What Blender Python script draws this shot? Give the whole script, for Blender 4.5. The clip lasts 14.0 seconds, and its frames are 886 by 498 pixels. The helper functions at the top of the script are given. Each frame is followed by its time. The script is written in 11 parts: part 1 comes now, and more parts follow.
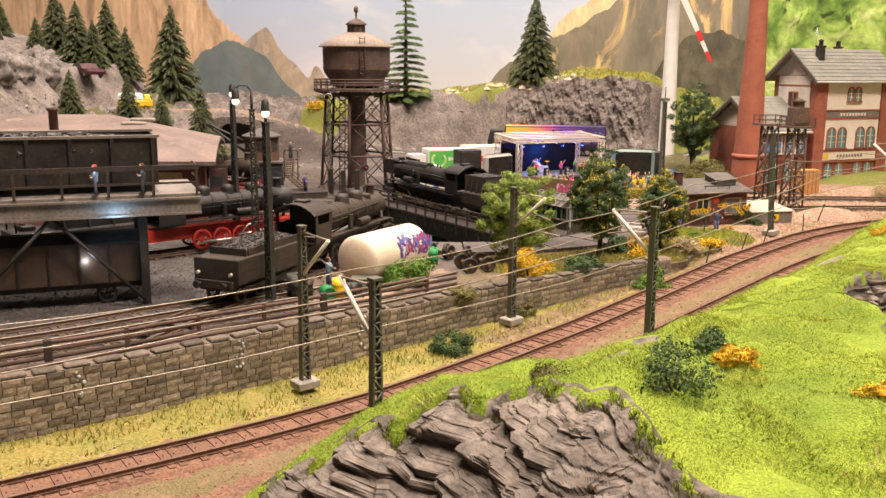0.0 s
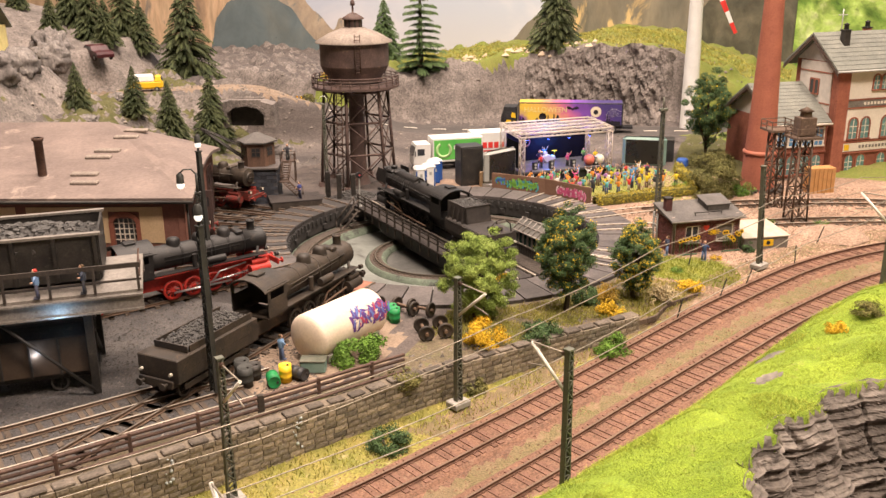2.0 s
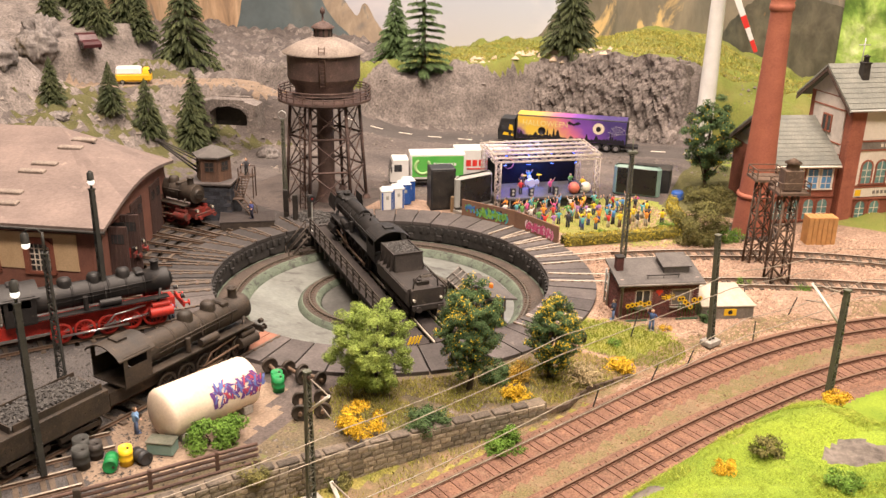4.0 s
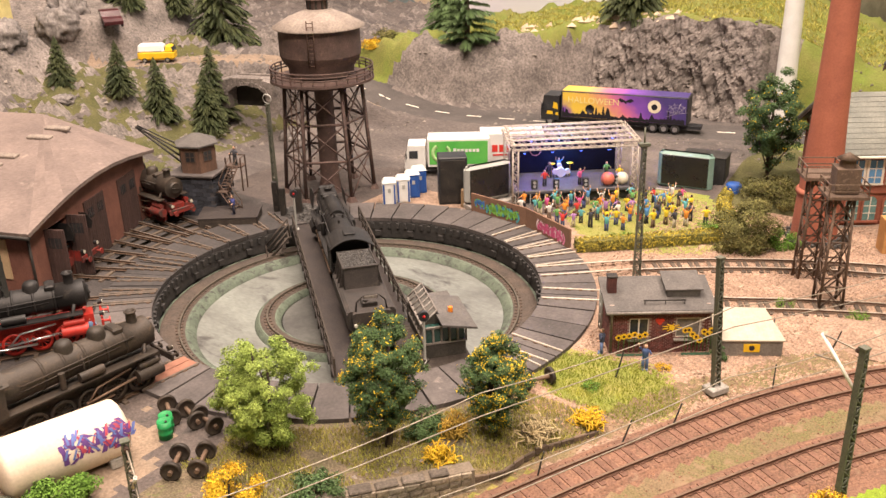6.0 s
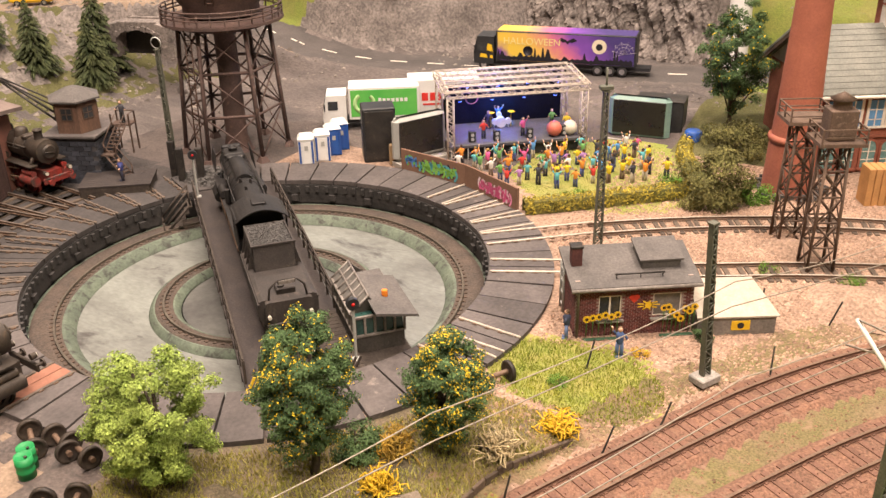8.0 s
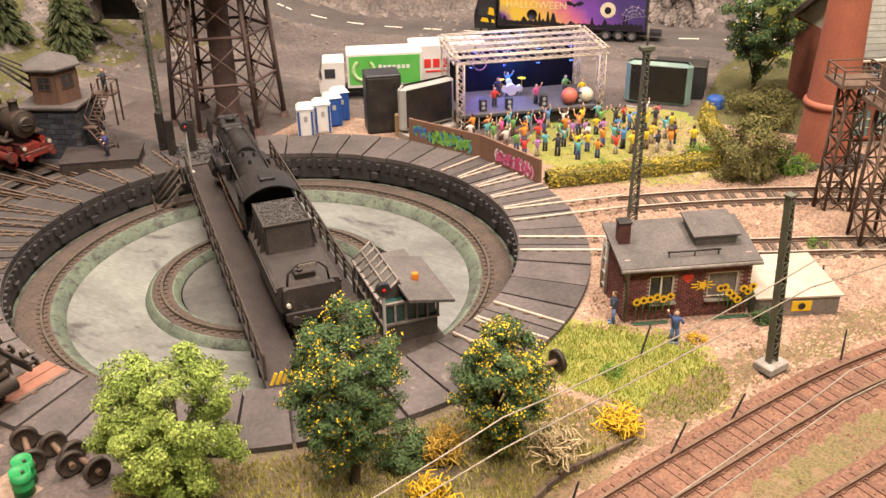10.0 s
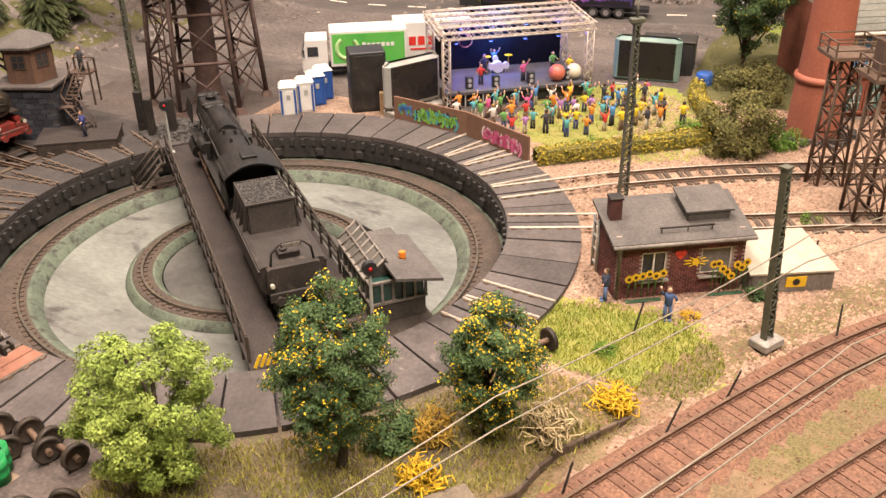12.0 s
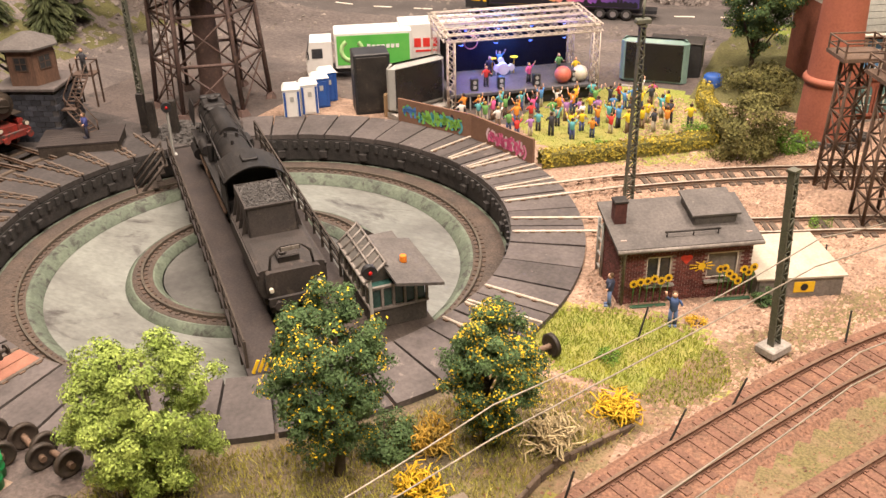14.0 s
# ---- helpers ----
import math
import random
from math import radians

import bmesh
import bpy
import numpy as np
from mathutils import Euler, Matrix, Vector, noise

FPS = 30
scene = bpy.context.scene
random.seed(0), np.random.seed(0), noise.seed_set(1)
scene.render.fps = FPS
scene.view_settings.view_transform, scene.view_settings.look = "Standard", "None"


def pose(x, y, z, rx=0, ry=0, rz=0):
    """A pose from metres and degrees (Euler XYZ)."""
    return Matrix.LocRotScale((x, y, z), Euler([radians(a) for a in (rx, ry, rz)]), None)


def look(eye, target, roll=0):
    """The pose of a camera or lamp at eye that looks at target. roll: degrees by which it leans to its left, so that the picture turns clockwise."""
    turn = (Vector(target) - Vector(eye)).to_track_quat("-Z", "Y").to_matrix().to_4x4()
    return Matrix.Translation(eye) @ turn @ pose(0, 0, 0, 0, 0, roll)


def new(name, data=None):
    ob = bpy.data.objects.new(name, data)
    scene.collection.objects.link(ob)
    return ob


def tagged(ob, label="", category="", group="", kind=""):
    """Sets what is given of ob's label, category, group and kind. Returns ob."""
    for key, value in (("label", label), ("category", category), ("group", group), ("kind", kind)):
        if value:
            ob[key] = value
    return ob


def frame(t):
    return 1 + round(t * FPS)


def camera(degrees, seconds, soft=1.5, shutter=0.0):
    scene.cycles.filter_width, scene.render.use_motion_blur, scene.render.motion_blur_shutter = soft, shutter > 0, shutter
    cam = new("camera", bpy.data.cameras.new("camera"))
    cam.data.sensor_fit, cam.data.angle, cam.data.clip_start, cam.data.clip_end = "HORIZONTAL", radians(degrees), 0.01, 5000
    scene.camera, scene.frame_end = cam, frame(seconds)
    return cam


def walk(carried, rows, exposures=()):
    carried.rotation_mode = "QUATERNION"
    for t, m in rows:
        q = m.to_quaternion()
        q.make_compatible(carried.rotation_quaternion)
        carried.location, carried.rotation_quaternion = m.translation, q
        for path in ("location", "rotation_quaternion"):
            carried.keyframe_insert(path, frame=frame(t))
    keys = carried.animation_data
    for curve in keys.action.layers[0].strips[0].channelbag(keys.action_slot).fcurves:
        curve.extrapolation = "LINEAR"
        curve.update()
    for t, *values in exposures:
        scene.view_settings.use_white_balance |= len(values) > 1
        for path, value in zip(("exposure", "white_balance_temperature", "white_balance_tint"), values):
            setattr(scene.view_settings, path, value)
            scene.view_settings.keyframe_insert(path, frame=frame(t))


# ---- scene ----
cam = camera(51.84, 14.0)
PATH = [
    (0, (0.26454, -0.87748, 0.14410), (-0.32846, 0.99291, -0.24316), 0.40),
    (0.5, (0.27690, -0.88414, 0.14589), (-0.35228, 0.97884, -0.21934), 0.07),
    (1, (0.28096, -0.84329, 0.14205), (-0.35996, 1.01363, -0.23352), -0.54),
    (1.5, (0.28770, -0.80540, 0.18731), (-0.37103, 1.03980, -0.21432), -0.12),
    (2, (0.32705, -0.81628, 0.26482), (-0.38141, 0.95185, -0.34494), -0.65),
    (2.5, (0.38178, -0.82096, 0.31128), (-0.42888, 0.88034, -0.35833), 0.24),
    (3, (0.40057, -0.80069, 0.31853), (-0.39606, 0.90051, -0.36798), 0.63),
    (3.5, (0.40173, -0.75311, 0.31534), (-0.45430, 0.92276, -0.36191), 0.94),
    (4, (0.41166, -0.68246, 0.31758), (-0.44136, 0.98983, -0.37219), 1.15),
    (4.2, (0.41911, -0.65821, 0.32099), (-0.43144, 1.01885, -0.36023), 1.31),
    (6.3, (0.46484, -0.47875, 0.30493), (-0.64635, 0.99690, -0.46169), -1.75),
    (6.5, (0.44991, -0.46618, 0.30250), (-0.60114, 1.05303, -0.46385), -1.40),
    (7, (0.42621, -0.44683, 0.29137), (-0.55835, 1.10672, -0.49418), -1.37),
    (7.5, (0.41628, -0.42705, 0.28652), (-0.55311, 1.11277, -0.54368), -1.18),
    (8, (0.39717, -0.41499, 0.27541), (-0.53922, 1.12709, -0.58781), -1.32),
    (8.2, (0.38736, -0.41150, 0.27020), (-0.53078, 1.13602, -0.60282), -0.92),
    (10.3, (0.33938, -0.39163, 0.25388), (-0.51147, 1.16793, -0.66471), -0.91),
    (10.5, (0.33779, -0.39049, 0.25163), (-0.50304, 1.17369, -0.66835), -0.75),
    (11, (0.33706, -0.38709, 0.24946), (-0.48876, 1.17911, -0.68062), -0.91),
    (11.5, (0.33726, -0.38562, 0.24734), (-0.48765, 1.17760, -0.68854), -1.01),
    (12, (0.33712, -0.38612, 0.24768), (-0.49091, 1.16985, -0.69747), -1.05),
    (12.5, (0.33688, -0.38444, 0.24766), (-0.49256, 1.17070, -0.69763), -0.98),
    (13, (0.33815, -0.38096, 0.24643), (-0.49003, 1.17509, -0.69846), -1.12),
    (13.5, (0.33702, -0.37965, 0.24642), (-0.49695, 1.17410, -0.69718), -1.22),
    (14, (0.33773, -0.37892, 0.24507), (-0.50950, 1.16992, -0.69477), -1.25),
]
walk(cam, [(t, look(eye, target, roll)) for t, eye, target, roll in PATH])

# ---- world, lights, exposure ----
K = 0.01  # the plan below is in centimetres

world = bpy.data.worlds.new("room_air")
world.use_nodes = True
scene.world = world
world.node_tree.nodes["Background"].inputs["Color"].default_value = (1.0, 0.86, 0.70, 1)
world.node_tree.nodes["Background"].inputs["Strength"].default_value = 0.10


def area_lamp(name, x, y, z, sx, sy, watts, colour=(1.0, 0.815, 0.685), target=None):
    data = bpy.data.lights.new(name, "AREA")
    data.shape, data.size, data.size_y, data.energy, data.color = "RECTANGLE", sx * K, sy * K, watts, colour
    ob = new(name, data)
    ob.matrix_world = look((x * K, y * K, z * K), [v * K for v in (target or (x, y + 0.01, 0))])
    return ob


def point_lamp(name, x, y, z, watts, colour, radius=0.2):
    data = bpy.data.lights.new(name, "POINT")
    data.energy, data.color, data.shadow_soft_size = watts, colour, radius * K
    ob = new(name, data)
    ob.location = (x * K, y * K, z * K)
    return ob


# ceiling lamps over the layout
LAMPS = [(52, -78, 150), (-20, -20, 150), (45, 20, 150), (-55, 45, 150), (112, -62, 150)]
for k, (lx, ly, lz) in enumerate(LAMPS):
    area_lamp("ceiling_lamp", lx, ly, lz, 34, 34, (24.0, 24.5, 25.5, 23.5, 30.0)[k])

# ---- materials ----


def ramp(nt, fac, stops):
    n = nt.nodes.new("ShaderNodeValToRGB")
    while len(n.color_ramp.elements) < len(stops):
        n.color_ramp.elements.new(0.5)
    for e, (p, c) in zip(n.color_ramp.elements, stops):
        e.position, e.color = p, (*c, 1)
    nt.links.new(fac, n.inputs[0])
    return n.outputs[0]


def noise_tex(nt, vec, scale, detail=4.0, rough=0.55, distort=0.0):
    n = nt.nodes.new("ShaderNodeTexNoise")
    n.inputs["Scale"].default_value, n.inputs["Detail"].default_value = scale, detail
    n.inputs["Roughness"].default_value, n.inputs["Distortion"].default_value = rough, distort
    nt.links.new(vec, n.inputs["Vector"])
    return n.outputs[0]


def math_node(nt, op, a, b):
    n = nt.nodes.new("ShaderNodeMath")
    n.operation = op
    for i, v in enumerate((a, b)):
        if isinstance(v, (int, float)):
            n.inputs[i].default_value = v
        else:
            nt.links.new(v, n.inputs[i])
    return n.outputs[0]


def mix_col(nt, fac, a, b, mode="MIX"):
    n = nt.nodes.new("ShaderNodeMix")
    n.data_type, n.blend_type = "RGBA", mode
    for sock, v in ((n.inputs[0], fac), (n.inputs[6], a), (n.inputs[7], b)):
        if isinstance(v, (int, float)):
            sock.default_value = v
        elif isinstance(v, tuple):
            sock.default_value = (*v, 1)
        else:
            nt.links.new(v, sock)
    return n.outputs[2]


def mat(name, c1, c2=None, rough=0.7, metal=0.0, s1=60.0, s2=500.0, fine=0.35, bump=0.25, rnd=0.0, dirt=None, dirt_at=0.58,
        stretch=(1, 1, 1), spec=0.4, glow=None, island=0.0, coords="Object", transmission=0.0):
    """A surface with two scales of variation: c1 to c2 in patches of 1/s1 m, a fine grain of 1/s2 m, and worn or dirty patches."""
    m = bpy.data.materials.new(name)
    m.use_nodes = True
    nt = m.node_tree
    b = nt.nodes["Principled BSDF"]
    tc = nt.nodes.new("ShaderNodeTexCoord")
    mp = nt.nodes.new("ShaderNodeMapping")
    mp.inputs["Scale"].default_value = stretch
    info = nt.nodes.new("ShaderNodeObjectInfo")
    nt.links.new(tc.outputs[coords], mp.inputs["Vector"])
    off = nt.nodes.new("ShaderNodeVectorMath")
    off.operation = "MULTIPLY_ADD"
    nt.links.new(info.outputs["Random"], off.inputs[0])
    off.inputs[1].default_value = (7.3, 3.1, 5.7)
    nt.links.new(mp.outputs[0], off.inputs[2])
    vec = off.outputs[0]
    big = noise_tex(nt, vec, s1, 5, 0.6)
    fin = noise_tex(nt, vec, s2, 3, 0.6)
    c2 = c2 or tuple(v * 0.7 for v in c1)
    col = ramp(nt, big, [(0.34, c1), (0.66, c2)])
    grain = ramp(nt, fin, [(0.25, (1 - fine,) * 3), (0.75, (1 + fine * 0.6,) * 3)])
    col = mix_col(nt, 1.0, col, grain, "MULTIPLY")
    if dirt:
        d = noise_tex(nt, vec, s1 * 2.3, 6, 0.7, 0.6)
        col = mix_col(nt, ramp(nt, d, [(dirt_at, (0, 0, 0)), (dirt_at + 0.12, (1, 1, 1))]), col, dirt)
    if rnd:
        f = math_node(nt, "MULTIPLY_ADD", info.outputs["Random"], 2 * rnd)
        f.node.inputs[2].default_value = 1 - rnd
        col = mix_col(nt, 1.0, col, f, "MULTIPLY")
    if island:
        g = nt.nodes.new("ShaderNodeNewGeometry")
        f = math_node(nt, "MULTIPLY_ADD", g.outputs["Random Per Island"], 2 * island)
        f.node.inputs[2].default_value = 1 - island
        col = mix_col(nt, 1.0, col, f, "MULTIPLY")
    nt.links.new(col, b.inputs["Base Color"])
    rg = math_node(nt, "MULTIPLY_ADD", big, 0.3)
    rg.node.inputs[2].default_value = rough - 0.15
    nt.links.new(rg, b.inputs["Roughness"])
    b.inputs["Metallic"].default_value = metal
    b.inputs["Specular IOR Level"].default_value = spec
    b.inputs["Transmission Weight"].default_value = transmission
    if bump:
        bp = nt.nodes.new("ShaderNodeBump")
        bp.inputs["Strength"].default_value, bp.inputs["Distance"].default_value = bump, 0.0006
        nt.links.new(math_node(nt, "ADD", fin, big), bp.inputs["Height"])
        nt.links.new(bp.outputs[0], b.inputs["Normal"])
    if glow:
        b.inputs["Emission Color"].default_value = (*glow[0], 1)
        b.inputs["Emission Strength"].default_value = glow[1]
    return m


M = {}
M["black_iron"] = mat("black_iron", (0.022, 0.020, 0.019), (0.045, 0.039, 0.034), 0.55, 0.2, 90, 900, bump=0.15, dirt=(0.075, 0.060, 0.048))
M["loco_black"] = mat("loco_black", (0.014, 0.013, 0.013), (0.028, 0.025, 0.024), 0.55, 0.15, 60, 900, bump=0.2, dirt=(0.055, 0.045, 0.038), dirt_at=0.58)
M["loco_dusty"] = mat("loco_dusty", (0.030, 0.026, 0.024), (0.055, 0.045, 0.040), 0.7, 0.1, 60, 900, bump=0.2, dirt=(0.085, 0.068, 0.056), dirt_at=0.58)
M["pit_ballast"] = mat("pit_ballast", (0.095, 0.070, 0.054), (0.065, 0.052, 0.044), 0.9, 0, 60, 800, fine=0.5, bump=0.8)
M["pit_chair"] = mat("pit_chair", (0.092, 0.060, 0.042), (0.060, 0.044, 0.033), 0.8, 0, 90, 700, dirt=(0.10, 0.085, 0.06), dirt_at=0.6)
M["pit_rail"] = mat("pit_rail", (0.105, 0.085, 0.064), (0.070, 0.058, 0.045), 0.6, 0.1, 120, 900, bump=0.1)
M["blue_lens"] = mat("blue_lens", (0.2, 0.3, 0.9), (0.2, 0.3, 0.9), 0.3, 0, 50, 500, bump=0, glow=((0.08, 0.16, 1.0), 9.0))
M["loco_brown"] = mat("loco_brown", (0.030, 0.025, 0.021), (0.062, 0.046, 0.034), 0.6, 0.15, 70, 900, bump=0.15, dirt=(0.10, 0.068, 0.044))
M["rust_iron"] = mat("rust_iron", (0.10, 0.055, 0.038), (0.060, 0.036, 0.028), 0.7, 0.1, 120, 900, dirt=(0.16, 0.085, 0.05))
M["tower_rust"] = mat("tower_rust", (0.125, 0.078, 0.066), (0.078, 0.052, 0.046), 0.7, 0.0, 60, 700, dirt=(0.19, 0.125, 0.095))
M["hoist_rust"] = mat("hoist_rust", (0.150, 0.098, 0.068), (0.095, 0.064, 0.048), 0.75, 0.0, 90, 800, dirt=(0.21, 0.15, 0.11))
M["tower_roof"] = mat("tower_roof", (0.29, 0.24, 0.20), (0.21, 0.17, 0.145), 0.8, 0, 60, 500, dirt=(0.17, 0.13, 0.105))
M["red_frame"] = mat("red_frame", (0.50, 0.035, 0.022), (0.36, 0.025, 0.018), 0.5, 0, 80, 700, bump=0.1)
M["red_dusty"] = mat("red_dusty", (0.30, 0.030, 0.022), (0.10, 0.030, 0.024), 0.65, 0, 60, 700, bump=0.15, dirt=(0.050, 0.038, 0.032), dirt_at=0.5)
M["coal"] = mat("coal", (0.050, 0.047, 0.045), (0.095, 0.088, 0.082), 0.6, 0, 400, 1800, bump=1.0, island=0.5)
M["steel_rail"] = mat("steel_rail", (0.56, 0.49, 0.41), (0.40, 0.34, 0.27), 0.42, 0.25, 150, 900, bump=0.05)
M["rail_dull"] = mat("rail_dull", (0.165, 0.130, 0.105), (0.11, 0.088, 0.07), 0.5, 0.2, 120, 900, bump=0.05)
M["rail_rust"] = mat("rail_rust", (0.165, 0.080, 0.050), (0.11, 0.055, 0.036), 0.65, 0.1, 150, 900)
M["rail_dark"] = mat("rail_dark", (0.135, 0.085, 0.058), (0.19, 0.125, 0.085), 0.6, 0.2, 150, 900)
M["sleeper_red"] = mat("sleeper_red", (0.200, 0.104, 0.070), (0.15, 0.078, 0.054), 0.85, 0, 120, 900, rnd=0.15)
M["sleeper_dark"] = mat("sleeper_dark", (0.075, 0.055, 0.042), (0.12, 0.09, 0.065), 0.85, 0, 120, 900, rnd=0.2)
M["ballast_red"] = mat("ballast_red", (0.235, 0.122, 0.078), (0.170, 0.095, 0.065), 0.9, 0, 40, 700, fine=0.65, bump=1.0, dirt=(0.24, 0.155, 0.105))
M["ballast_grey"] = mat("ballast_grey", (0.055, 0.050, 0.050), (0.10, 0.09, 0.085), 0.9, 0, 60, 900, fine=0.7, bump=1.0)
M["yard"] = mat("yard", (0.125, 0.098, 0.086), (0.082, 0.067, 0.061), 0.9, 0, 25, 600, fine=0.45, bump=0.7, dirt=(0.048, 0.042, 0.039), dirt_at=0.54)
M["yard_soot"] = mat("yard_soot", (0.060, 0.050, 0.046), (0.036, 0.032, 0.031), 0.9, 0, 30, 600, fine=0.5, bump=0.9, dirt=(0.095, 0.078, 0.068), dirt_at=0.6)
M["sand"] = mat("sand", (0.365, 0.252, 0.182), (0.255, 0.168, 0.120), 0.95, 0, 24, 500, fine=0.6, bump=1.0, dirt=(0.46, 0.36, 0.27), dirt_at=0.6)
M["sand_pale"] = mat("sand_pale", (0.68, 0.54, 0.40), (0.56, 0.43, 0.31), 0.95, 0, 60, 900, fine=0.4, bump=0.8)
M["earth"] = mat("earth", (0.17, 0.125, 0.082), (0.12, 0.10, 0.06), 0.95, 0, 50, 700, fine=0.6, bump=1.0, dirt=(0.13, 0.15, 0.04))
M["verge"] = mat("verge", (0.30, 0.24, 0.065), (0.20, 0.20, 0.045), 0.95, 0, 45, 700, fine=0.6, bump=1.0, dirt=(0.36, 0.29, 0.15))
M["grass_hill"] = mat("grass_hill", (0.27, 0.36, 0.030), (0.15, 0.23, 0.022), 0.95, 0, 20, 1400, fine=0.7, bump=1.0, dirt=(0.26, 0.22, 0.08), dirt_at=0.62)
M["grass_far"] = mat("grass_far", (0.150, 0.190, 0.030), (0.200, 0.190, 0.055), 0.95, 0, 25, 900, fine=0.5, bump=0.8)
M["grass_stage"] = mat("grass_stage", (0.22, 0.25, 0.05), (0.30, 0.27, 0.08), 0.95, 0, 60, 900, fine=0.5, bump=0.8)
M["rock"] = mat("rock", (0.225, 0.192, 0.164), (0.098, 0.083, 0.072), 0.9, 0, 22, 260, fine=0.55, bump=1.0, dirt=(0.045, 0.038, 0.033), dirt_at=0.56, stretch=(0.8, 0.8, 1.7))
M["rock_far"] = mat("rock_far", (0.235, 0.200, 0.180), (0.130, 0.112, 0.102), 0.9, 0, 45, 330, fine=0.6, bump=1.0, dirt=(0.36, 0.31, 0.27), dirt_at=0.6)
M["rock_pale"] = mat("rock_pale", (0.250, 0.222, 0.205), (0.120, 0.106, 0.100), 0.9, 0, 40, 300, fine=0.6, bump=1.0, dirt=(0.48, 0.44, 0.40), dirt_at=0.62, stretch=(1, 1, 0.5))
M["slope_grey"] = mat("slope_grey", (0.150, 0.124, 0.112), (0.082, 0.070, 0.066), 0.9, 0, 16, 420, fine=0.5, bump=0.9, dirt=(0.205, 0.172, 0.150), dirt_at=0.6, stretch=(0.6, 1.6, 2.5))
M["slope_tan"] = mat("slope_tan", (0.275, 0.200, 0.142), (0.200, 0.146, 0.106), 0.9, 0, 30, 500, fine=0.4, bump=0.7, dirt=(0.15, 0.122, 0.095))
M["asphalt"] = mat("asphalt", (0.100, 0.086, 0.080), (0.070, 0.062, 0.058), 0.9, 0, 26, 900, fine=0.4, bump=0.4, dirt=(0.14, 0.12, 0.11), dirt_at=0.62)
M["pit_floor"] = mat("pit_floor", (0.225, 0.238, 0.215), (0.120, 0.120, 0.110), 0.42, 0, 8, 200, fine=0.28, bump=0.15, dirt=(0.060, 0.055, 0.052), dirt_at=0.54, stretch=(1, 2.2, 1), spec=0.5)
M["pit_centre"] = mat("pit_centre", (0.120, 0.118, 0.108), (0.066, 0.064, 0.060), 0.5, 0, 14, 240, fine=0.3, bump=0.15, dirt=(0.19, 0.195, 0.18), dirt_at=0.6)
M["pit_green"] = mat("pit_green", (0.135, 0.165, 0.120), (0.085, 0.105, 0.080), 0.75, 0, 50, 500, fine=0.35, dirt=(0.045, 0.043, 0.038), dirt_at=0.52)
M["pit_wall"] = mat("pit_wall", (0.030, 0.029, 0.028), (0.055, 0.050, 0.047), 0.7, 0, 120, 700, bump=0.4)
M["slab"] = mat("slab", (0.108, 0.092, 0.087), (0.070, 0.061, 0.058), 0.8, 0, 30, 400, fine=0.3, rnd=0.26, dirt=(0.22, 0.185, 0.165), dirt_at=0.62)
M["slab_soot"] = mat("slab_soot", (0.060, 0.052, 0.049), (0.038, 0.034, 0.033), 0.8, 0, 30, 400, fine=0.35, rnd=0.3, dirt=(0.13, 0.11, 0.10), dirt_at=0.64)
M["bridge_deck"] = mat("bridge_deck", (0.030, 0.024, 0.023), (0.048, 0.038, 0.034), 0.85, 0, 80, 700, fine=0.4, dirt=(0.07, 0.057, 0.05), dirt_at=0.62)
M["bridge_wood"] = mat("bridge_wood", (0.062, 0.048, 0.038), (0.042, 0.033, 0.027), 0.85, 0, 90, 700, fine=0.4)
M["cabin_base"] = mat("cabin_base", (0.042, 0.038, 0.033), (0.070, 0.060, 0.050), 0.7, 0, 90, 700, dirt=(0.10, 0.085, 0.07), dirt_at=0.62)
M["cabin_glass"] = mat("cabin_glass", (0.030, 0.085, 0.070), (0.018, 0.050, 0.045), 0.25, 0, 40, 500, bump=0.0, spec=0.6)
M["cabin_pane"] = mat("cabin_pane", (0.150, 0.140, 0.125), (0.09, 0.085, 0.078), 0.4, 0, 60, 500, fine=0.2, bump=0.0, dirt=(0.22, 0.20, 0.17))
M["grey_paint"] = mat("grey_paint", (0.24, 0.215, 0.19), (0.16, 0.14, 0.125), 0.6, 0, 90, 700, dirt=(0.11, 0.09, 0.07))
M["mast_green"] = mat("mast_green", (0.092, 0.102, 0.075), (0.13, 0.125, 0.095), 0.6, 0.1, 150, 900)
M["mast_black"] = mat("mast_black", (0.030, 0.030, 0.028), (0.05, 0.05, 0.045), 0.6, 0.1, 150, 900)
M["moss_hill"] = mat("moss_hill", (0.115, 0.105, 0.040), (0.078, 0.078, 0.028), 0.95, 0, 30, 700, fine=0.55, bump=0.9, dirt=(0.18, 0.145, 0.095), dirt_at=0.6)
M["ballast_moss"] = mat("ballast_moss", (0.200, 0.140, 0.082), (0.165, 0.140, 0.060), 0.95, 0, 30, 900, fine=0.6, bump=1.0, dirt=(0.24, 0.16, 0.10), dirt_at=0.52)
M["blade_lawn"] = mat("blade_lawn", (0.34, 0.35, 0.045), (0.20, 0.26, 0.035), 0.9, 0, 60, 900, island=0.3, bump=0.0)
M["blade_stage"] = mat("blade_stage", (0.27, 0.30, 0.055), (0.17, 0.22, 0.040), 0.9, 0, 60, 900, island=0.3, bump=0.0)
M["concrete"] = mat("concrete", (0.38, 0.35, 0.31), (0.28, 0.26, 0.235), 0.9, 0, 120, 700)
M["stone"] = mat("stone", (0.285, 0.230, 0.165), (0.170, 0.145, 0.115), 0.9, 0, 70, 700, fine=0.45, bump=0.9, rnd=0.34, dirt=(0.38, 0.33, 0.26), dirt_at=0.62)
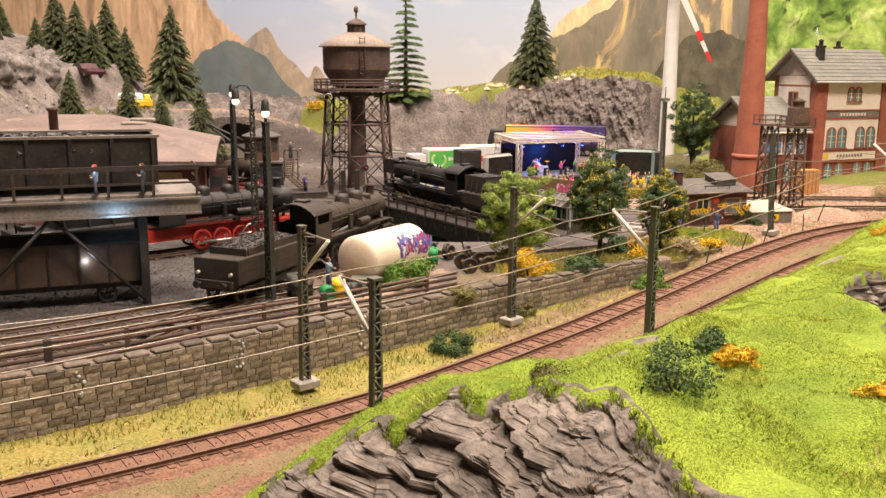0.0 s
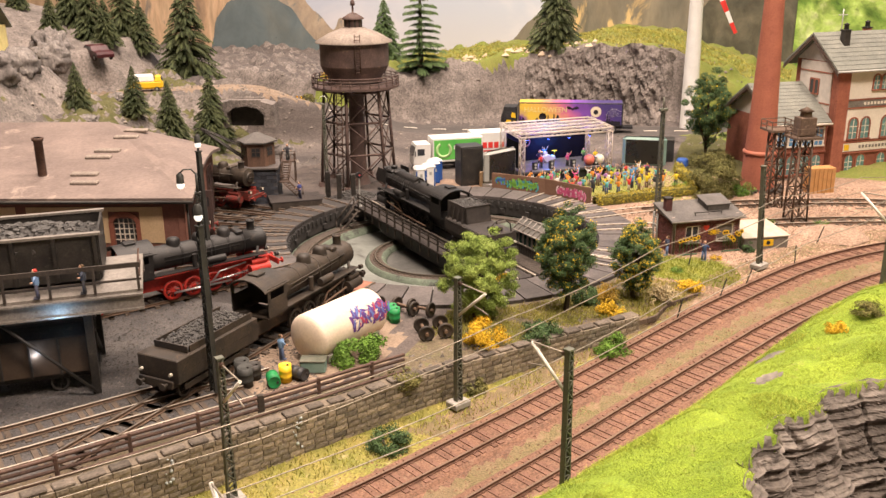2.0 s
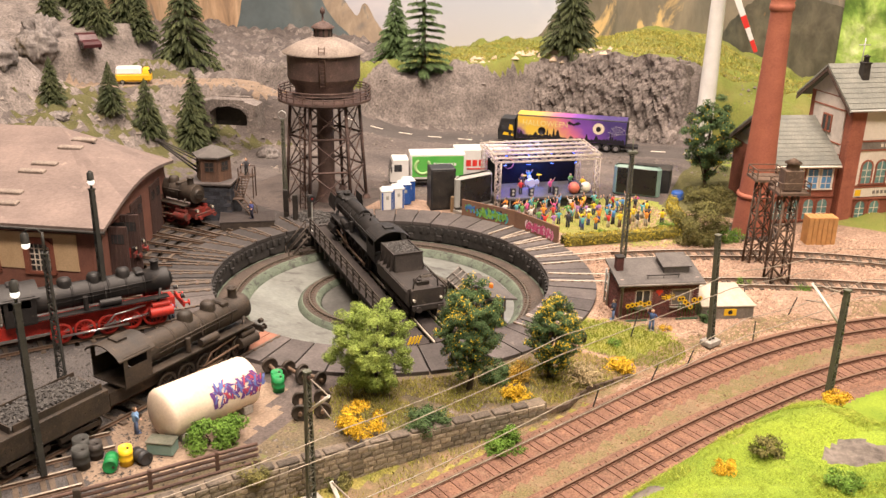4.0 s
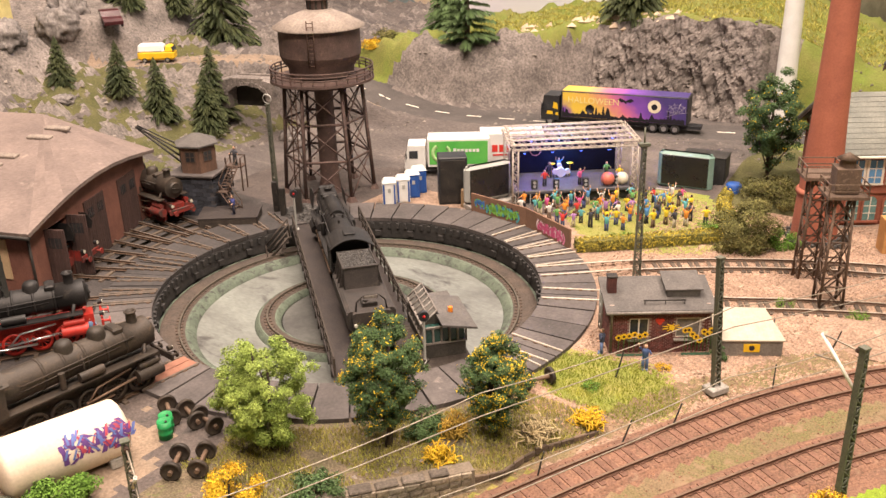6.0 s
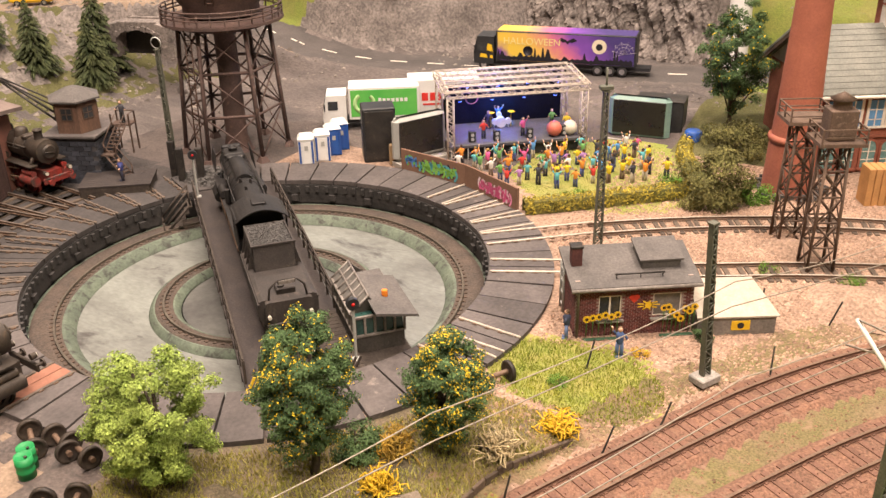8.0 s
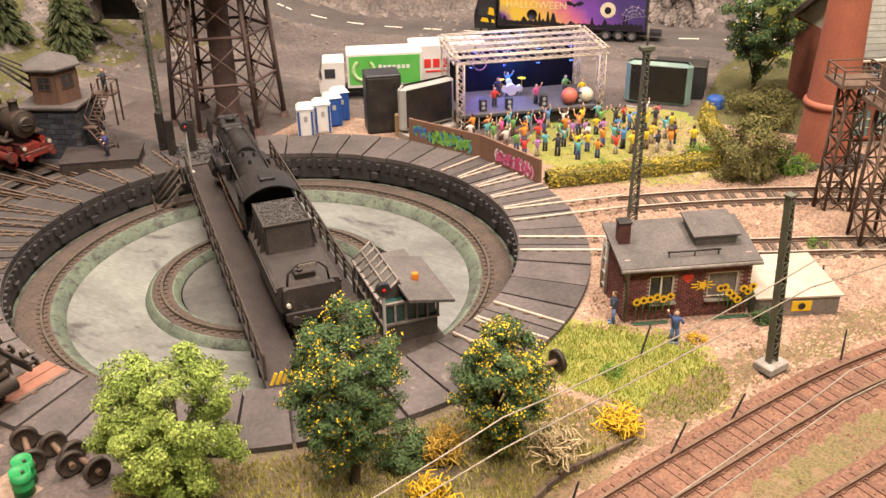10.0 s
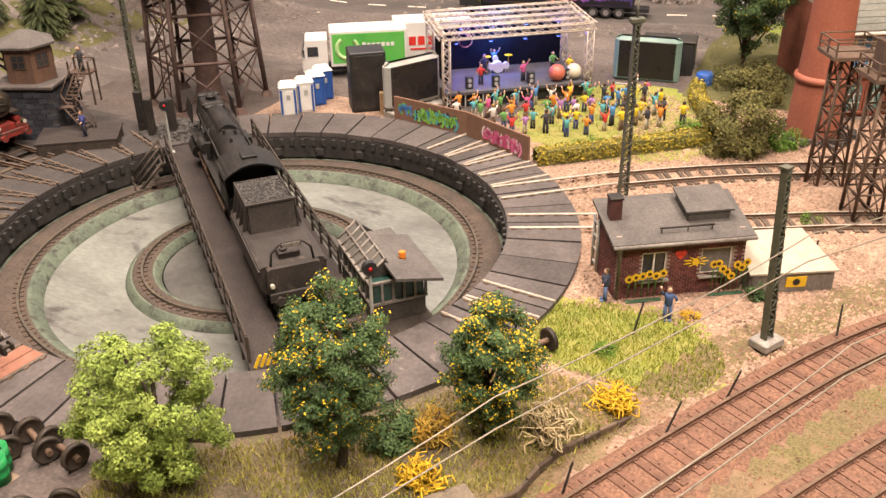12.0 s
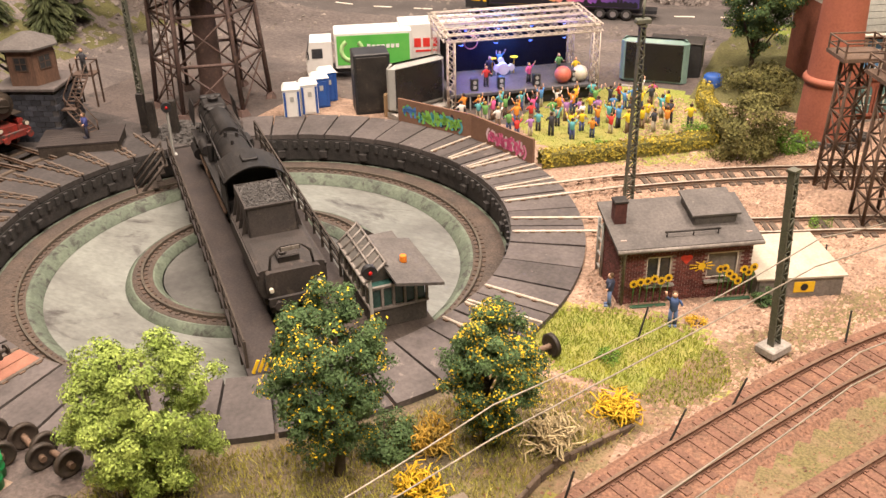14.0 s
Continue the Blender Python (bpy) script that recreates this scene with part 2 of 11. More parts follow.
M["stone_cap"] = mat("stone_cap", (0.150, 0.122, 0.098), (0.095, 0.080, 0.066), 0.95, 0, 90, 600, fine=0.5, bump=1.0, rnd=0.35, dirt=(0.21, 0.18, 0.15), dirt_at=0.62)
M["kerb_brown"] = mat("kerb_brown", (0.150, 0.105, 0.075), (0.095, 0.070, 0.052), 0.9, 0, 60, 600, fine=0.4, bump=0.8, rnd=0.25, dirt=(0.26, 0.21, 0.16), dirt_at=0.62)
M["mortar"] = mat("mortar", (0.200, 0.160, 0.120), (0.150, 0.120, 0.090), 0.95, 0, 120, 700, bump=0.8)
M["wood_dark"] = mat("wood_dark", (0.095, 0.058, 0.042), (0.060, 0.040, 0.030), 0.8, 0, 80, 600, stretch=(1, 1, 4), dirt=(0.14, 0.10, 0.08))
M["gate_brown"] = mat("gate_brown", (0.092, 0.052, 0.044), (0.060, 0.037, 0.033), 0.8, 0, 60, 600, stretch=(3, 3, 0.5), dirt=(0.16, 0.115, 0.095), dirt_at=0.62)
M["fence_brown"] = mat("fence_brown", (0.115, 0.065, 0.048), (0.075, 0.045, 0.035), 0.75, 0, 120, 800)
M["brick_red"] = mat("brick_red", (0.33, 0.115, 0.070), (0.25, 0.085, 0.055), 0.85, 0, 100, 800, rnd=0.2)
M["brick_dark"] = mat("brick_dark", (0.150, 0.055, 0.047), (0.105, 0.042, 0.038), 0.85, 0, 150, 900, rnd=0.3)
M["joint_pale"] = mat("joint_pale", (0.36, 0.29, 0.25), (0.28, 0.22, 0.19), 0.9, 0, 150, 900)
M["chimney_red"] = mat("chimney_red", (0.37, 0.125, 0.075), (0.29, 0.095, 0.060), 0.75, 0, 40, 600, fine=0.2, bump=0.15, dirt=(0.22, 0.10, 0.075), dirt_at=0.62)
M["plaster_white"] = mat("plaster_white", (0.78, 0.72, 0.62), (0.68, 0.61, 0.52), 0.85, 0, 40, 600, fine=0.12, bump=0.2)
M["plaster_tan"] = mat("plaster_tan", (0.60, 0.43, 0.26), (0.50, 0.35, 0.20), 0.85, 0, 40, 600, fine=0.15, bump=0.2)
M["shed_red"] = mat("shed_red", (0.24, 0.105, 0.075), (0.18, 0.08, 0.06), 0.8, 0, 60, 700, fine=0.2)
M["shed_roof"] = mat("shed_roof", (0.222, 0.168, 0.146), (0.150, 0.114, 0.101), 0.8, 0, 14, 300, fine=0.25, bump=0.4, dirt=(0.32, 0.25, 0.21), dirt_at=0.6)
M["slate"] = mat("slate", (0.215, 0.215, 0.185), (0.155, 0.158, 0.140), 0.85, 0, 50, 500, fine=0.25)
M["roof_felt"] = mat("roof_felt", (0.125, 0.112, 0.104), (0.085, 0.078, 0.074), 0.85, 0, 60, 700, fine=0.3, dirt=(0.24, 0.21, 0.19), dirt_at=0.66)
M["glass_dark"] = mat("glass_dark", (0.03, 0.035, 0.04), (0.05, 0.05, 0.05), 0.2, 0, 60, 500, bump=0.0, spec=0.6)
M["glass_teal"] = mat("glass_teal", (0.16, 0.30, 0.28), (0.10, 0.22, 0.22), 0.3, 0, 60, 500, bump=0.0, spec=0.6)
M["white_plastic"] = mat("white_plastic", (0.72, 0.71, 0.68), (0.64, 0.63, 0.60), 0.45, 0, 60, 600, fine=0.05, bump=0.05)
M["tank_white"] = mat("tank_white", (0.74, 0.62, 0.50), (0.64, 0.52, 0.41), 0.6, 0, 40, 600, fine=0.12, bump=0.1, dirt=(0.50, 0.38, 0.28), dirt_at=0.66)
M["blue_plastic"] = mat("blue_plastic", (0.02, 0.09, 0.34), (0.02, 0.07, 0.28), 0.5, 0, 60, 600, fine=0.1, bump=0.0)
M["black_plastic"] = mat("black_plastic", (0.020, 0.020, 0.022), (0.032, 0.032, 0.034), 0.5, 0, 60, 600, bump=0.05)
M["screen_glass"] = mat("screen_glass", (0.012, 0.012, 0.013), (0.022, 0.020, 0.018), 0.3, 0, 40, 500, bump=0.0, spec=0.5)
M["frame_grey"] = mat("frame_grey", (0.40, 0.40, 0.37), (0.32, 0.32, 0.30), 0.55, 0, 60, 600, fine=0.1, bump=0.05)
M["frame_green"] = mat("frame_green", (0.20, 0.30, 0.26), (0.15, 0.24, 0.21), 0.55, 0, 60, 600, fine=0.1, bump=0.05)
M["truss"] = mat("truss", (0.60, 0.52, 0.44), (0.50, 0.43, 0.36), 0.5, 0.2, 100, 700, fine=0.15, bump=0.1)
M["stage_deck"] = mat("stage_deck", (0.100, 0.095, 0.105), (0.070, 0.068, 0.078), 0.6, 0, 60, 600)
M["stage_cloth"] = mat("stage_cloth", (0.008, 0.008, 0.014), (0.005, 0.005, 0.010), 0.9, 0, 40, 600, spec=0.1)
M["card_brown"] = mat("card_brown", (0.225, 0.125, 0.082), (0.18, 0.10, 0.066), 0.85, 0, 40, 600, fine=0.15)
M["truck_green"] = mat("truck_green", (0.06, 0.37, 0.06), (0.16, 0.50, 0.10), 0.45, 0, 14, 600, fine=0.05, bump=0.0)
M["yellow"] = mat("yellow", (0.80, 0.52, 0.02), (0.72, 0.44, 0.02), 0.45, 0, 60, 600, fine=0.08, bump=0.0)
M["green_plastic"] = mat("green_plastic", (0.015, 0.26, 0.07), (0.012, 0.20, 0.055), 0.5, 0, 60, 600, fine=0.1, bump=0.0)
M["red_plain"] = mat("red_plain", (0.62, 0.04, 0.03), (0.52, 0.03, 0.025), 0.5, 0, 60, 600, fine=0.1, bump=0.0)
M["maroon"] = mat("maroon", (0.060, 0.012, 0.015), (0.045, 0.010, 0.012), 0.45, 0.0, 60, 600, fine=0.1, bump=0.0)
M["tyre"] = mat("tyre", (0.022, 0.022, 0.022), (0.035, 0.033, 0.032), 0.8, 0, 100, 700, bump=0.1)
M["chrome"] = mat("chrome", (0.65, 0.65, 0.65), (0.5, 0.5, 0.5), 0.3, 0.9, 100, 700, fine=0.05, bump=0.0)
M["trunk"] = mat("trunk", (0.090, 0.066, 0.046), (0.055, 0.042, 0.032), 0.9, 0, 150, 900, bump=0.8)
M["leaf_lime"] = mat("leaf_lime", (0.32, 0.40, 0.085), (0.19, 0.27, 0.050), 0.8, 0, 60, 900, island=0.4, bump=0.2)
M["leaf_dark"] = mat("leaf_dark", (0.090, 0.150, 0.050), (0.055, 0.102, 0.036), 0.8, 0, 60, 900, island=0.4, bump=0.2)
M["leaf_yellow"] = mat("leaf_yellow", (0.70, 0.52, 0.02), (0.62, 0.42, 0.02), 0.8, 0, 60, 900, island=0.3, bump=0.1)
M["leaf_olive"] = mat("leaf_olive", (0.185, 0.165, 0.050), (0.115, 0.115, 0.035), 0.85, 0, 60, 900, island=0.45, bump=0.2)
M["leaf_hedge"] = mat("leaf_hedge", (0.44, 0.34, 0.04), (0.20, 0.18, 0.03), 0.85, 0, 150, 900, island=0.5, bump=0.3)
M["fir"] = mat("fir", (0.040, 0.055, 0.020), (0.072, 0.082, 0.030), 0.85, 0, 60, 900, island=0.45, bump=0.2)
M["fir_light"] = mat("fir_light", (0.085, 0.135, 0.045), (0.060, 0.100, 0.035), 0.85, 0, 60, 900, island=0.4, bump=0.2)
M["grass_tuft"] = mat("grass_tuft", (0.40, 0.42, 0.07), (0.30, 0.38, 0.04), 0.9, 0, 40, 900, island=0.3, bump=0.0)
M["moss_blade"] = mat("moss_blade", (0.22, 0.23, 0.05), (0.14, 0.16, 0.04), 0.9, 0, 40, 900, island=0.4, bump=0.0)
M["grass_blade"] = mat("grass_blade", (0.36, 0.40, 0.050), (0.17, 0.26, 0.026), 0.9, 0, 22, 900, island=0.35, bump=0.0)
M["straw_blade"] = mat("straw_blade", (0.42, 0.36, 0.09), (0.30, 0.31, 0.06), 0.9, 0, 50, 900, island=0.35, bump=0.0)
M["bush_yellow"] = mat("bush_yellow", (0.68, 0.44, 0.02), (0.55, 0.34, 0.02), 0.85, 0, 80, 900, island=0.3, bump=0.1)
M["bush_ochre"] = mat("bush_ochre", (0.46, 0.27, 0.030), (0.30, 0.20, 0.035), 0.85, 0, 80, 900, island=0.3, bump=0.1)
M["bush_tan"] = mat("bush_tan", (0.52, 0.42, 0.24), (0.42, 0.33, 0.18), 0.85, 0, 80, 900, island=0.3, bump=0.1)
M["bush_green"] = mat("bush_green", (0.15, 0.27, 0.035), (0.10, 0.20, 0.025), 0.85, 0, 80, 900, island=0.35, bump=0.1)
M["wire"] = mat("wire", (0.36, 0.31, 0.25), (0.28, 0.24, 0.19), 0.5, 0.4, 100, 700, bump=0.0)
M["flame_white"] = mat("lamp_white", (0.9, 0.9, 0.85), (0.85, 0.85, 0.8), 0.4, 0, 50, 500, bump=0, glow=((1, 0.93, 0.8), 1.2))
M["room_wall"] = mat("room_wall", (0.62, 0.57, 0.50), (0.58, 0.53, 0.46), 0.9, 0, 2, 60, fine=0.05, bump=0.0)
M["room_floor"] = mat("room_floor", (0.20, 0.17, 0.14), (0.16, 0.135, 0.11), 0.7, 0, 2, 60, fine=0.1, bump=0.0)


def paint(name, c, rough=0.6):
    """A small thing's painted colour, with slight wear."""
    if name not in M:
        M[name] = mat(name, c, tuple(v * 0.8 for v in c), rough, 0, 120, 900, fine=0.15, bump=0.05)
    return M[name]


# ---- mesh helpers, in centimetres ----


def quad_strip(bm, a, b, closed=True, smooth=True):
    n = len(a)
    for i in range(n if closed else n - 1):
        j = (i + 1) % n
        f = bm.faces.new((a[i], a[j], b[j], b[i]))
        f.smooth = smooth


def box(bm, c, s, rz=0.0, top=(1, 1), bev=0.0, rx=0.0, ry=0.0):
    """A box with centre c and size s, its top scaled by top, its edges cut by bev."""
    rot = Euler((radians(rx), radians(ry), radians(rz))).to_matrix()
    hx, hy, hz = (v / 2 for v in s)
    if bev <= 0:
        p = [(x * hx * (top[0] if z > 0 else 1), y * hy * (top[1] if z > 0 else 1), z * hz) for z in (-1, 1) for x, y in ((-1, -1), (1, -1), (1, 1), (-1, 1))]
        v = [bm.verts.new(rot @ Vector(q) + Vector(c)) for q in p]
        for f in ((3, 2, 1, 0), (4, 5, 6, 7), (0, 1, 5, 4), (1, 2, 6, 5), (2, 3, 7, 6), (3, 0, 4, 7)):
            bm.faces.new([v[i] for i in f])
        return
    e = min(bev, hx * 0.9, hy * 0.9, hz * 0.9)
    rings = []
    for z, k in ((-hz, e), (-hz + e, 0), (hz - e, 0), (hz, e)):
        t = 1 if z < 0 else top[0]
        u = 1 if z < 0 else top[1]
        x, y = hx * t - k, hy * u - k
        q = [(-x + e, -y), (x - e, -y), (x, -y + e), (x, y - e), (x - e, y), (-x + e, y), (-x, y - e), (-x, -y + e)]
        rings.append([bm.verts.new(rot @ Vector((a, b, z)) + Vector(c)) for a, b in q])
    for a, b in zip(rings, rings[1:]):
        quad_strip(bm, a, b, smooth=False)
    bm.faces.new(rings[0][::-1])
    bm.faces.new(rings[-1])


def cyl(bm, p0, p1, r0, r1=None, n=10, caps=True, smooth=True):
    p0, p1 = Vector(p0), Vector(p1)
    r1 = r0 if r1 is None else r1
    d = (p1 - p0).normalized()
    u = d.orthogonal().normalized()
    w = d.cross(u)
    ring = [(u * math.cos(2 * math.pi * i / n) + w * math.sin(2 * math.pi * i / n)) for i in range(n)]
    a = [bm.verts.new(p0 + q * r0) for q in ring]
    b = [bm.verts.new(p1 + q * r1) for q in ring]
    quad_strip(bm, a, b, smooth=smooth)
    if caps:
        if r0 > 0.001:
            bm.faces.new([bm.verts.new(p0 + q * r0) for q in reversed(ring)])
        if r1 > 0.001:
            bm.faces.new([bm.verts.new(p1 + q * r1) for q in ring])


def lathe(bm, prof, n=24, c=(0, 0, 0), axis="z", smooth=True, a0=0.0, a1=360.0):
    """Turns a profile of (radius, height) round an axis through c; sharp corners where a profile point is given twice."""
    full = abs(a1 - a0) >= 359.9
    rows = []
    for r, z in prof:
        row = []
        for i in range(n if full else n + 1):
            t = radians(a0 + (a1 - a0) * i / n)
            p = (r * math.cos(t), r * math.sin(t), z)
            if axis == "x":
                p = (z, r * math.cos(t), r * math.sin(t))
            elif axis == "y":
                p = (r * math.sin(t), z, r * math.cos(t))
            row.append(bm.verts.new(Vector(p) + Vector(c)))
        rows.append(row)
    for (pa, a), (pb, b) in zip(zip(prof, rows), list(zip(prof, rows))[1:]):
        if pa != pb:
            quad_strip(bm, a, b, closed=full, smooth=smooth)


def prism(bm, poly, lift, at=(0, 0, 0)):
    """A polygon of 3D points, extruded by the vector lift."""
    a = [bm.verts.new(Vector(p) + Vector(at)) for p in poly]
    b = [bm.verts.new(Vector(p) + Vector(at) + Vector(lift)) for p in poly]
    quad_strip(bm, a, b, smooth=False)
    bm.faces.new(a[::-1])
    bm.faces.new(b)


def tube(bm, pts, r, n=6, taper=1.0, caps=True):
    pts = [Vector(p) for p in pts]
    rows = []
    for i, p in enumerate(pts):
        d = (pts[min(i + 1, len(pts) - 1)] - pts[max(i - 1, 0)]).normalized()
        u = d.cross(Vector((0.13, 0.07, 1))).normalized()
        w = u.cross(d)
        k = r * (1 + (taper - 1) * i / max(len(pts) - 1, 1))
        rows.append([bm.verts.new(p + (u * math.cos(2 * math.pi * j / n) + w * math.sin(2 * math.pi * j / n)) * k) for j in range(n)])
    for a, b in zip(rows, rows[1:]):
        quad_strip(bm, a, b)
    if caps:
        bm.faces.new(rows[0][::-1])
        bm.faces.new(rows[-1])


def ball(bm, c, r, n=10, m=6, squash=1.0):
    lathe(bm, [(max(r * math.sin(math.pi * i / m), 0.0005), -r * squash * math.cos(math.pi * i / m)) for i in range(m + 1)], n, c)


def part(name, bm, material, parent=None, label=""):
    """Links a bmesh in centimetres as ONE mesh object, under a thing or a part."""
    me = bpy.data.meshes.new(name)
    bmesh.ops.recalc_face_normals(bm, faces=bm.faces) if len(bm.faces) < 4000 else None
    bm.to_mesh(me)
    bm.free()
    me.transform(Matrix.Scale(K, 4))
    me.materials.append(M[material] if isinstance(material, str) else material)
    ob = new(name, me)
    if parent:
        ob.parent = parent
    if label:
        ob["label"] = label
    return ob


def raw(name, verts, faces, material, parent=None, label="", smooth=False):
    """The same from lists of vertices and faces, for large meshes."""
    me = bpy.data.meshes.new(name)
    me.from_pydata([tuple(c * K for c in v) for v in verts], [], faces)
    if smooth:
        me.shade_smooth()
    me.materials.append(M[material] if isinstance(material, str) else material)
    ob = new(name, me)
    if parent:
        ob.parent = parent
    if label:
        ob["label"] = label
    return ob


def thing(name, x, y, z, rz=0.0, label="", category="", group="", kind="", rx=0.0, ry=0.0):
    ob = new(name)
    ob.empty_display_size = 0.01
    ob.matrix_world = pose(x * K, y * K, z * K, rx, ry, rz)
    return tagged(ob, label, category, group, kind)


def at(x, y, z, rz=0.0, rx=0.0, ry=0.0):
    return pose(x * K, y * K, z * K, rx, ry, rz)


def N(x, y, z=0.0, s=1.0):
    """Smooth noise in centimetres, -1 to 1."""
    return noise.noise(Vector((x * s, y * s, z * s)))


def smooth_step(a, b, x):
    t = min(max((x - a) / (b - a), 0.0), 1.0)
    return t * t * (3 - 2 * t)


def curve_points(pts, step):
    """A smooth line through the given points (x, y[, z]), cut into even steps."""
    p = [Vector((*q, 0.0)[:3]) if len(q) == 2 else Vector(q) for q in pts]
    p = [2 * p[0] - p[1]] + p + [2 * p[-1] - p[-2]]
    fine = []
    for a, b, c, d in zip(p, p[1:], p[2:], p[3:]):
        for i in range(24):
            t = i / 24
            fine.append(0.5 * ((2 * b) + (c - a) * t + (2 * a - 5 * b + 4 * c - d) * t * t + (3 * b - a - 3 * c + d) * t ** 3))
    fine.append(p[-2])
    out, need = [fine[0]], step
    for a, b in zip(fine, fine[1:]):
        l = (b - a).length
        while l >= need:
            a = a + (b - a) * (need / l)
            out.append(a.copy())
            l, need = (b - a).length, step
        need -= l
    return out


def side(pts, i):
    """The level unit vector to the right of a line at point i."""
    d = pts[min(i + 1, len(pts) - 1)] - pts[max(i - 1, 0)]
    return Vector((d.y, -d.x, 0)).normalized()

# ---- the lines of the plan ----
TRACK_NEAR = [(-28, -96), (-10, -71), (-1.6, -60.2), (4.5, -52.4), (8.1, -47.2), (12.1, -40.5), (16.8, -31.5), (21.15, -22.95), (25.67, -13.9),
              (28.28, -8.6), (31.06, -3.25), (34.17, 2.2), (37.65, 7.05), (41.5, 11.15), (44.5, 13.75), (52.3, 18.9), (64, 24.6), (95, 34)]
WALL_LINE = [(-16, -68), (-6.3, -55.4), (-3.0, -51), (0.4, -45.8), (4.5, -39.6), (7.0, -35.8), (9.8, -31.4), (15.0, -24), (19.2, -18.6), (22.4, -14.4)]
YARD = -0.3


def track_height(y):
    return float(np.interp(y, [-75, -45, -30, -20, -12, 0, 15], [-2.8, -2.6, -1.95, -1.2, -0.6, -0.2, -0.1]))


LINE1 = curve_points(TRACK_NEAR, 0.5)
for p in LINE1:
    p.z = track_height(p.y)
LINE2 = [p + side(LINE1, i) * float(np.interp(p.y, [-50, -36, -25, -8, 2, 12], [5.7, 5.2, 5.1, 5.35, 5.7, 5.9])) for i, p in enumerate(LINE1)]
WALL = curve_points(WALL_LINE, 0.5)


def signed_distance(line, xs, ys):
    """How far points lie to the right of a line, and the index of its nearest point."""
    lx, ly = np.array([p.x for p in line]), np.array([p.y for p in line])
    tx, ty = np.gradient(lx), np.gradient(ly)
    out, near = np.zeros(len(xs)), np.zeros(len(xs), int)
    for a in range(0, len(xs), 4000):
        dx, dy = xs[a:a + 4000, None] - lx, ys[a:a + 4000, None] - ly
        i = np.argmin(dx * dx + dy * dy, 1)
        r = np.arange(len(i))
        s = np.sign(dx[r, i] * ty[i] - dy[r, i] * tx[i])
        out[a:a + 4000], near[a:a + 4000] = s * np.hypot(dx[r, i], dy[r, i]), i
    return out, near


def sstep(a, b, x):
    t = np.clip((x - a) / (b - a), 0, 1)
    return t * t * (3 - 2 * t)


def fractal(xs, ys, s, octaves=4):
    """Rough relief between -1 and 1 over whole arrays."""
    return np.array([noise.fractal(Vector((x * s, y * s, 0.7)), 0.9, 2.0, octaves) for x, y in zip(xs, ys)])


def cliff_line(x):
    return 62 - 0.62 * np.maximum(0, -12 - x) + 0.25 * np.maximum(0, x - 14) ** 1.2


def far_height(x, y):
    """The hills behind the yard, without their roughness."""
    slope = 2.0 * sstep(30, 46, y)
    cl = cliff_line(x)
    top = np.interp(x, [-80, -45, -28, -12, 0, 10, 16, 24, 40], [5.0, 5.0, 7.6, 9.5, 12.2, 11.8, 9.0, 6.0, 4.0])
    soft = 2.6 + 9 * sstep(-12, -22, x) + 10 * sstep(15, 24, x)
    cliff = top * sstep(cl - soft, cl + 2.5, y) * np.where(y > 20, 1, 0)
    left = 8.0 * sstep(-37, -59, x + 0.12 * (y - 25)) * sstep(-45, -12, y) * (1 - 0.25 * sstep(45, 70, y)) + 6.3 * sstep(-60.5, -66, x + 0.25 * (y - 25)) * (1 - sstep(38, 56, y)) + 5 * sstep(-70, -90, x) * (1 - sstep(40, 60, y))
    return np.maximum(slope + cliff, left) + 0.15 * np.minimum(slope + cliff, left)


VAN_ROAD = [(-92, -14), (-72, 6), (-63, 19), (-57.5, 28), (-50, 35.5), (-40, 39), (-30, 43)]
TRUCK_ROAD = [(-58, 49), (-44, 45.5), (-32, 44.0), (-20, 45.5), (-8, 48.2), (3, 51), (14, 55), (26, 58), (48, 58)]


# ---- room round the layout ----
def room():
    bm = bmesh.new()
    box(bm, (0, 0, -101), (700, 700, 2))
    tagged(part("floor", bm, "room_floor"), "dark floor of the exhibition room", "floor", kind="structure")
    bm = bmesh.new()
    box(bm, (0, 0, 171), (700, 700, 2))
    tagged(part("ceiling", bm, "room_wall"), "pale ceiling of the exhibition room", "ceiling", kind="structure")
    for name, c, s in (("wall_north", (0, 351, 35), (704, 2, 274)), ("wall_south", (0, -351, 35), (704, 2, 274)), ("wall_east", (351, 0, 35), (2, 700, 274)), ("wall_west", (-351, 0, 35), (2, 700, 274))):
        bm = bmesh.new()
        box(bm, c, s)
        tagged(part(name, bm, "room_wall"), "plain pale wall of the exhibition room", "wall", kind="structure")
    for lx, ly, lz in LAMPS:
        lamp = thing("ceiling_light", lx, ly, lz + 1.5, 0, "flat square white ceiling light panel", "ceiling light", "ceiling lights")
        bm = bmesh.new()
        box(bm, (0, 0, 1.5), (40, 40, 3), bev=0.5)
        part("housing", bm, "white_plastic", lamp)
        bm = bmesh.new()
        cyl(bm, (0, 0, 3), (0, 0, 18.5), 1, n=8)
        part("rod", bm, "frame_grey", lamp)


room()


# ---- backdrop: a printed mountain panorama ----
def ridge(name, pts, low, y, material, jag, label):
    """A flat painted shape with a jagged upper edge."""
    line = curve_points([(p[0], p[1]) for p in pts], 0.8)
    verts, faces = [], []
    for i, p in enumerate(line):
        verts += [(p.x, y, low), (p.x, y, max(p.y + jag * (N(p.x, 3, 7, 0.35) + 0.5 * N(p.x, 9, 2, 1.1)), low + 0.1))]
    for i in range(len(line) - 1):
        faces.append((2 * i, 2 * i + 2, 2 * i + 3, 2 * i + 1))
    return raw(name, verts, faces, material, BACK, label)


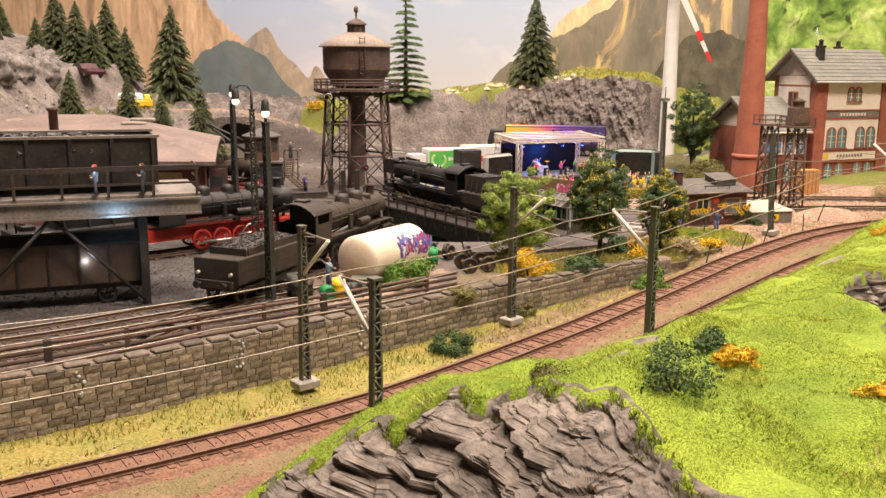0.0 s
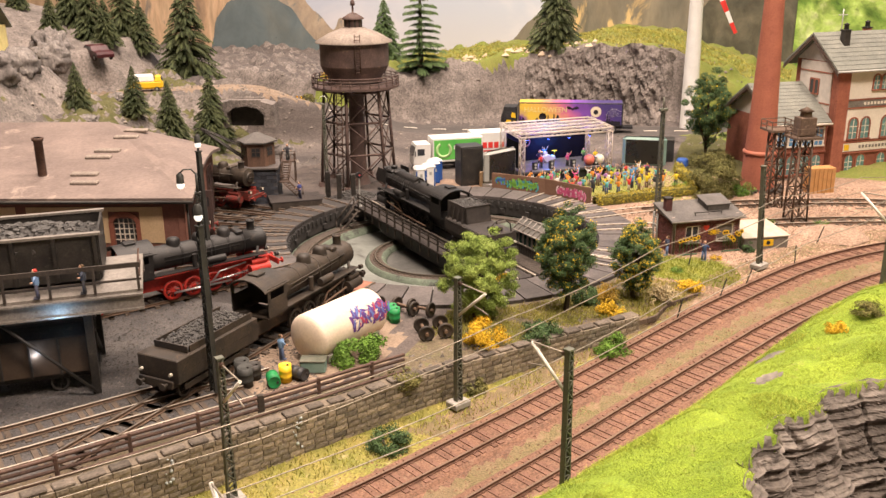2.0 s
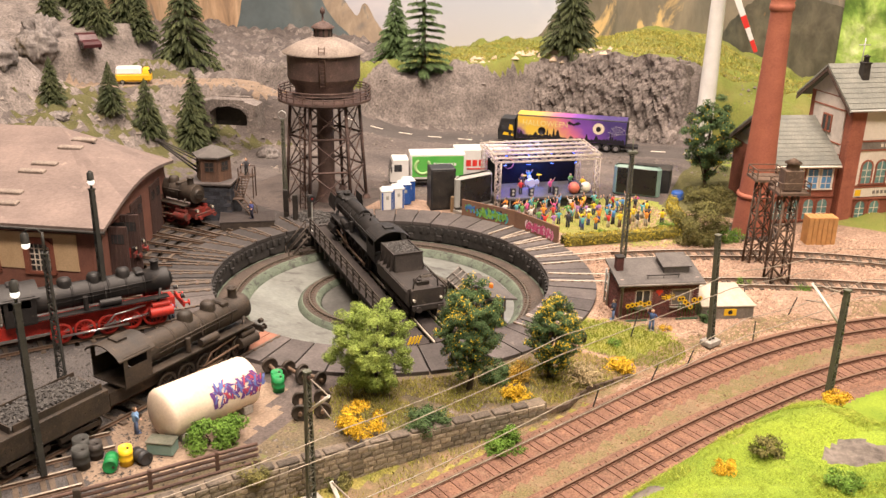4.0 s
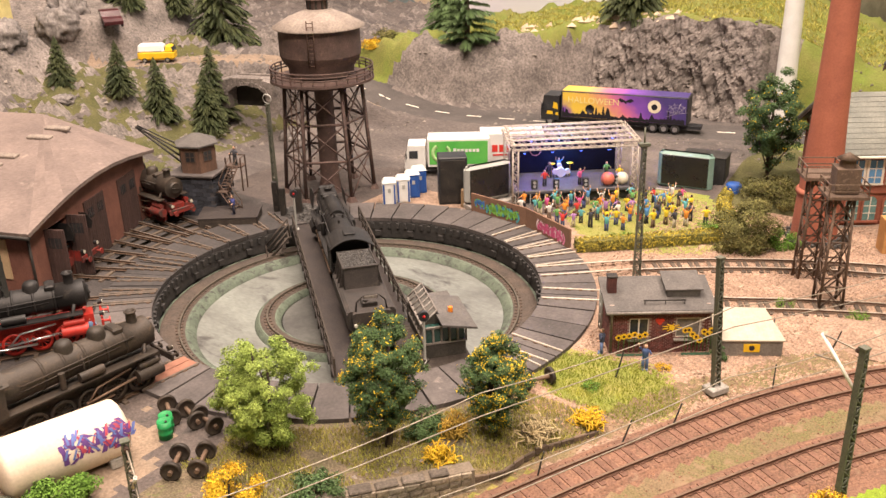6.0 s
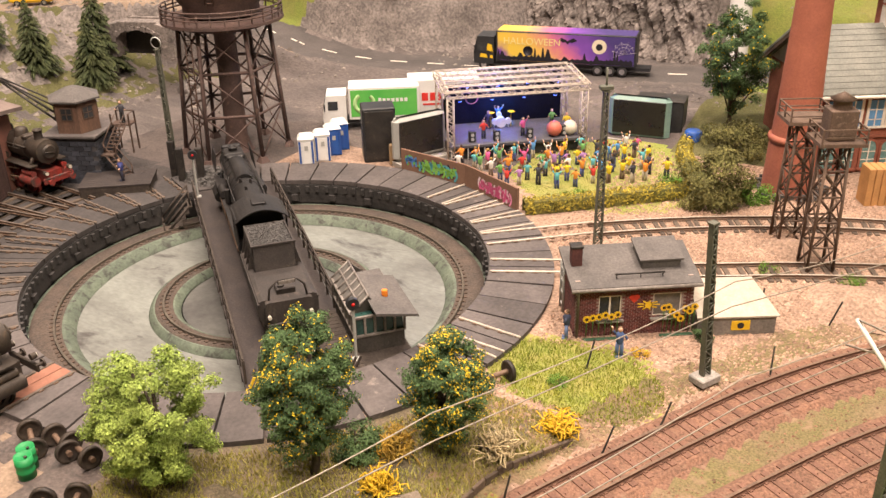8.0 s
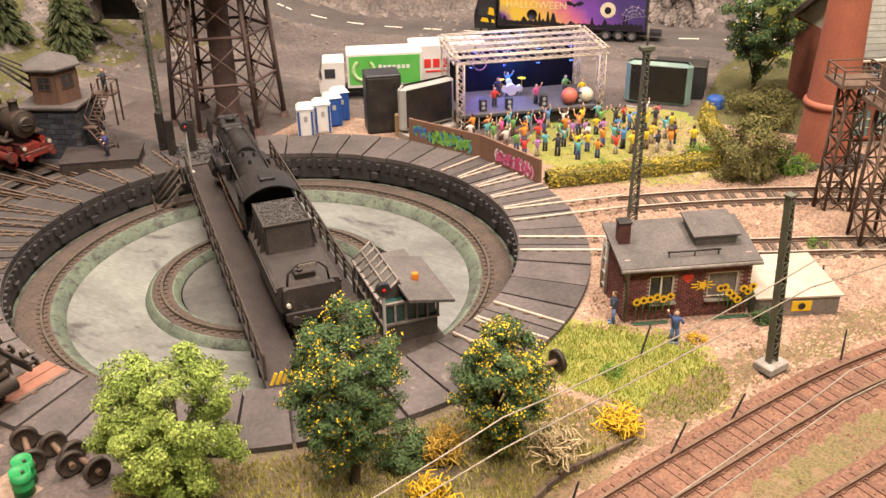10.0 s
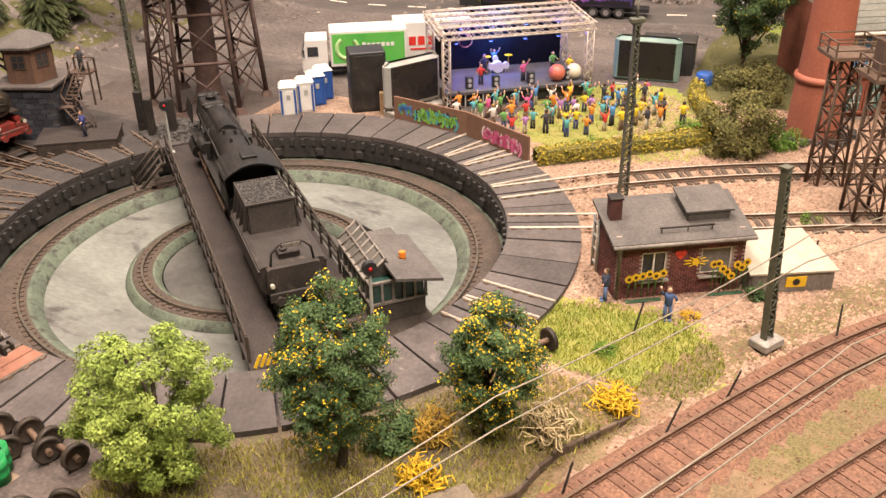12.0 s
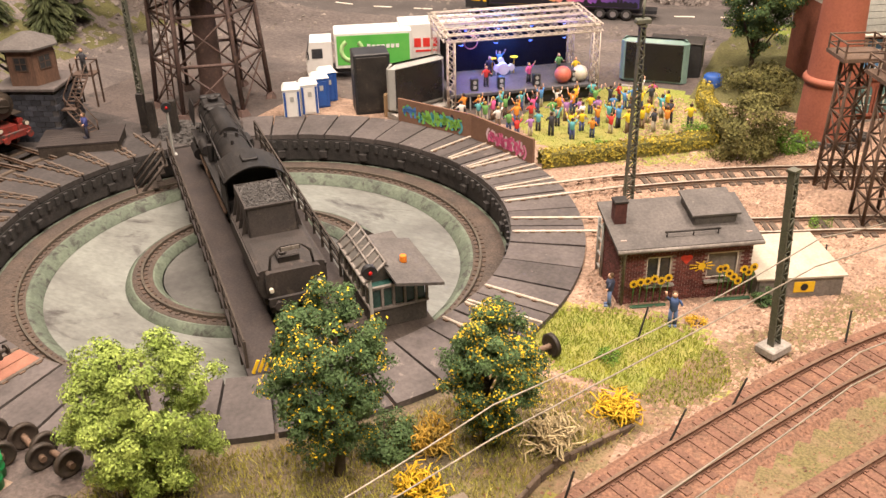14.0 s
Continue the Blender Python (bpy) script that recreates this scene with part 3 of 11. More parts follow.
def print_mat(name, stops, scale, stretch, patch=None, patch_at=0.58, soft=0.08, shade=0.35):
    """Printed scenery: streaky tones of a photograph, with patches of another tone."""
    m = mat(name, stops[0], rough=0.35, bump=0, spec=0.5)
    nt = m.node_tree
    tc = nt.nodes.new("ShaderNodeTexCoord")
    mp = nt.nodes.new("ShaderNodeMapping")
    mp.inputs["Scale"].default_value = stretch
    mp.inputs["Rotation"].default_value = (0, 0.35, 0)
    nt.links.new(tc.outputs["Object"], mp.inputs["Vector"])
    n1 = noise_tex(nt, mp.outputs[0], scale, 8, 0.62, 1.2)
    k = len(stops) - 1
    col = ramp(nt, n1, [(0.32 + 0.36 * i / k, c) for i, c in enumerate(stops)])
    n2 = noise_tex(nt, mp.outputs[0], scale * 3.5, 6, 0.7, 0.5)
    col = mix_col(nt, 1.0, col, ramp(nt, n2, [(0.3, (1 - shade,) * 3), (0.7, (1 + shade * 0.5,) * 3)]), "MULTIPLY")
    if patch:
        n3 = noise_tex(nt, mp.outputs[0], scale * 1.1, 7, 0.66, 1.6)
        col = mix_col(nt, ramp(nt, n3, [(patch_at, (0, 0, 0)), (patch_at + soft, (1, 1, 1))]), col, patch)
    nt.links.new(col, nt.nodes["Principled BSDF"].inputs["Base Color"])
    return m


def sky_print():
    """Printed sky: pale haze low down, blue higher up, with soft clouds."""
    m = mat("sky_print", (0.5, 0.5, 0.6), rough=0.35, bump=0, spec=0.5)
    nt = m.node_tree
    tc = nt.nodes.new("ShaderNodeTexCoord")
    sep = nt.nodes.new("ShaderNodeSeparateXYZ")
    nt.links.new(tc.outputs["Object"], sep.inputs[0])
    col = ramp(nt, math_node(nt, "MULTIPLY", sep.outputs["Z"], 2.6), [(0.1, (0.60, 0.56, 0.57)), (0.45, (0.50, 0.54, 0.63)), (0.9, (0.36, 0.48, 0.66))])
    mp = nt.nodes.new("ShaderNodeMapping")
    mp.inputs["Scale"].default_value = (0.7, 1, 1.5)
    nt.links.new(tc.outputs["Object"], mp.inputs["Vector"])
    cloud = noise_tex(nt, mp.outputs[0], 4.5, 6, 0.6, 0.4)
    col = mix_col(nt, ramp(nt, cloud, [(0.46, (0, 0, 0)), (0.68, (0.75, 0.75, 0.75))]), col, (0.74, 0.71, 0.72))
    nt.links.new(col, nt.nodes["Principled BSDF"].inputs["Base Color"])
    return m


M["sky_print"] = sky_print()
M["rock_print"] = print_mat("rock_print", [(0.30, 0.22, 0.16), (0.56, 0.38, 0.24), (0.72, 0.52, 0.34), (0.62, 0.42, 0.27)], 7, (2.2, 1, 0.5), (0.27, 0.23, 0.19), 0.60)
M["blue_print"] = print_mat("blue_print", [(0.120, 0.155, 0.165), (0.155, 0.195, 0.205), (0.185, 0.210, 0.200)], 6, (1, 1, 0.8), (0.33, 0.29, 0.23), 0.66, 0.1, 0.2)
M["peak_print"] = print_mat("peak_print", [(0.22, 0.22, 0.21), (0.44, 0.35, 0.26), (0.54, 0.44, 0.33)], 9, (1.4, 1, 0.7), (0.19, 0.21, 0.21), 0.56, 0.08, 0.25)
M["right_print"] = print_mat("right_print", [(0.150, 0.145, 0.115), (0.215, 0.190, 0.145), (0.270, 0.230, 0.165)], 6, (1.7, 1, 0.6), (0.62, 0.44, 0.21), 0.555, 0.07, 0.3)
M["glow_print"] = print_mat("glow_print", [(0.62, 0.48, 0.28), (0.76, 0.62, 0.38), (0.70, 0.52, 0.28)], 7, (1.7, 1, 0.6), (0.42, 0.31, 0.18), 0.62)
M["wood_print"] = print_mat("wood_print", [(0.060, 0.062, 0.050), (0.100, 0.095, 0.070), (0.135, 0.120, 0.085)], 14, (1, 1, 0.6), (0.46, 0.22, 0.07), 0.63, 0.05, 0.5)
M["leaf_print"] = print_mat("leaf_print", [(0.055, 0.110, 0.025), (0.16, 0.28, 0.05), (0.36, 0.50, 0.12), (0.60, 0.66, 0.34)], 12, (1, 1, 1), (0.03, 0.06, 0.015), 0.60, 0.06, 0.6)
bm = bmesh.new()
box(bm, (-20, 91, 30), (420, 1, 110))
BACK = tagged(part("backdrop", bm, "sky_print"), "printed backdrop of pale sky behind the layout", "backdrop", kind="structure")
ridge("rock_mountain", [(-230, 40), (-170, 50), (-138, 44), (-110, 40), (-92, 35), (-84, 29), (-80, 24), (-74, 18), (-66, 8)], -30, 90.3, "rock_print", 1.6, "sunlit rocky mountain")
ridge("far_peak", [(-80, 10), (-77, 17), (-74, 20), (-69.7, 22.4), (-66.5, 18.5), (-63.2, 15.4), (-60, 12.2), (-58, 14.6), (-54, 10), (-48, 5), (-42, 0)], -30, 90.2, "peak_print", 0.7, "bare grey-brown peaks")
ridge("far_mountain", [(-104, -14), (-95, -2), (-90, 10), (-88.6, 14.5), (-84.2, 18.2), (-79.2, 20.2), (-75, 18.8), (-70, 16.5), (-66, 12), (-62, 8.5), (-56, 4), (-48, 1), (-38, -8)], -30, 90.1, "blue_print", 0.6, "wooded blue-grey mountain")
ridge("lit_ridge", [(-13, 12), (-9, 20), (-5.8, 24.6), (-1, 27.4), (6, 32), (14, 36), (24, 40)], -30, 90.35, "glow_print", 0.6, "sunlit yellow ridge")
ridge("right_mountain", [(-26, 6), (-21.7, 10), (-18.9, 13.6), (-14.4, 17.2), (-10, 19.5), (-5, 21.5), (0, 24.5), (6, 29), (14, 34), (28, 37), (40, 38)], -30, 90.2, "right_print", 0.8, "dark wooded mountain with sunlit rock faces")
ridge("dark_wood", [(6, 6), (12, 14.5), (15.4, 19.6), (19.3, 21.2), (25, 20.6), (29, 18.6), (40, 14)], -30, 89.9, "wood_print", 1.4, "dark autumn wood")
bm = bmesh.new()
box(bm, (79.6, 89.6, 20), (100, 0.5, 80))
part("leaf_panel", bm, "leaf_print", BACK, "printed green foliage")


# ---- ground ----
STEP = 0.55


def build_ground():
    xs0, ys0 = np.arange(-125, 112, STEP), np.arange(-84, 90.4, STEP)
    gx, gy = np.meshgrid(xs0, ys0)
    x, y = gx.ravel(), gy.ravel()
    d1, i1 = signed_distance(LINE1, x, y)
    dw, iw = signed_distance(WALL, x, y)
    tz = np.array([p.z for p in LINE1])[i1] - 0.42
    rough = fractal(x, y, 0.09, 4)
    fine = fractal(x + 50, y, 0.45, 3)
    far = far_height(x, y)
    inside = np.hypot(x, y) < 26
    z = np.where(dw > 0.0, tz, YARD + 0.05 * fine * ~inside)
    past = sstep(-16.0, -11.0, y)
    z = z * (1 - past) + (YARD + (tz - YARD) * sstep(-5.0, -2.2, d1)) * past
    z = z + 0.12 * fine * ((dw > 0) & (d1 < -2.0) & (past < 0.5))
    right_bank = sstep(9, 30, d1)
    z = np.where(d1 > 8.2, tz - 0.5 * right_bank, z)
    grow = sstep(0.3, 2.0, far)
    steep = sstep(2, 6, far) * (1 - sstep(9.5, 12, far))
    z = np.where(d1 < -6, z + far + grow * (0.9 * rough + 0.35 * fine) + steep * 2.0 * np.abs(fractal(x, y + 30, 0.22, 4)), z)
    dv, iv = signed_distance(curve_points(VAN_ROAD, 1.0), x, y)
    dt, it = signed_distance(curve_points(TRUCK_ROAD, 1.0), x, y)
    road = far_height(np.array([p.x for p in curve_points(TRUCK_ROAD, 1.0)]), np.array([p.y for p in curve_points(TRUCK_ROAD, 1.0)]))[it] * 0.5 + 0.9
    onv, ont = 1 - sstep(2.2, 4.2, np.abs(dv)), 1 - sstep(3.6, 6.0, np.abs(dt))
    z = z * (1 - onv) + onv * (8.2 - 2.5 * sstep(-50, -32, x) + 0.05 * fine)
    z = z * (1 - ont) + ont * (np.minimum(road, 4.6) + YARD)
    edge = sstep(-72, -80, y) * sstep(-40, 5, x)
    z = z - 8 * edge
    nx, ny = len(xs0), len(ys0)
    verts = list(zip(x.tolist(), y.tolist(), z.tolist()))
    rr = np.hypot(x, y)
    cl = cliff_line(x)
    # which ground lies where
    kind = np.zeros(len(x), int)  # 0 yard
    kind[(x < -9 + 1.5 * rough) & (rr < 40) & (y < 12 + 2 * rough)] = 14
    kind[(d1 > -3.6) & (d1 < 9)] = 2
    kind[(dw > -0.2) & (d1 <= -1.9) & (y < -12)] = 1
    kind[(dw <= 0.2) & (dw > -2.2) & (y < -14)] = 3
    sand = (x > 12.5) & (y > -12) & (d1 < -1.4 + 0.8 * fine) & (y < 34)
    kind[sand & (kind != 1)] = 4
    kind[(x > -13) & (x < 14) & (y > 15.5) & (y < 23) & (rr > 18)] = 4
    lawn = ((x - 14.5) / 8.5) ** 2 + ((y - 27) / 8) ** 2 < 1
    kind[lawn] = 5
    front = (x > 8) & (y < -6) & (d1 < -2.6) & (rr > 19.5) & (dw < 0.3)
    kind[front] = 3
    kind[((x - 24) / 5.2) ** 2 + ((y + 2.2) / 3.6) ** 2 < 1 + 0.3 * fine] = 5
    kind[(y > 26 + 2 * rough) & (x < -1)] = 6
    kind[(y > 38) & (x >= -1)] = 6
    kind[(x > 17) & (y > 34) & (x < 30)] = 12
    kind[(x < -30 + 2 * rough) & (y > -40)] = 6
    kind[(d1 > 2.0 + 0.3 * fine) & (d1 < 4.0 + 0.4 * fine)] = 13
    kind[(d1 > -4.3 + 0.5 * fine) & (d1 < -2.2 + 0.4 * fine) & (y > -34)] = 13
    steepness = np.hypot(*np.gradient(z.reshape(len(ys0), len(xs0)), STEP)).ravel()
    kind[(steepness > 0.75) & (far > 2)] = 7
    kind[(y > cl + 1.8 + 1.2 * rough - 1.4 * sstep(-4, -12, x)) & (y > 38) & (x > -42)] = 8
    kind[(x > 16) & (y > 50) & (far > 1.5)] = 8
    kind[(x < -37) & (y < 36) & (far > 0.4) & (fine + 0.6 * rough > -0.35) & (steepness < 0.9)] = 12
    kind[(x < -55) & (far > 9) & (rough > 0.0)] = 7
    kind[(x < -55) & (far > 12.5) & (rough <= 0.0)] = 7
    kind[np.abs(dv) < 2.4 + 0.5 * fine] = 9
    kind[(np.abs(dt) < 3.4)] = 11
    kind[(x < -20) & (y < -18) & (dw < 0)] = 10
    kind[(x < 4) & (x > -24) & (y < -24) & (dw < -2.4)] = 10
    kind[(x >= 30) & (y > 20) & (d1 < -1.4)] = 4
    kind[(x >= 30) & (y > 36) & (np.abs(dt) > 3.4)] = 8
    kind[(((x - 2.6) / 4.6) ** 2 + ((y + 30.0) / 8.0) ** 2 < 1 + 0.4 * fine) & (dw < -2.6)] = 9
    names = ["yard", "verge", "ballast_red", "earth", "sand", "grass_stage", "slope_grey", "rock_far", "grass_far", "slope_tan", "ballast_grey", "asphalt", "moss_hill", "ballast_moss", "yard_soot"]
    faces, fm = [], []
    for j in range(ny - 1):
        for i in range(nx - 1):
            a = j * nx + i
            if max(rr[a], rr[a + 1], rr[a + nx], rr[a + nx + 1]) < 19.2:
                continue
            faces.append((a, a + 1, a + nx + 1, a + nx))
            fm.append(int(kind[a]))
    ob = raw("ground", verts, faces, names[0], smooth=True)
    for n in names[1:]:
        ob.data.materials.append(M[n])
    ob.data.polygons.foreach_set("material_index", fm)
    return tagged(ob, "layout ground of grey yard, sand, verge and rocky hills", "ground", kind="structure"), (xs0, ys0, z.reshape(ny, nx))


GROUND, (GX, GY, GZ) = build_ground()


def ground_at(x, y):
    """The height of the ground sheet."""
    i, j = (x - GX[0]) / STEP, (y - GY[0]) / STEP
    a, b = int(min(max(i, 0), len(GX) - 2)), int(min(max(j, 0), len(GY) - 2))
    u, v = i - a, j - b
    return float((GZ[b, a] * (1 - u) + GZ[b, a + 1] * u) * (1 - v) + (GZ[b + 1, a] * (1 - u) + GZ[b + 1, a + 1] * u) * v)


HS = 0.28


def rock_rim(x):
    """Where the grass of the mound ends at the rock face."""
    return 0.35 * np.sin(1.9 * x) + 0.22 * np.sin(4.3 * x + 1) + np.interp(x, [4, 8, 12, 17, 19.5, 23, 24.6, 26.5, 29, 32, 60], [-62.8, -61.2, -59.0, -58.5, -59.0, -61.0, -63.0, -65.8, -65.4, -66.5, -70])


def gully_rim(y):
    """Where the mound breaks off into the gully on its outer side."""
    return 0.35 * np.sin(1.7 * y) + 0.2 * np.sin(4.1 * y + 2) + np.interp(y, [-78, -60, -48, -43, -38.5, -34.4, -31.4, -29.7, -27, -20, -10], [40, 37, 33.2, 31.8, 32.9, 35.5, 39, 43.9, 52, 64, 80])


def hill_height(x, y, d1, tz):
    """The grassy mound on the near side of the main line."""
    along = sstep(-92, -72, y) * (1 - sstep(-17, -4, y + 0.35 * (x - 38)))
    rise = 5.2 * sstep(6.5, 10.6, d1) + np.clip(d1 - 9, 0, 11) * (0.10 + 0.18 * sstep(-44, -56, y)) - 0.12 * np.clip(d1 - 20, 0, 40)
    return tz + rise * along


def build_hill():
    xs0, ys0 = np.arange(0, 80, HS), np.arange(-78, 2, HS)
    gx, gy = np.meshgrid(xs0, ys0)
    x, y = gx.ravel(), gy.ravel()
    d1, i1 = signed_distance(LINE1, x, y)
    tz = np.array([p.z for p in LINE1])[i1] - 0.9
    rough, fine = fractal(x, y, 0.11, 4), fractal(x + 9, y, 0.5, 3)
    z = hill_height(x, y, d1, tz)
    up = sstep(7.2, 10, d1) * sstep(0.3, 2.5, z - tz)
    lumps = np.abs(fractal(x + 31, y + 7, 0.24, 3))
    z = z + up * (0.85 * rough + 0.25 * fine + 0.75 * lumps - 0.2)
    # an even slope up from the second track
    foot = np.interp(y, [-40, -30, -19, -8], [9.5, 9.1, 7.6, 7.6])
    bank = (d1 - foot) / 0.85
    k = 0.9
    bank = np.maximum(-np.log(np.exp(-k * bank) + np.exp(-k * (z + 1.0))) / k, tz)
    mix = sstep(-53, -46, y)
    z = z * (1 - mix) + bank * mix
    # the mound tapers off along the line
    back = np.maximum(0, y + 57)
    cap = np.interp(x + 0.45 * (y + 57), [2, 9, 11.5, 14, 16.6, 18.6, 23.2, 24.6, 27, 30], [-6, -1.3, 0.1, 1.6, 2.9, 3.9, 5.4, 7.0, 7.6, 20]) - 0.30 * back + 12 * sstep(-48, -36, y)
    low = np.where(d1 < 9, tz - 0.2, tz - 3.0)
    z = np.maximum(np.minimum(z, cap + 0.3 * rough), np.minimum(z, low))
    # the rock face towards the near edge
    face = rock_rim(x)
    drop = sstep(0.3, -7.0, y - face)
    # a rocky gully cuts off the mound's outer side
    brink = gully_rim(y)
    gully = sstep(-0.2, 1.5, x - brink)
    zr = z - 5.6 * drop - 9.0 * gully - 1.3 * sstep(-0.05, -0.9, y - face) - 1.5 * sstep(0.0, 0.8, x - brink)
    drop = np.maximum(drop, gully)
    bed = zr + 0.10 * x + 0.9 * fractal(x + 3, y, 0.10, 3) + 0.25 * fine
    step = np.floor(bed / 0.62)
    part_ = bed / 0.62 - step
    ledges = (step + np.clip((part_ - 0.62) / 0.38, 0, 1)) * 0.62 - bed
    cracks = np.abs(fractal(x * 1.6 + 40, y * 0.6, 0.22, 3))
    z = zr + sstep(0.02, 0.16, drop) * (1.15 * ledges + 0.22 * fine + 0.5 * rough - 0.9 * (1 - sstep(0.0, 0.07, cracks)))
    keep = d1 > 6.3
    nx, ny = len(xs0), len(ys0)
    faces, fm = [], []
    rock = (drop > 0.02 + 0.03 * rough) | ((up > 0.5) & (rough > 0.66))
    bare = (up < 0.12) & (d1 < 9)
    for j in range(ny - 1):
        for i in range(nx - 1):
            a = j * nx + i
            if keep[a] and keep[a + 1] and keep[a + nx] and keep[a + nx + 1]:
                faces.append((a, a + 1, a + nx + 1, a + nx))
                fm.append(1 if rock[a] else 2 if bare[a] else 0)
    ob = raw("foreground_hill", list(zip(x.tolist(), y.tolist(), z.tolist())), faces, "grass_hill", smooth=True)
    ob.data.materials.append(M["rock"])
    ob.data.materials.append(M["ballast_red"])
    ob.data.polygons.foreach_set("material_index", fm)
    return tagged(ob, "bright green grassy mound with a layered grey rock face", "hill", kind="structure"), (xs0, ys0, z.reshape(ny, nx), (~rock & ~bare & keep).reshape(ny, nx), ((drop > 0.005) & (drop < 0.10)).reshape(ny, nx))


HILL, (HX, HY, HZ, HGRASS, HRIM) = build_hill()


# ---- tracks ----
def track(name, line, rail_mat, sleeper_mat, bed_mat, label, bed=True, dark_top=None, spacing=0.78, width=2.9, studs=True, start=0.0):
    """A track: ballast bed, sleepers and two rails with head, web and foot, along a line of rail-top points."""
    t = tagged(new(name), label, "railway track", kind="structure")
    if bed:
        verts, faces = [], []
        for i, p in enumerate(line):
            r = side(line, i)
            for k, (o, dz) in enumerate(((-2.2, -0.60), (-1.6, -0.275), (1.6, -0.275), (2.2, -0.62))):
                q = p + r * o
                verts.append((q.x, q.y, q.z + dz + 0.03 * N(q.x, q.y, 0, 1.3)))
        for i in range(len(line) - 1):
            for k in range(3):
                a = 4 * i + k
                faces.append((a, a + 1, a + 5, a + 4))
        raw("ballast", verts, faces, bed_mat, t)
    for s in (-1, 1):
        prof = [(-0.11, -0.24), (-0.11, -0.20), (-0.03, -0.17), (-0.03, -0.06), (-0.075, -0.04), (-0.075, 0.0), (0.075, 0.0), (0.075, -0.04), (0.03, -0.06), (0.03, -0.17), (0.11, -0.20), (0.11, -0.24)]
        verts, faces, idx = [], [], []
        for i, p in enumerate(line):
            r = side(line, i)
            for o, dz in prof:
                q = p + r * (s * 0.90 + o)
                verts.append((q.x, q.y, q.z + dz))
        n = len(prof)
        for i in range(len(line) - 1):
            for k in range(n - 1):
                a = n * i + k
                faces.append((a, a + 1, a + n + 1, a + n))
                idx.append(1 if k == 5 else 0)
        ob = raw("rail", verts, faces, rail_mat, t)
        ob.data.materials.append(M[dark_top or "steel_rail"])
        ob.data.polygons.foreach_set("material_index", idx)
    bm = bmesh.new()
    box(bm, (0, 0, -0.30), (width, 0.38, 0.16), top=(0.98, 0.85))
    for s in (-0.9, 0.9):
        box(bm, (s - 0.15, 0, -0.2), (0.1, 0.16, 0.07))
        box(bm, (s + 0.15, 0, -0.2), (0.1, 0.16, 0.07))
    if studs:
        cyl(bm, (0, 0, -0.23), (0, 0, -0.15), 0.045, 0.03, n=6)
    first = part("sleeper", bm, sleeper_mat, t)
    run, k, made = start, 0, 0
    for i in range(1, len(line)):
        run += (line[i] - line[i - 1]).length
        while run >= spacing:
            run -= spacing
            p = line[i]
            r = side(line, i)
            m = pose(p.x * K, p.y * K, p.z * K, 0, 0, math.degrees(math.atan2(r.y, r.x)))
            if made == 0:
                ob = first
            else:
                ob = new("sleeper", first.data)
                ob.parent = t
            ob.matrix_basis = m
            made += 1
    return t


def clip_line(line, y0, y1):
    return [p for p in line if y0 <= p.y <= y1]


track("main_track", clip_line(LINE1, -80, 34), "rail_rust", "sleeper_red", "ballast_red", "curved main line with rust-brown rails, sleepers and ballast", dark_top="rail_dark")
track("main_track", clip_line(LINE2, -50, 34), "rail_rust", "sleeper_red", "ballast_red", "second curved main line with rust-brown rails and ballast", dark_top="rail_dark")


# ---- the quarry face behind the road ----
def crag():
    nx, nz = 150, 60
    verts, faces = [], []
    for j in range(nz + 1):
        v = j / nz
        for i in range(nx + 1):
            u = i / nx
            x = -13.5 + 29.5 * u
            edge = min(u, 1 - u)
            top = float(np.interp(x, [-13.5, -10, -4, 2, 8, 13, 16], [6.5, 9.6, 12.0, 13.2, 13.4, 12.4, 6.0])) + 0.6 * N(x, 0, 3, 0.5)
            z = 0.6 + (top - 0.6) * v
            ridged = 1 - abs(noise.fractal(Vector((x * 0.55 + 0.15 * z, 2.0, z * 0.13)), 0.8, 2.1, 5))
            ledge = noise.fractal(Vector((x * 0.30, 7.0, z * 0.38)), 0.8, 2.0, 4)
            fine = noise.fractal(Vector((x * 1.3, 4.0, z * 0.8)), 0.7, 2.0, 3)
            out = (1.5 * (ridged - 0.75) + 0.6 * ledge + 0.30 * fine) * min(1, 5 * edge) * (1 - 0.6 * v ** 6)
            base = float(cliff_line(np.array([x]))[0]) - 3.2 + 3.6 * v ** 0.8 + 3.0 * max(0, 0.12 - edge) * 8
            verts.append((x, base - out, z))
    for j in range(nz):
        for i in range(nx):
            a = j * (nx + 1) + i
            faces.append((a, a + 1, a + nx + 2, a + nx + 1))
    ob = raw("rock_cliff", verts, faces, "rock_far")
    tagged(ob, "craggy grey quarry face behind the road", "cliff", kind="structure")


crag()

# ---- turntable ----
ANGLE = 140.0  # the way the bridge points, from the cabin end to the far end


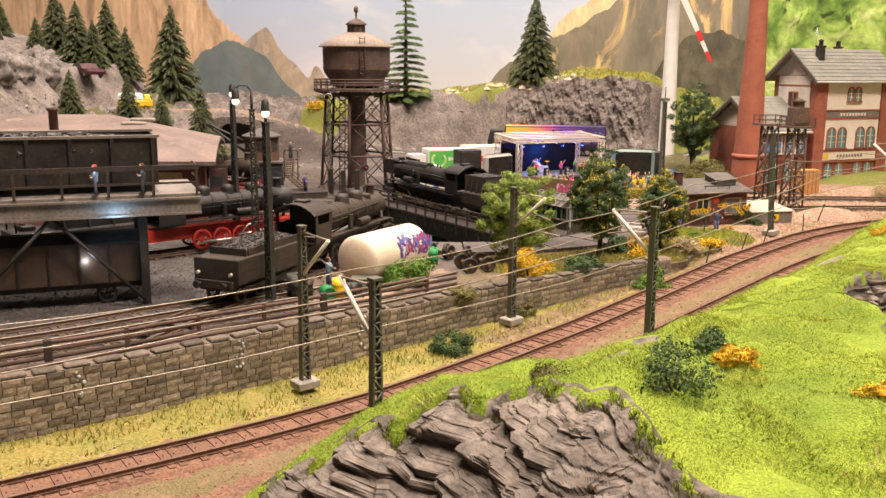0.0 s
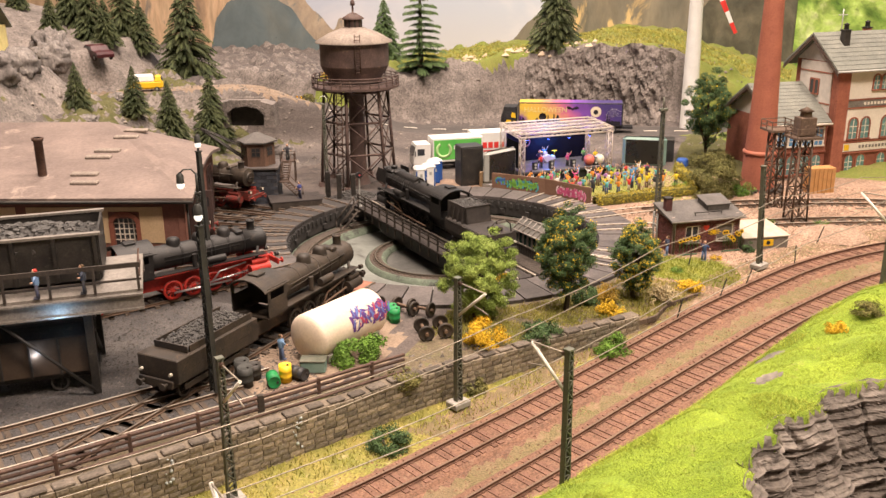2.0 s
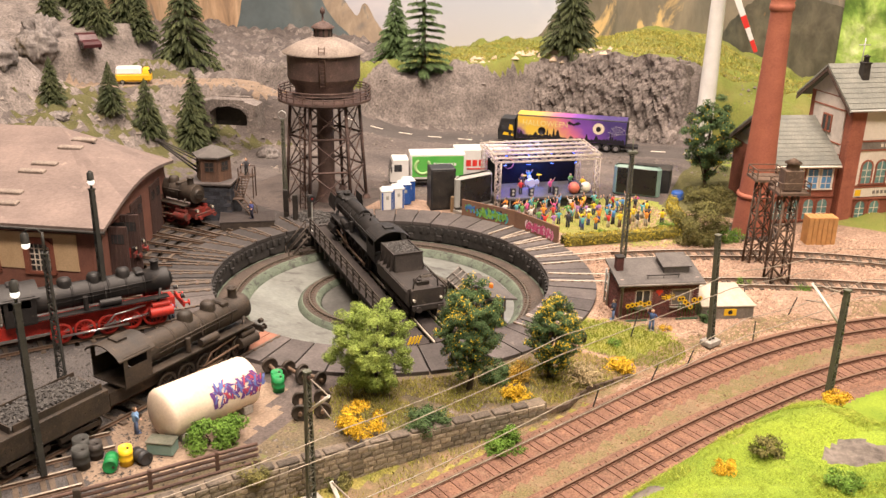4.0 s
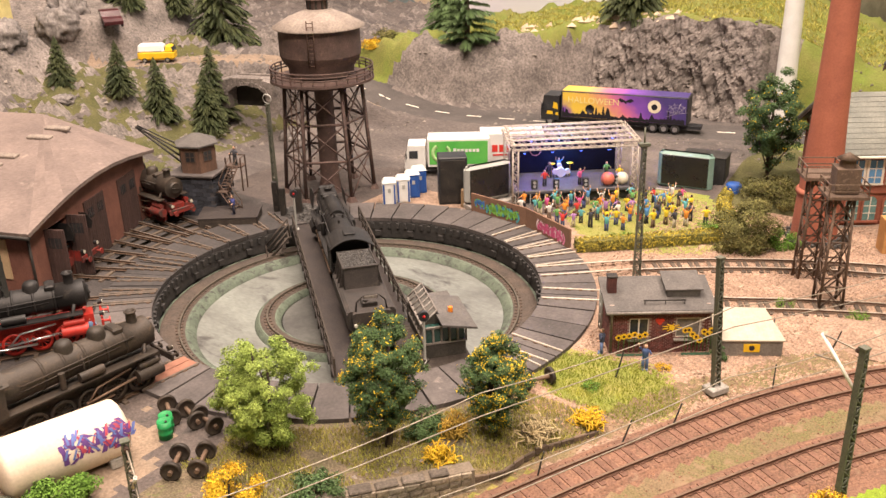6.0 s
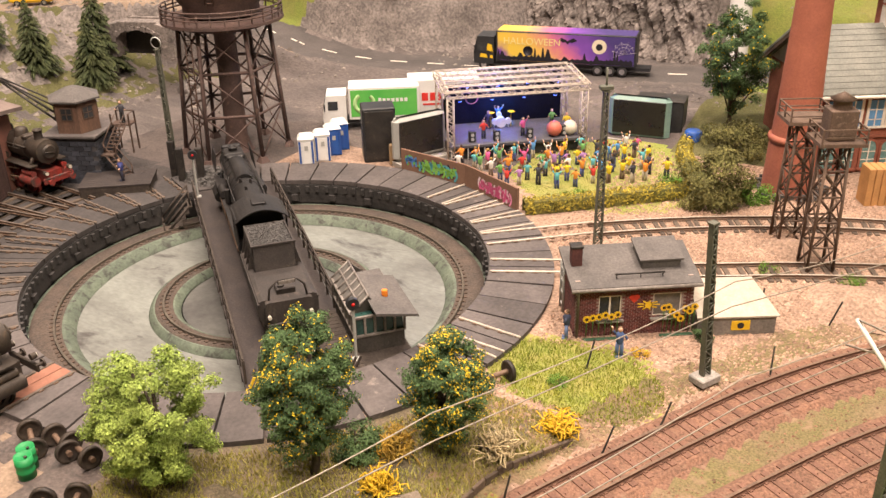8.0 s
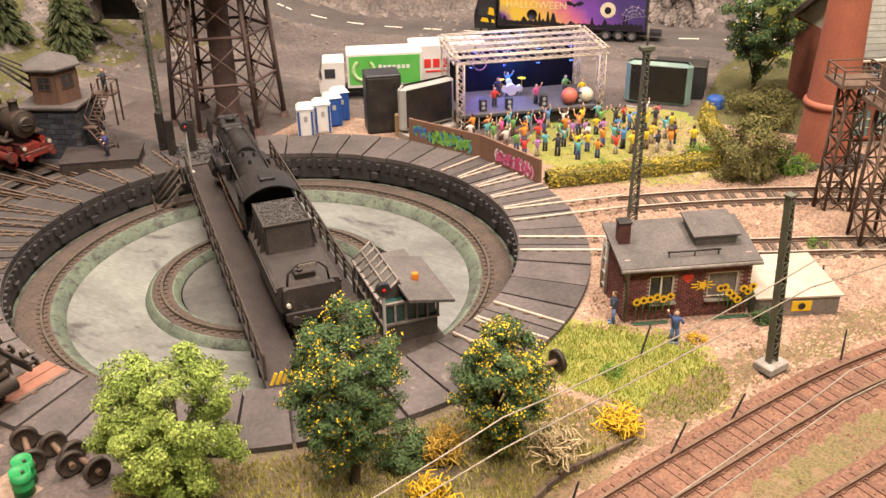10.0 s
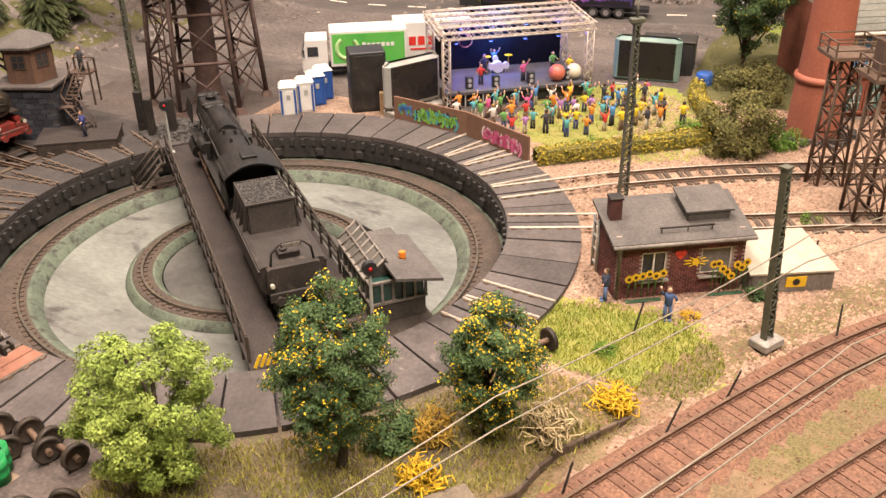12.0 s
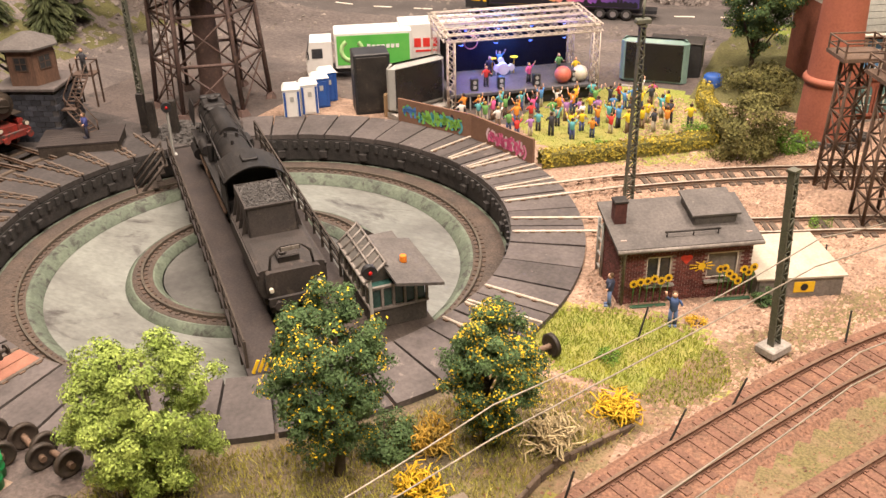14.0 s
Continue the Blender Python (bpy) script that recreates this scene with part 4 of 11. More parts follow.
def turntable():
    t = thing("turntable", 0, 0, 0, 0, "weathered turntable with a pale concrete pit and dark bridge", "turntable")
    bm = bmesh.new()
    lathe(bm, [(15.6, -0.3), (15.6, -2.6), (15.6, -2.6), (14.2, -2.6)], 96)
    part("pit_wall", bm, "pit_wall", t, "black pit wall")
    bm = bmesh.new()
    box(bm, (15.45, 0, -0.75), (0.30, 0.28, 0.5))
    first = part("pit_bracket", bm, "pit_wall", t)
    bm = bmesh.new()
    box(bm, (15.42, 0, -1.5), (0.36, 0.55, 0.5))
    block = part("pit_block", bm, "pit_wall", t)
    for i in range(1, 120):
        ob = new("pit_bracket", first.data)
        ob.parent = t
        ob.matrix_basis = pose(0, 0, 0, 0, 0, 3 * i)
        if i % 4 == 0:
            ob = new("pit_block", block.data)
            ob.parent = t
            ob.matrix_basis = pose(0, 0, 0, 0, 0, 3 * i + 1.2)
    bm = bmesh.new()
    lathe(bm, [(12.5, -2.78), (12.75, -2.4), (13.1, -2.15), (13.1, -2.15), (15.5, -2.15)], 120)
    part("running_ledge", bm, "pit_green", t, "mossy green concrete ledge")
    for r0, r1, z in ((13.3, 15.3, -2.11), (6.25, 7.45, -2.26)):
        bm = bmesh.new()
        lathe(bm, [(r0, z - 0.04), (r0 + 0.05, z), (r1 - 0.05, z), (r1, z - 0.04)], 120)
        part("track_bed", bm, "pit_ballast", t, "dirty brown bed under the circular rail")
    bm = bmesh.new()
    lathe(bm, [(5.7, -2.8), (8.0, -2.8), (12.6, -2.8)], 96)
    part("pit_floor", bm, "pit_floor", t, "pale stained concrete floor")
    bm = bmesh.new()
    lathe(bm, [(0.01, -2.8), (3.0, -2.8), (5.9, -2.8)], 96)
    part("pit_centre", bm, "pit_centre", t, "darker oily concrete in the middle of the pit")
    bm = bmesh.new()
    lathe(bm, [(5.75, -2.85), (5.9, -2.5), (6.15, -2.3), (6.15, -2.3), (7.55, -2.3), (7.55, -2.3), (7.8, -2.5), (7.95, -2.85)], 96)
    part("inner_ring", bm, "pit_green", t, "mossy green concrete ring")
    for r, z, n in ((13.75, -2.0, 150), (6.85, -2.15, 76)):
        bm = bmesh.new()
        lathe(bm, [(r - 0.10, z - 0.15), (r - 0.07, z + 0.1), (r - 0.07, z + 0.1), (r + 0.07, z + 0.1), (r + 0.07, z + 0.1), (r + 0.1, z - 0.15)], 120)
        part("ring_rail", bm, "pit_rail", t, "dull brown circular rail")
        bm = bmesh.new()
        box(bm, (r, 0, z - 0.1), (0.62, 0.24, 0.1))
        chair = part("rail_chair", bm, "pit_chair", t)
        for i in range(1, n):
            ob = new("rail_chair", chair.data)
            ob.parent = t
            ob.matrix_basis = pose(0, 0, 0, 0, 0, 360 / n * i)
    return t


TURNTABLE = turntable()


def ring_slabs():
    """The paved rim: one slab for each sector, with stub rails on those that carry a track."""
    rim = tagged(new("turntable_rim"), "ring of grey paving slabs round the turntable", "paving", kind="structure")
    n = 48
    bm = bmesh.new()
    a = radians(360 / n) / 2 - 0.004
    inner, outer = [], []
    for k in range(4):
        u = -a + 2 * a * k / 3
        inner.append((15.55 * math.cos(u), 15.55 * math.sin(u), -0.35))
        outer.append((19.9 * math.cos(u), 19.9 * math.sin(u), -0.35))
    prism(bm, inner + outer[::-1], (0, 0, 0.35))
    first = part("slab", bm, "slab", rim)
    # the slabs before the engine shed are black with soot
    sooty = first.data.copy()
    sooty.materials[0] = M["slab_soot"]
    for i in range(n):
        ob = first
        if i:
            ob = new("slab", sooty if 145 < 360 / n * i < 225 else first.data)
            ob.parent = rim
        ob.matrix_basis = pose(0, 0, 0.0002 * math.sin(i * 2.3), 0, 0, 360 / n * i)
    bm = bmesh.new()
    lathe(bm, [(15.5, -2.0), (15.5, -0.42), (15.5, -0.42), (20.1, -0.42), (20.1, -0.42), (20.1, -2.5)], 72)
    part("rim_bed", bm, "pit_wall", rim)
    return rim


ring_slabs()


def stub_rails(angles, length, metal="steel_rail"):
    for a in angles:
        t = tagged(new("stub_track"), "short pair of bright rails set in the turntable rim", "railway track", "stub tracks", kind="structure")
        t.matrix_world = pose(0, 0, 0, 0, 0, a)
        for s in (-1, 1):
            bm = bmesh.new()
            box(bm, (15.6 + length / 2, s * 0.90, 0.06), (length, 0.16, 0.14), bev=0.03)
            part("rail", bm, metal, t)
            for k in range(int(length / 0.9)):
                bm = bmesh.new()
                box(bm, (15.9 + 0.9 * k, s * 0.90, 0.03), (0.28, 0.34, 0.10))
                part("rail_clip", bm, "rail_dark", t)


stub_rails([206 + 7.5 * k for k in range(-1, 3)] + [180, 172.5, 165, 157.5, 187.5, 195], 4.6, "rail_dull")
stub_rails([72, 64.5, 57, 49.5, -4, -11.5], 4.3)
stub_rails([42, 26.5], 8.5)

# ---- turntable bridge ----
def railing(parent, x0, x1, y, z, h, material, n, name="railing"):
    """Posts and three rails, each post and rail a part."""
    for k in range(n + 1):
        bm = bmesh.new()
        box(bm, (x0 + (x1 - x0) * k / n, y, z + h / 2 - 0.5), (0.16, 0.14, h + 1.0))
        part("post", bm, material, parent)
    for zz in (0.45, 0.75, 1.0):
        bm = bmesh.new()
        box(bm, ((x0 + x1) / 2, y, z + h * zz), (abs(x1 - x0), 0.10, 0.13))
        part("rail", bm, material, parent)


def bridge():
    b = thing("turntable_bridge", 0, 0, 0, ANGLE, "dark steel turntable bridge with wooden railings", "turntable bridge")
    for y0, y1 in ((1.25, 3.3), (-3.3, -1.25), (-0.65, 0.65)):
        bm = bmesh.new()
        box(bm, (0, (y0 + y1) / 2, -0.16), (30.4, y1 - y0, 0.2))
        part("deck", bm, "bridge_deck", b)
    for s in (-1, 1):
        bm = bmesh.new()
        prism(bm, [(-15.1, s * 2.0, -0.3), (15.1, s * 2.0, -0.3), (14.6, s * 2.0, -1.4), (9, s * 2.0, -2.2), (-9, s * 2.0, -2.2), (-14.6, s * 2.0, -1.4)], (0, 0.22, 0))
        part("girder", bm, "black_iron", b)
        bm = bmesh.new()
        box(bm, (0, s * 0.9, -0.02), (30.6, 0.16, 0.2), bev=0.03)
        part("rail", bm, "steel_rail", b)
    for k in range(20):
        bm = bmesh.new()
        box(bm, (-14.2 + 1.5 * k, 0, -0.4), (0.35, 6.2, 0.24))
        part("cross_beam", bm, "black_iron", b)
    railing(b, -14.4, 14.0, 3.2, -0.1, 1.5, "bridge_wood", 15)
    railing(b, -7.9, 14.6, -3.2, -0.1, 1.5, "bridge_wood", 12)
    # steps and landing at the far end
    bm = bmesh.new()
    for k in range(5):
        box(bm, (13.2 - 0.0 * k, 3.7 + 0.30 * k, -0.25 - 0.5 * k), (1.3, 0.36, 0.12))
    part("stairway", bm, "bridge_wood", b, "weathered wooden steps")
    for dx in (-0.65, 0.65):
        bm = bmesh.new()
        tube(bm, [(13.4 + dx, 3.7, 1.1), (13.4 + dx, 5.9, -1.3)], 0.09, 5)
        tube(bm, [(13.4 + dx, 3.7, -0.1), (13.4 + dx, 5.9, -2.4)], 0.12, 4)
        tube(bm, [(13.4 + dx, 5.9, -1.3), (13.4 + dx, 5.9, -2.7)], 0.08, 5)
        tube(bm, [(13.4 + dx, 3.7, 1.1), (13.4 + dx, 3.7, -0.2)], 0.08, 5)
        part("handrail", bm, "bridge_wood", b)
    # control cabin: dark boarded base, glazed sides, flat felt roof and a sloping roof window towards the rails
    x0, x1, y0, y1 = -13.5, -8.3, -6.1, -3.2
    cabin = part("control_cabin", (lambda m: (box(m, ((x0 + x1) / 2, (y0 + y1) / 2, 0.35), (x1 - x0, y1 - y0, 1.1), bev=0.05), m)[1])(bmesh.new()), "cabin_base", b, "dark control cabin with green glazed sides")
    for k in range(1, 14):
        bm = bmesh.new()
        box(bm, (x0 + (x1 - x0) * k / 14, y1 + 0.02, 0.38), (0.06, 0.06, 1.0))
        part("cover_strip", bm, "cabin_base", cabin)
    bm = bmesh.new()
    box(bm, ((x0 + x1) / 2, (y0 + y1) / 2, 1.5), (x1 - x0 - 0.16, y1 - y0 - 0.16, 1.25))
    part("glazing", bm, "cabin_glass", cabin, "greenish window glass")
    for k in range(8):
        for yy in (y0, y1):
            bm = bmesh.new()
            box(bm, (x0 + (x1 - x0) * k / 7, yy, 1.5), (0.13, 0.13, 1.3))
            part("window_post", bm, "grey_paint", cabin)
    for k in range(1, 5):
        for xx in (x0, x1):
            bm = bmesh.new()
            box(bm, (xx, y0 + (y1 - y0) * k / 5, 1.5), (0.13, 0.13, 1.3))
            part("window_post", bm, "grey_paint", cabin)
    for zz in (0.92, 2.12):
        bm = bmesh.new()
        for yy in (y0, y1):
            box(bm, ((x0 + x1) / 2, yy - 0.01 if yy == y0 else yy + 0.01, zz), (x1 - x0 + 0.1, 0.15, 0.12))
        for xx in (x0, x1):
            box(bm, (xx, (y0 + y1) / 2, zz), (0.16, y1 - y0, 0.12))
        part("window_rail", bm, "grey_paint", cabin)
    bm = bmesh.new()
    prism(bm, [(x0 - 1.2, -6.6, 2.22), (x0 - 1.2, -4.15, 2.72), (x0 - 1.2, -4.15, 2.88), (x0 - 1.2, -6.6, 2.38)], (5.1, 0, 0))
    part("cabin_roof", bm, "roof_felt", cabin, "worn dark roof felt")
    bm = bmesh.new()
    box(bm, (-9.05, -5.1, 2.26), (1.5, 2.0, 0.12))
    part("cabin_roof", bm, "roof_felt", cabin)
    # the sloping roof window: glass, bars and triangular ends
    bm = bmesh.new()
    prism(bm, [(x0 + 0.6, -3.15, 2.10), (x1 + 0.1, -3.15, 2.10), (x1 + 0.1, -4.2, 3.02), (x0 + 0.6, -4.2, 3.02)], (0, 0, 0.04))
    part("roof_window", bm, "cabin_pane", cabin, "dusty sloping roof glass")
    for xx in (x0 + 0.6, x1 + 0.1):
        bm = bmesh.new()
        prism(bm, [(xx, -3.15, 2.1), (xx, -4.2, 3.0), (xx, -5.2, 2.2)], (0.07, 0, 0))
        part("gable_pane", bm, "cabin_base", cabin)
    for k in range(7):
        x = x0 + 0.6 + (x1 - x0 - 0.5) * k / 6
        bm = bmesh.new()
        tube(bm, [(x, -3.1, 2.14), (x, -4.22, 3.10)], 0.075, 4)
        part("glazing_bar", bm, "grey_paint", cabin)
    for yy, zz in ((-3.1, 2.12), (-3.65, 2.62), (-4.22, 3.10)):
        bm = bmesh.new()
        tube(bm, [(x0 + 0.5, yy, zz), (x1 + 0.2, yy, zz)], 0.075, 4)
        part("skylight_frame", bm, "grey_paint", cabin, "weathered glazing bar of the sloping roof window")
    bm = bmesh.new()
    cyl(bm, (-12.4, -5.3, 2.45), (-12.4, -5.3, 2.72), 0.17, 0.17, 12)
    cyl(bm, (-12.4, -5.3, 2.72), (-12.4, -5.3, 3.0), 0.19, 0.17, 12)
    part("beacon", bm, paint("orange_lens", (0.75, 0.22, 0.02), 0.4), cabin, "orange warning beacon")
    bm = bmesh.new()
    box(bm, (-11.9, -4.75, -0.28), (7.6, 3.1, 0.2))
    part("platform", bm, "bridge_wood", b)
    for k in range(16):
        bm = bmesh.new()
        box(bm, (-15.1 + 0.44 * k, -2.3, -0.03), (0.40, 1.9, 0.07))
        part("deck_plank", bm, "bridge_wood", b)
    for sx, sy in ((-14.2, -3.0), (14.2, 2.9)):
        bm = bmesh.new()
        cyl(bm, (sx, sy, -0.15), (sx, sy, 3.4), 0.09, n=8)
        box(bm, (sx, sy, -0.05), (0.5, 0.5, 0.12), bev=0.04)
        post = part("signal_post", bm, "frame_grey", b, "thin pale signal post")
        bm = bmesh.new()
        lathe(bm, [(0.01, -0.16), (0.36, -0.16), (0.36, -0.16), (0.36, 0.16), (0.36, 0.16), (0.01, 0.16)], 14, (sx, sy, 3.5), "x")
        part("signal_disc", bm, "black_plastic", post)
        bm = bmesh.new()
        ball(bm, (sx - 0.16, sy, 3.5), 0.11, 8, 5)
        part("lamp_lens", bm, paint("red_lens", (0.45, 0.01, 0.01), 0.3), post)
    for s in (-1, 1):
        bm = bmesh.new()
        for k in range(4):
            box(bm, (-15.1, s * 2.5 + (k - 1.5) * 0.28, 0.35), (0.10, 0.13, 0.7), rx=25)
        part("hazard_board", bm, "yellow" if s > 0 else "bridge_wood", b)
    return b


bridge()


# ---- steam locomotives ----
def wheel(parent, x, y, r, material, spokes=12, name="wheel"):
    bm = bmesh.new()
    s = 1 if y > 0 else -1
    lathe(bm, [(r * 0.82, -0.10), (r * 0.82, 0.13), (r * 0.82, 0.13), (r, 0.13), (r, 0.13), (r, -0.06), (r * 1.07, -0.06), (r * 1.07, -0.12), (r * 0.82, -0.10)], 20, (x, y, r + 0.0), "y")
    cyl(bm, (x, y - 0.1, r), (x, y + 0.18 * s, r), r * 0.2, n=8)
    for k in range(spokes):
        a = 2 * math.pi * k / spokes
        tube(bm, [(x + r * 0.15 * math.cos(a), y, r + r * 0.15 * math.sin(a)), (x + r * 0.86 * math.cos(a), y, r + r * 0.86 * math.sin(a))], r * 0.055, 4, caps=False)
    return part(name, bm, material, parent)


def boiler_ring(parent, x, r, z, material):
    bm = bmesh.new()
    lathe(bm, [(r, -0.09), (r + 0.035, -0.09), (r + 0.035, 0.09), (r, 0.09)], 24, (x, 0, z), "x")
    part("boiler_band", bm, material, parent)


def steam_loco(x, y, z, rz, body, frame, label, length=14.2, deflectors=True, domes=2, low=True, pipes=True, chimney_h=0.75, casing=False):
    """A tender engine's front part: local x ahead; smokebox front at +length/2, cab at the rear."""
    t = thing("steam_locomotive", x, y, z, rz, label, "locomotive", "steam locomotives")
    h = length / 2
    zb, rb = 3.35, 0.98
    bm = bmesh.new()
    lathe(bm, [(0.05, h - 0.75), (0.5, h - 0.78), (0.86, h - 0.95), (0.86, h - 0.95), (rb + 0.02, h - 0.98), (rb + 0.02, h - 0.98), (rb + 0.02, h - 3.0), (rb, h - 3.0), (rb, h - 3.0), (rb, -h + 5.6), (rb + 0.06, -h + 3.0)], 28, (0, 0, zb), "x")
    boiler = part("boiler", bm, body, t)
    for k in range(5):
        boiler_ring(boiler, h - 3.0 - 1.35 * k, rb, zb, body)
    bm = bmesh.new()
    cyl(bm, (h - 0.80, 0, zb), (h - 0.66, 0, zb), 0.62, 0.5, 20)
    tube(bm, [(h - 0.62, -0.45, zb + 0.1), (h - 0.6, 0.45, zb - 0.1)], 0.05, 5)
    part("smokebox_door", bm, body, boiler)
    bm = bmesh.new()
    lathe(bm, [(0.42, -0.15), (0.34, 0.05), (0.32, chimney_h - 0.15), (0.40, chimney_h - 0.08), (0.40, chimney_h - 0.08), (0.40, chimney_h), (0.28, chimney_h), (0.26, 0.1)], 18, (h - 1.9, 0, zb + rb))
    part("chimney", bm, body, t)
    if casing:
        # one long cover over sand box and steam dome, and ribs on the boiler barrel
        bm = bmesh.new()
        n = 10
        arc = [(-0.62 + 1.24 * i / n, 0.42 * math.sin(math.pi * i / n) ** 0.55) for i in range(n + 1)]
        prism(bm, [(h - 7.9, a, zb + rb - 0.16 + c) for a, c in arc], (4.2, 0, 0))
        part("dome_casing", bm, body, t)
        bm = bmesh.new()
        box(bm, (h - 1.9, 0, zb + rb - 0.05), (1.7, 1.5, 0.34), bev=0.12)
        part("chimney_apron", bm, body, t)
        bm = bmesh.new()
        for xx, yy in ((h - 8.6, 0.35), (h - 8.9, -0.3), (h - 10.2, 0.2)):
            cyl(bm, (xx, yy, zb + rb - 0.1), (xx, yy, zb + rb + 0.22), 0.11, 0.09, 8)
        part("safety_valve", bm, body, t)
        bm = bmesh.new()
        for s in (-1, 1):
            cyl(bm, (h - 0.9, s * 0.55, zb + 0.55), (h - 0.5, s * 0.55, zb + 0.55), 0.28, n=10)
        box(bm, (h - 0.7, 0, zb + 1.0), (0.5, 1.5, 0.35), bev=0.08)
        part("feed_pump", bm, body, t)
    for k in range(0 if casing else domes):
        bm = bmesh.new()
        xx = h - 4.4 - 2.2 * k
        lathe(bm, [(0.62, -0.2), (0.56, 0.1), (0.54, 0.38), (0.42, 0.55), (0.2, 0.62), (0.02, 0.63)], 18, (xx, 0, zb + rb - 0.06))
        part("dome", bm, body, t)
    bm = bmesh.new()
    box(bm, (h - 3.2, 0, zb + rb - 0.02), (0.7, 1.3, 0.4), bev=0.1)
    part("feedwater_heater", bm, body, t)
    # running boards and pipes
    for s in (-1, 1):
        bm = bmesh.new()
        box(bm, (0.4, s * 1.28, 2.35), (length - 3.4, 0.75, 0.09))
        part("running_board", bm, frame if frame == "red_frame" and False else body, t)
        if pipes:
            bm = bmesh.new()
            tube(bm, [(h - 2.4, s * 1.02, zb + 0.4), (h - 5, s * 1.06, zb + 0.35), (-h + 4.2, s * 1.1, zb + 0.25)], 0.05, 5)
            tube(bm, [(h - 1.8, s * 0.95, zb - 0.4), (h - 2.0, s * 1.15, zb - 1.1), (h - 2.3, s * 1.3, 1.6)], 0.13, 6)
            tube(bm, [(h - 3.4, s * 1.0, zb + 0.1), (-h + 4.2, s * 1.08, zb - 0.1)], 0.035, 5)
            tube(bm, [(h - 6, s * 0.9, zb + 0.5), (h - 6.05, s * 1.12, zb - 0.2), (h - 6.1, s * 1.2, 2.4)], 0.05, 5)
            part("pipework", bm, body, t)
            bm = bmesh.new()
            cyl(bm, (h - 6.6, s * 1.4, 2.75), (h - 5.0, s * 1.4, 2.75), 0.3, n=12)
            part("air_tank", bm, body, t)
            bm = bmesh.new()
            cyl(bm, (h - 7.6, s * 1.28, 2.45), (h - 7.6, s * 1.28, 3.5), 0.2, n=10)
            part("pump", bm, body, t)
        if deflectors:
            bm = bmesh.new()
            prism(bm, [(h - 0.55, s * 1.5, 3.1), (h - 0.35, s * 1.5, 3.7), (h - 0.75, s * 1.36, 4.55), (h - 2.7, s * 1.36, 4.55), (h - 2.7, s * 1.5, 3.1)], (0, 0.05, 0))
            part("smoke_deflector", bm, body, t)
        # cylinders, rods, buffers, lamps
        bm = bmesh.new()
        cyl(bm, (h - 2.9, s * 1.45, 1.15), (h - 1.1, s * 1.45, 1.15), 0.42, n=16)
        cyl(bm, (h - 2.7, s * 1.4, 1.75), (h - 1.3, s * 1.4, 1.75), 0.24, n=12)
        part("cylinder", bm, frame, t)
        bm = bmesh.new()
        tube(bm, [(h - 3.0, s * 1.45, 1.15), (h - 6.5, s * 1.42, 0.85)], 0.09, 5)
        tube(bm, [(h - 4.6, s * 1.36, 0.6), (-h + 4.6, s * 1.36, 0.6)], 0.10, 5)
        tube(bm, [(h - 3.2, s * 1.4, 1.9), (h - 5.6, s * 1.4, 1.6), (h - 6.3, s * 1.42, 0.9)], 0.07, 5)
        part("connecting_rod", bm, "chrome" if frame == "red_frame" else "rail_dark", t)
        bm = bmesh.new()
        cyl(bm, (h - 0.1, s * 0.95, 1.25), (h + 0.35, s * 0.95, 1.25), 0.1, n=8)
        cyl(bm, (h + 0.35, s * 0.95, 1.25), (h + 0.44, s * 0.95, 1.25), 0.25, n=14)
        part("buffer", bm, frame, t)
        bm = bmesh.new()
        cyl(bm, (h - 0.25, s * 1.05, 1.95), (h + 0.05, s * 1.05, 1.95), 0.19, n=12)
        lamp = part("headlamp", bm, body, t)
        bm = bmesh.new()
        cyl(bm, (h + 0.05, s * 1.05, 1.95), (h + 0.09, s * 1.05, 1.95), 0.15, n=12)
        part("lens", bm, paint("lamp_glass", (0.62, 0.58, 0.48), 0.25), lamp)
    bm = bmesh.new()
    box(bm, (h - 0.12, 0, 1.3), (0.18, 2.7, 0.5), bev=0.04)
    part("buffer_beam", bm, frame, t)
    bm = bmesh.new()
    box(bm, (-0.2, 0, 1.35), (length - 0.9, 1.3, 0.95))
    part("frame", bm, frame, t)
    # wheels
    for k in range(5):
        for s in (-1, 1):
            wheel(t, -h + 4.6 + 1.75 * k, s * 1.05, 0.78, frame)
    for s in (-1, 1):
        wheel(t, h - 2.0, s * 1.0, 0.48, frame, 8)
    # cab
    for s in (-1, 1):
        bm = bmesh.new()
        box(bm, (-h + 1.95, s * 1.60, 2.9), (2.2, 0.08, 1.3))
        box(bm, (-h + 2.9, s * 1.60, 3.95), (0.35, 0.08, 0.9))
        box(bm, (-h + 1.0, s * 1.60, 3.95), (0.3, 0.08, 0.9))
        box(bm, (-h + 1.95, s * 1.60, 4.32), (2.2, 0.08, 0.2))
        part("cab_side", bm, body, t)
    bm = bmesh.new()
    box(bm, (-h + 3.0, 0, 3.4), (0.08, 3.2, 2.1))
    part("cab_front", bm, body, t)
    bm = bmesh.new()
    box(bm, (-h + 1.9, 0, 2.2), (2.2, 3.2, 0.1))
    part("cab_floor", bm, body, t)
    bm = bmesh.new()
    n = 12
    arc = [(-1.72 + 3.44 * i / n, 4.30 + 0.72 * math.sin(math.pi * i / n) ** 0.8) for i in range(n + 1)]
    prism(bm, [(-h + 0.45, a, b) for a, b in arc] + [(-h + 0.45, a, b - 0.09) for a, b in arc[::-1]], (2.95, 0, 0))
    roof = part("cab_roof", bm, body, t)
    bm = bmesh.new()
    box(bm, (-h + 1.8, 0, 5.08), (0.9, 0.9, 0.16), bev=0.04)
    part("roof_vent", bm, body, roof)
    return t


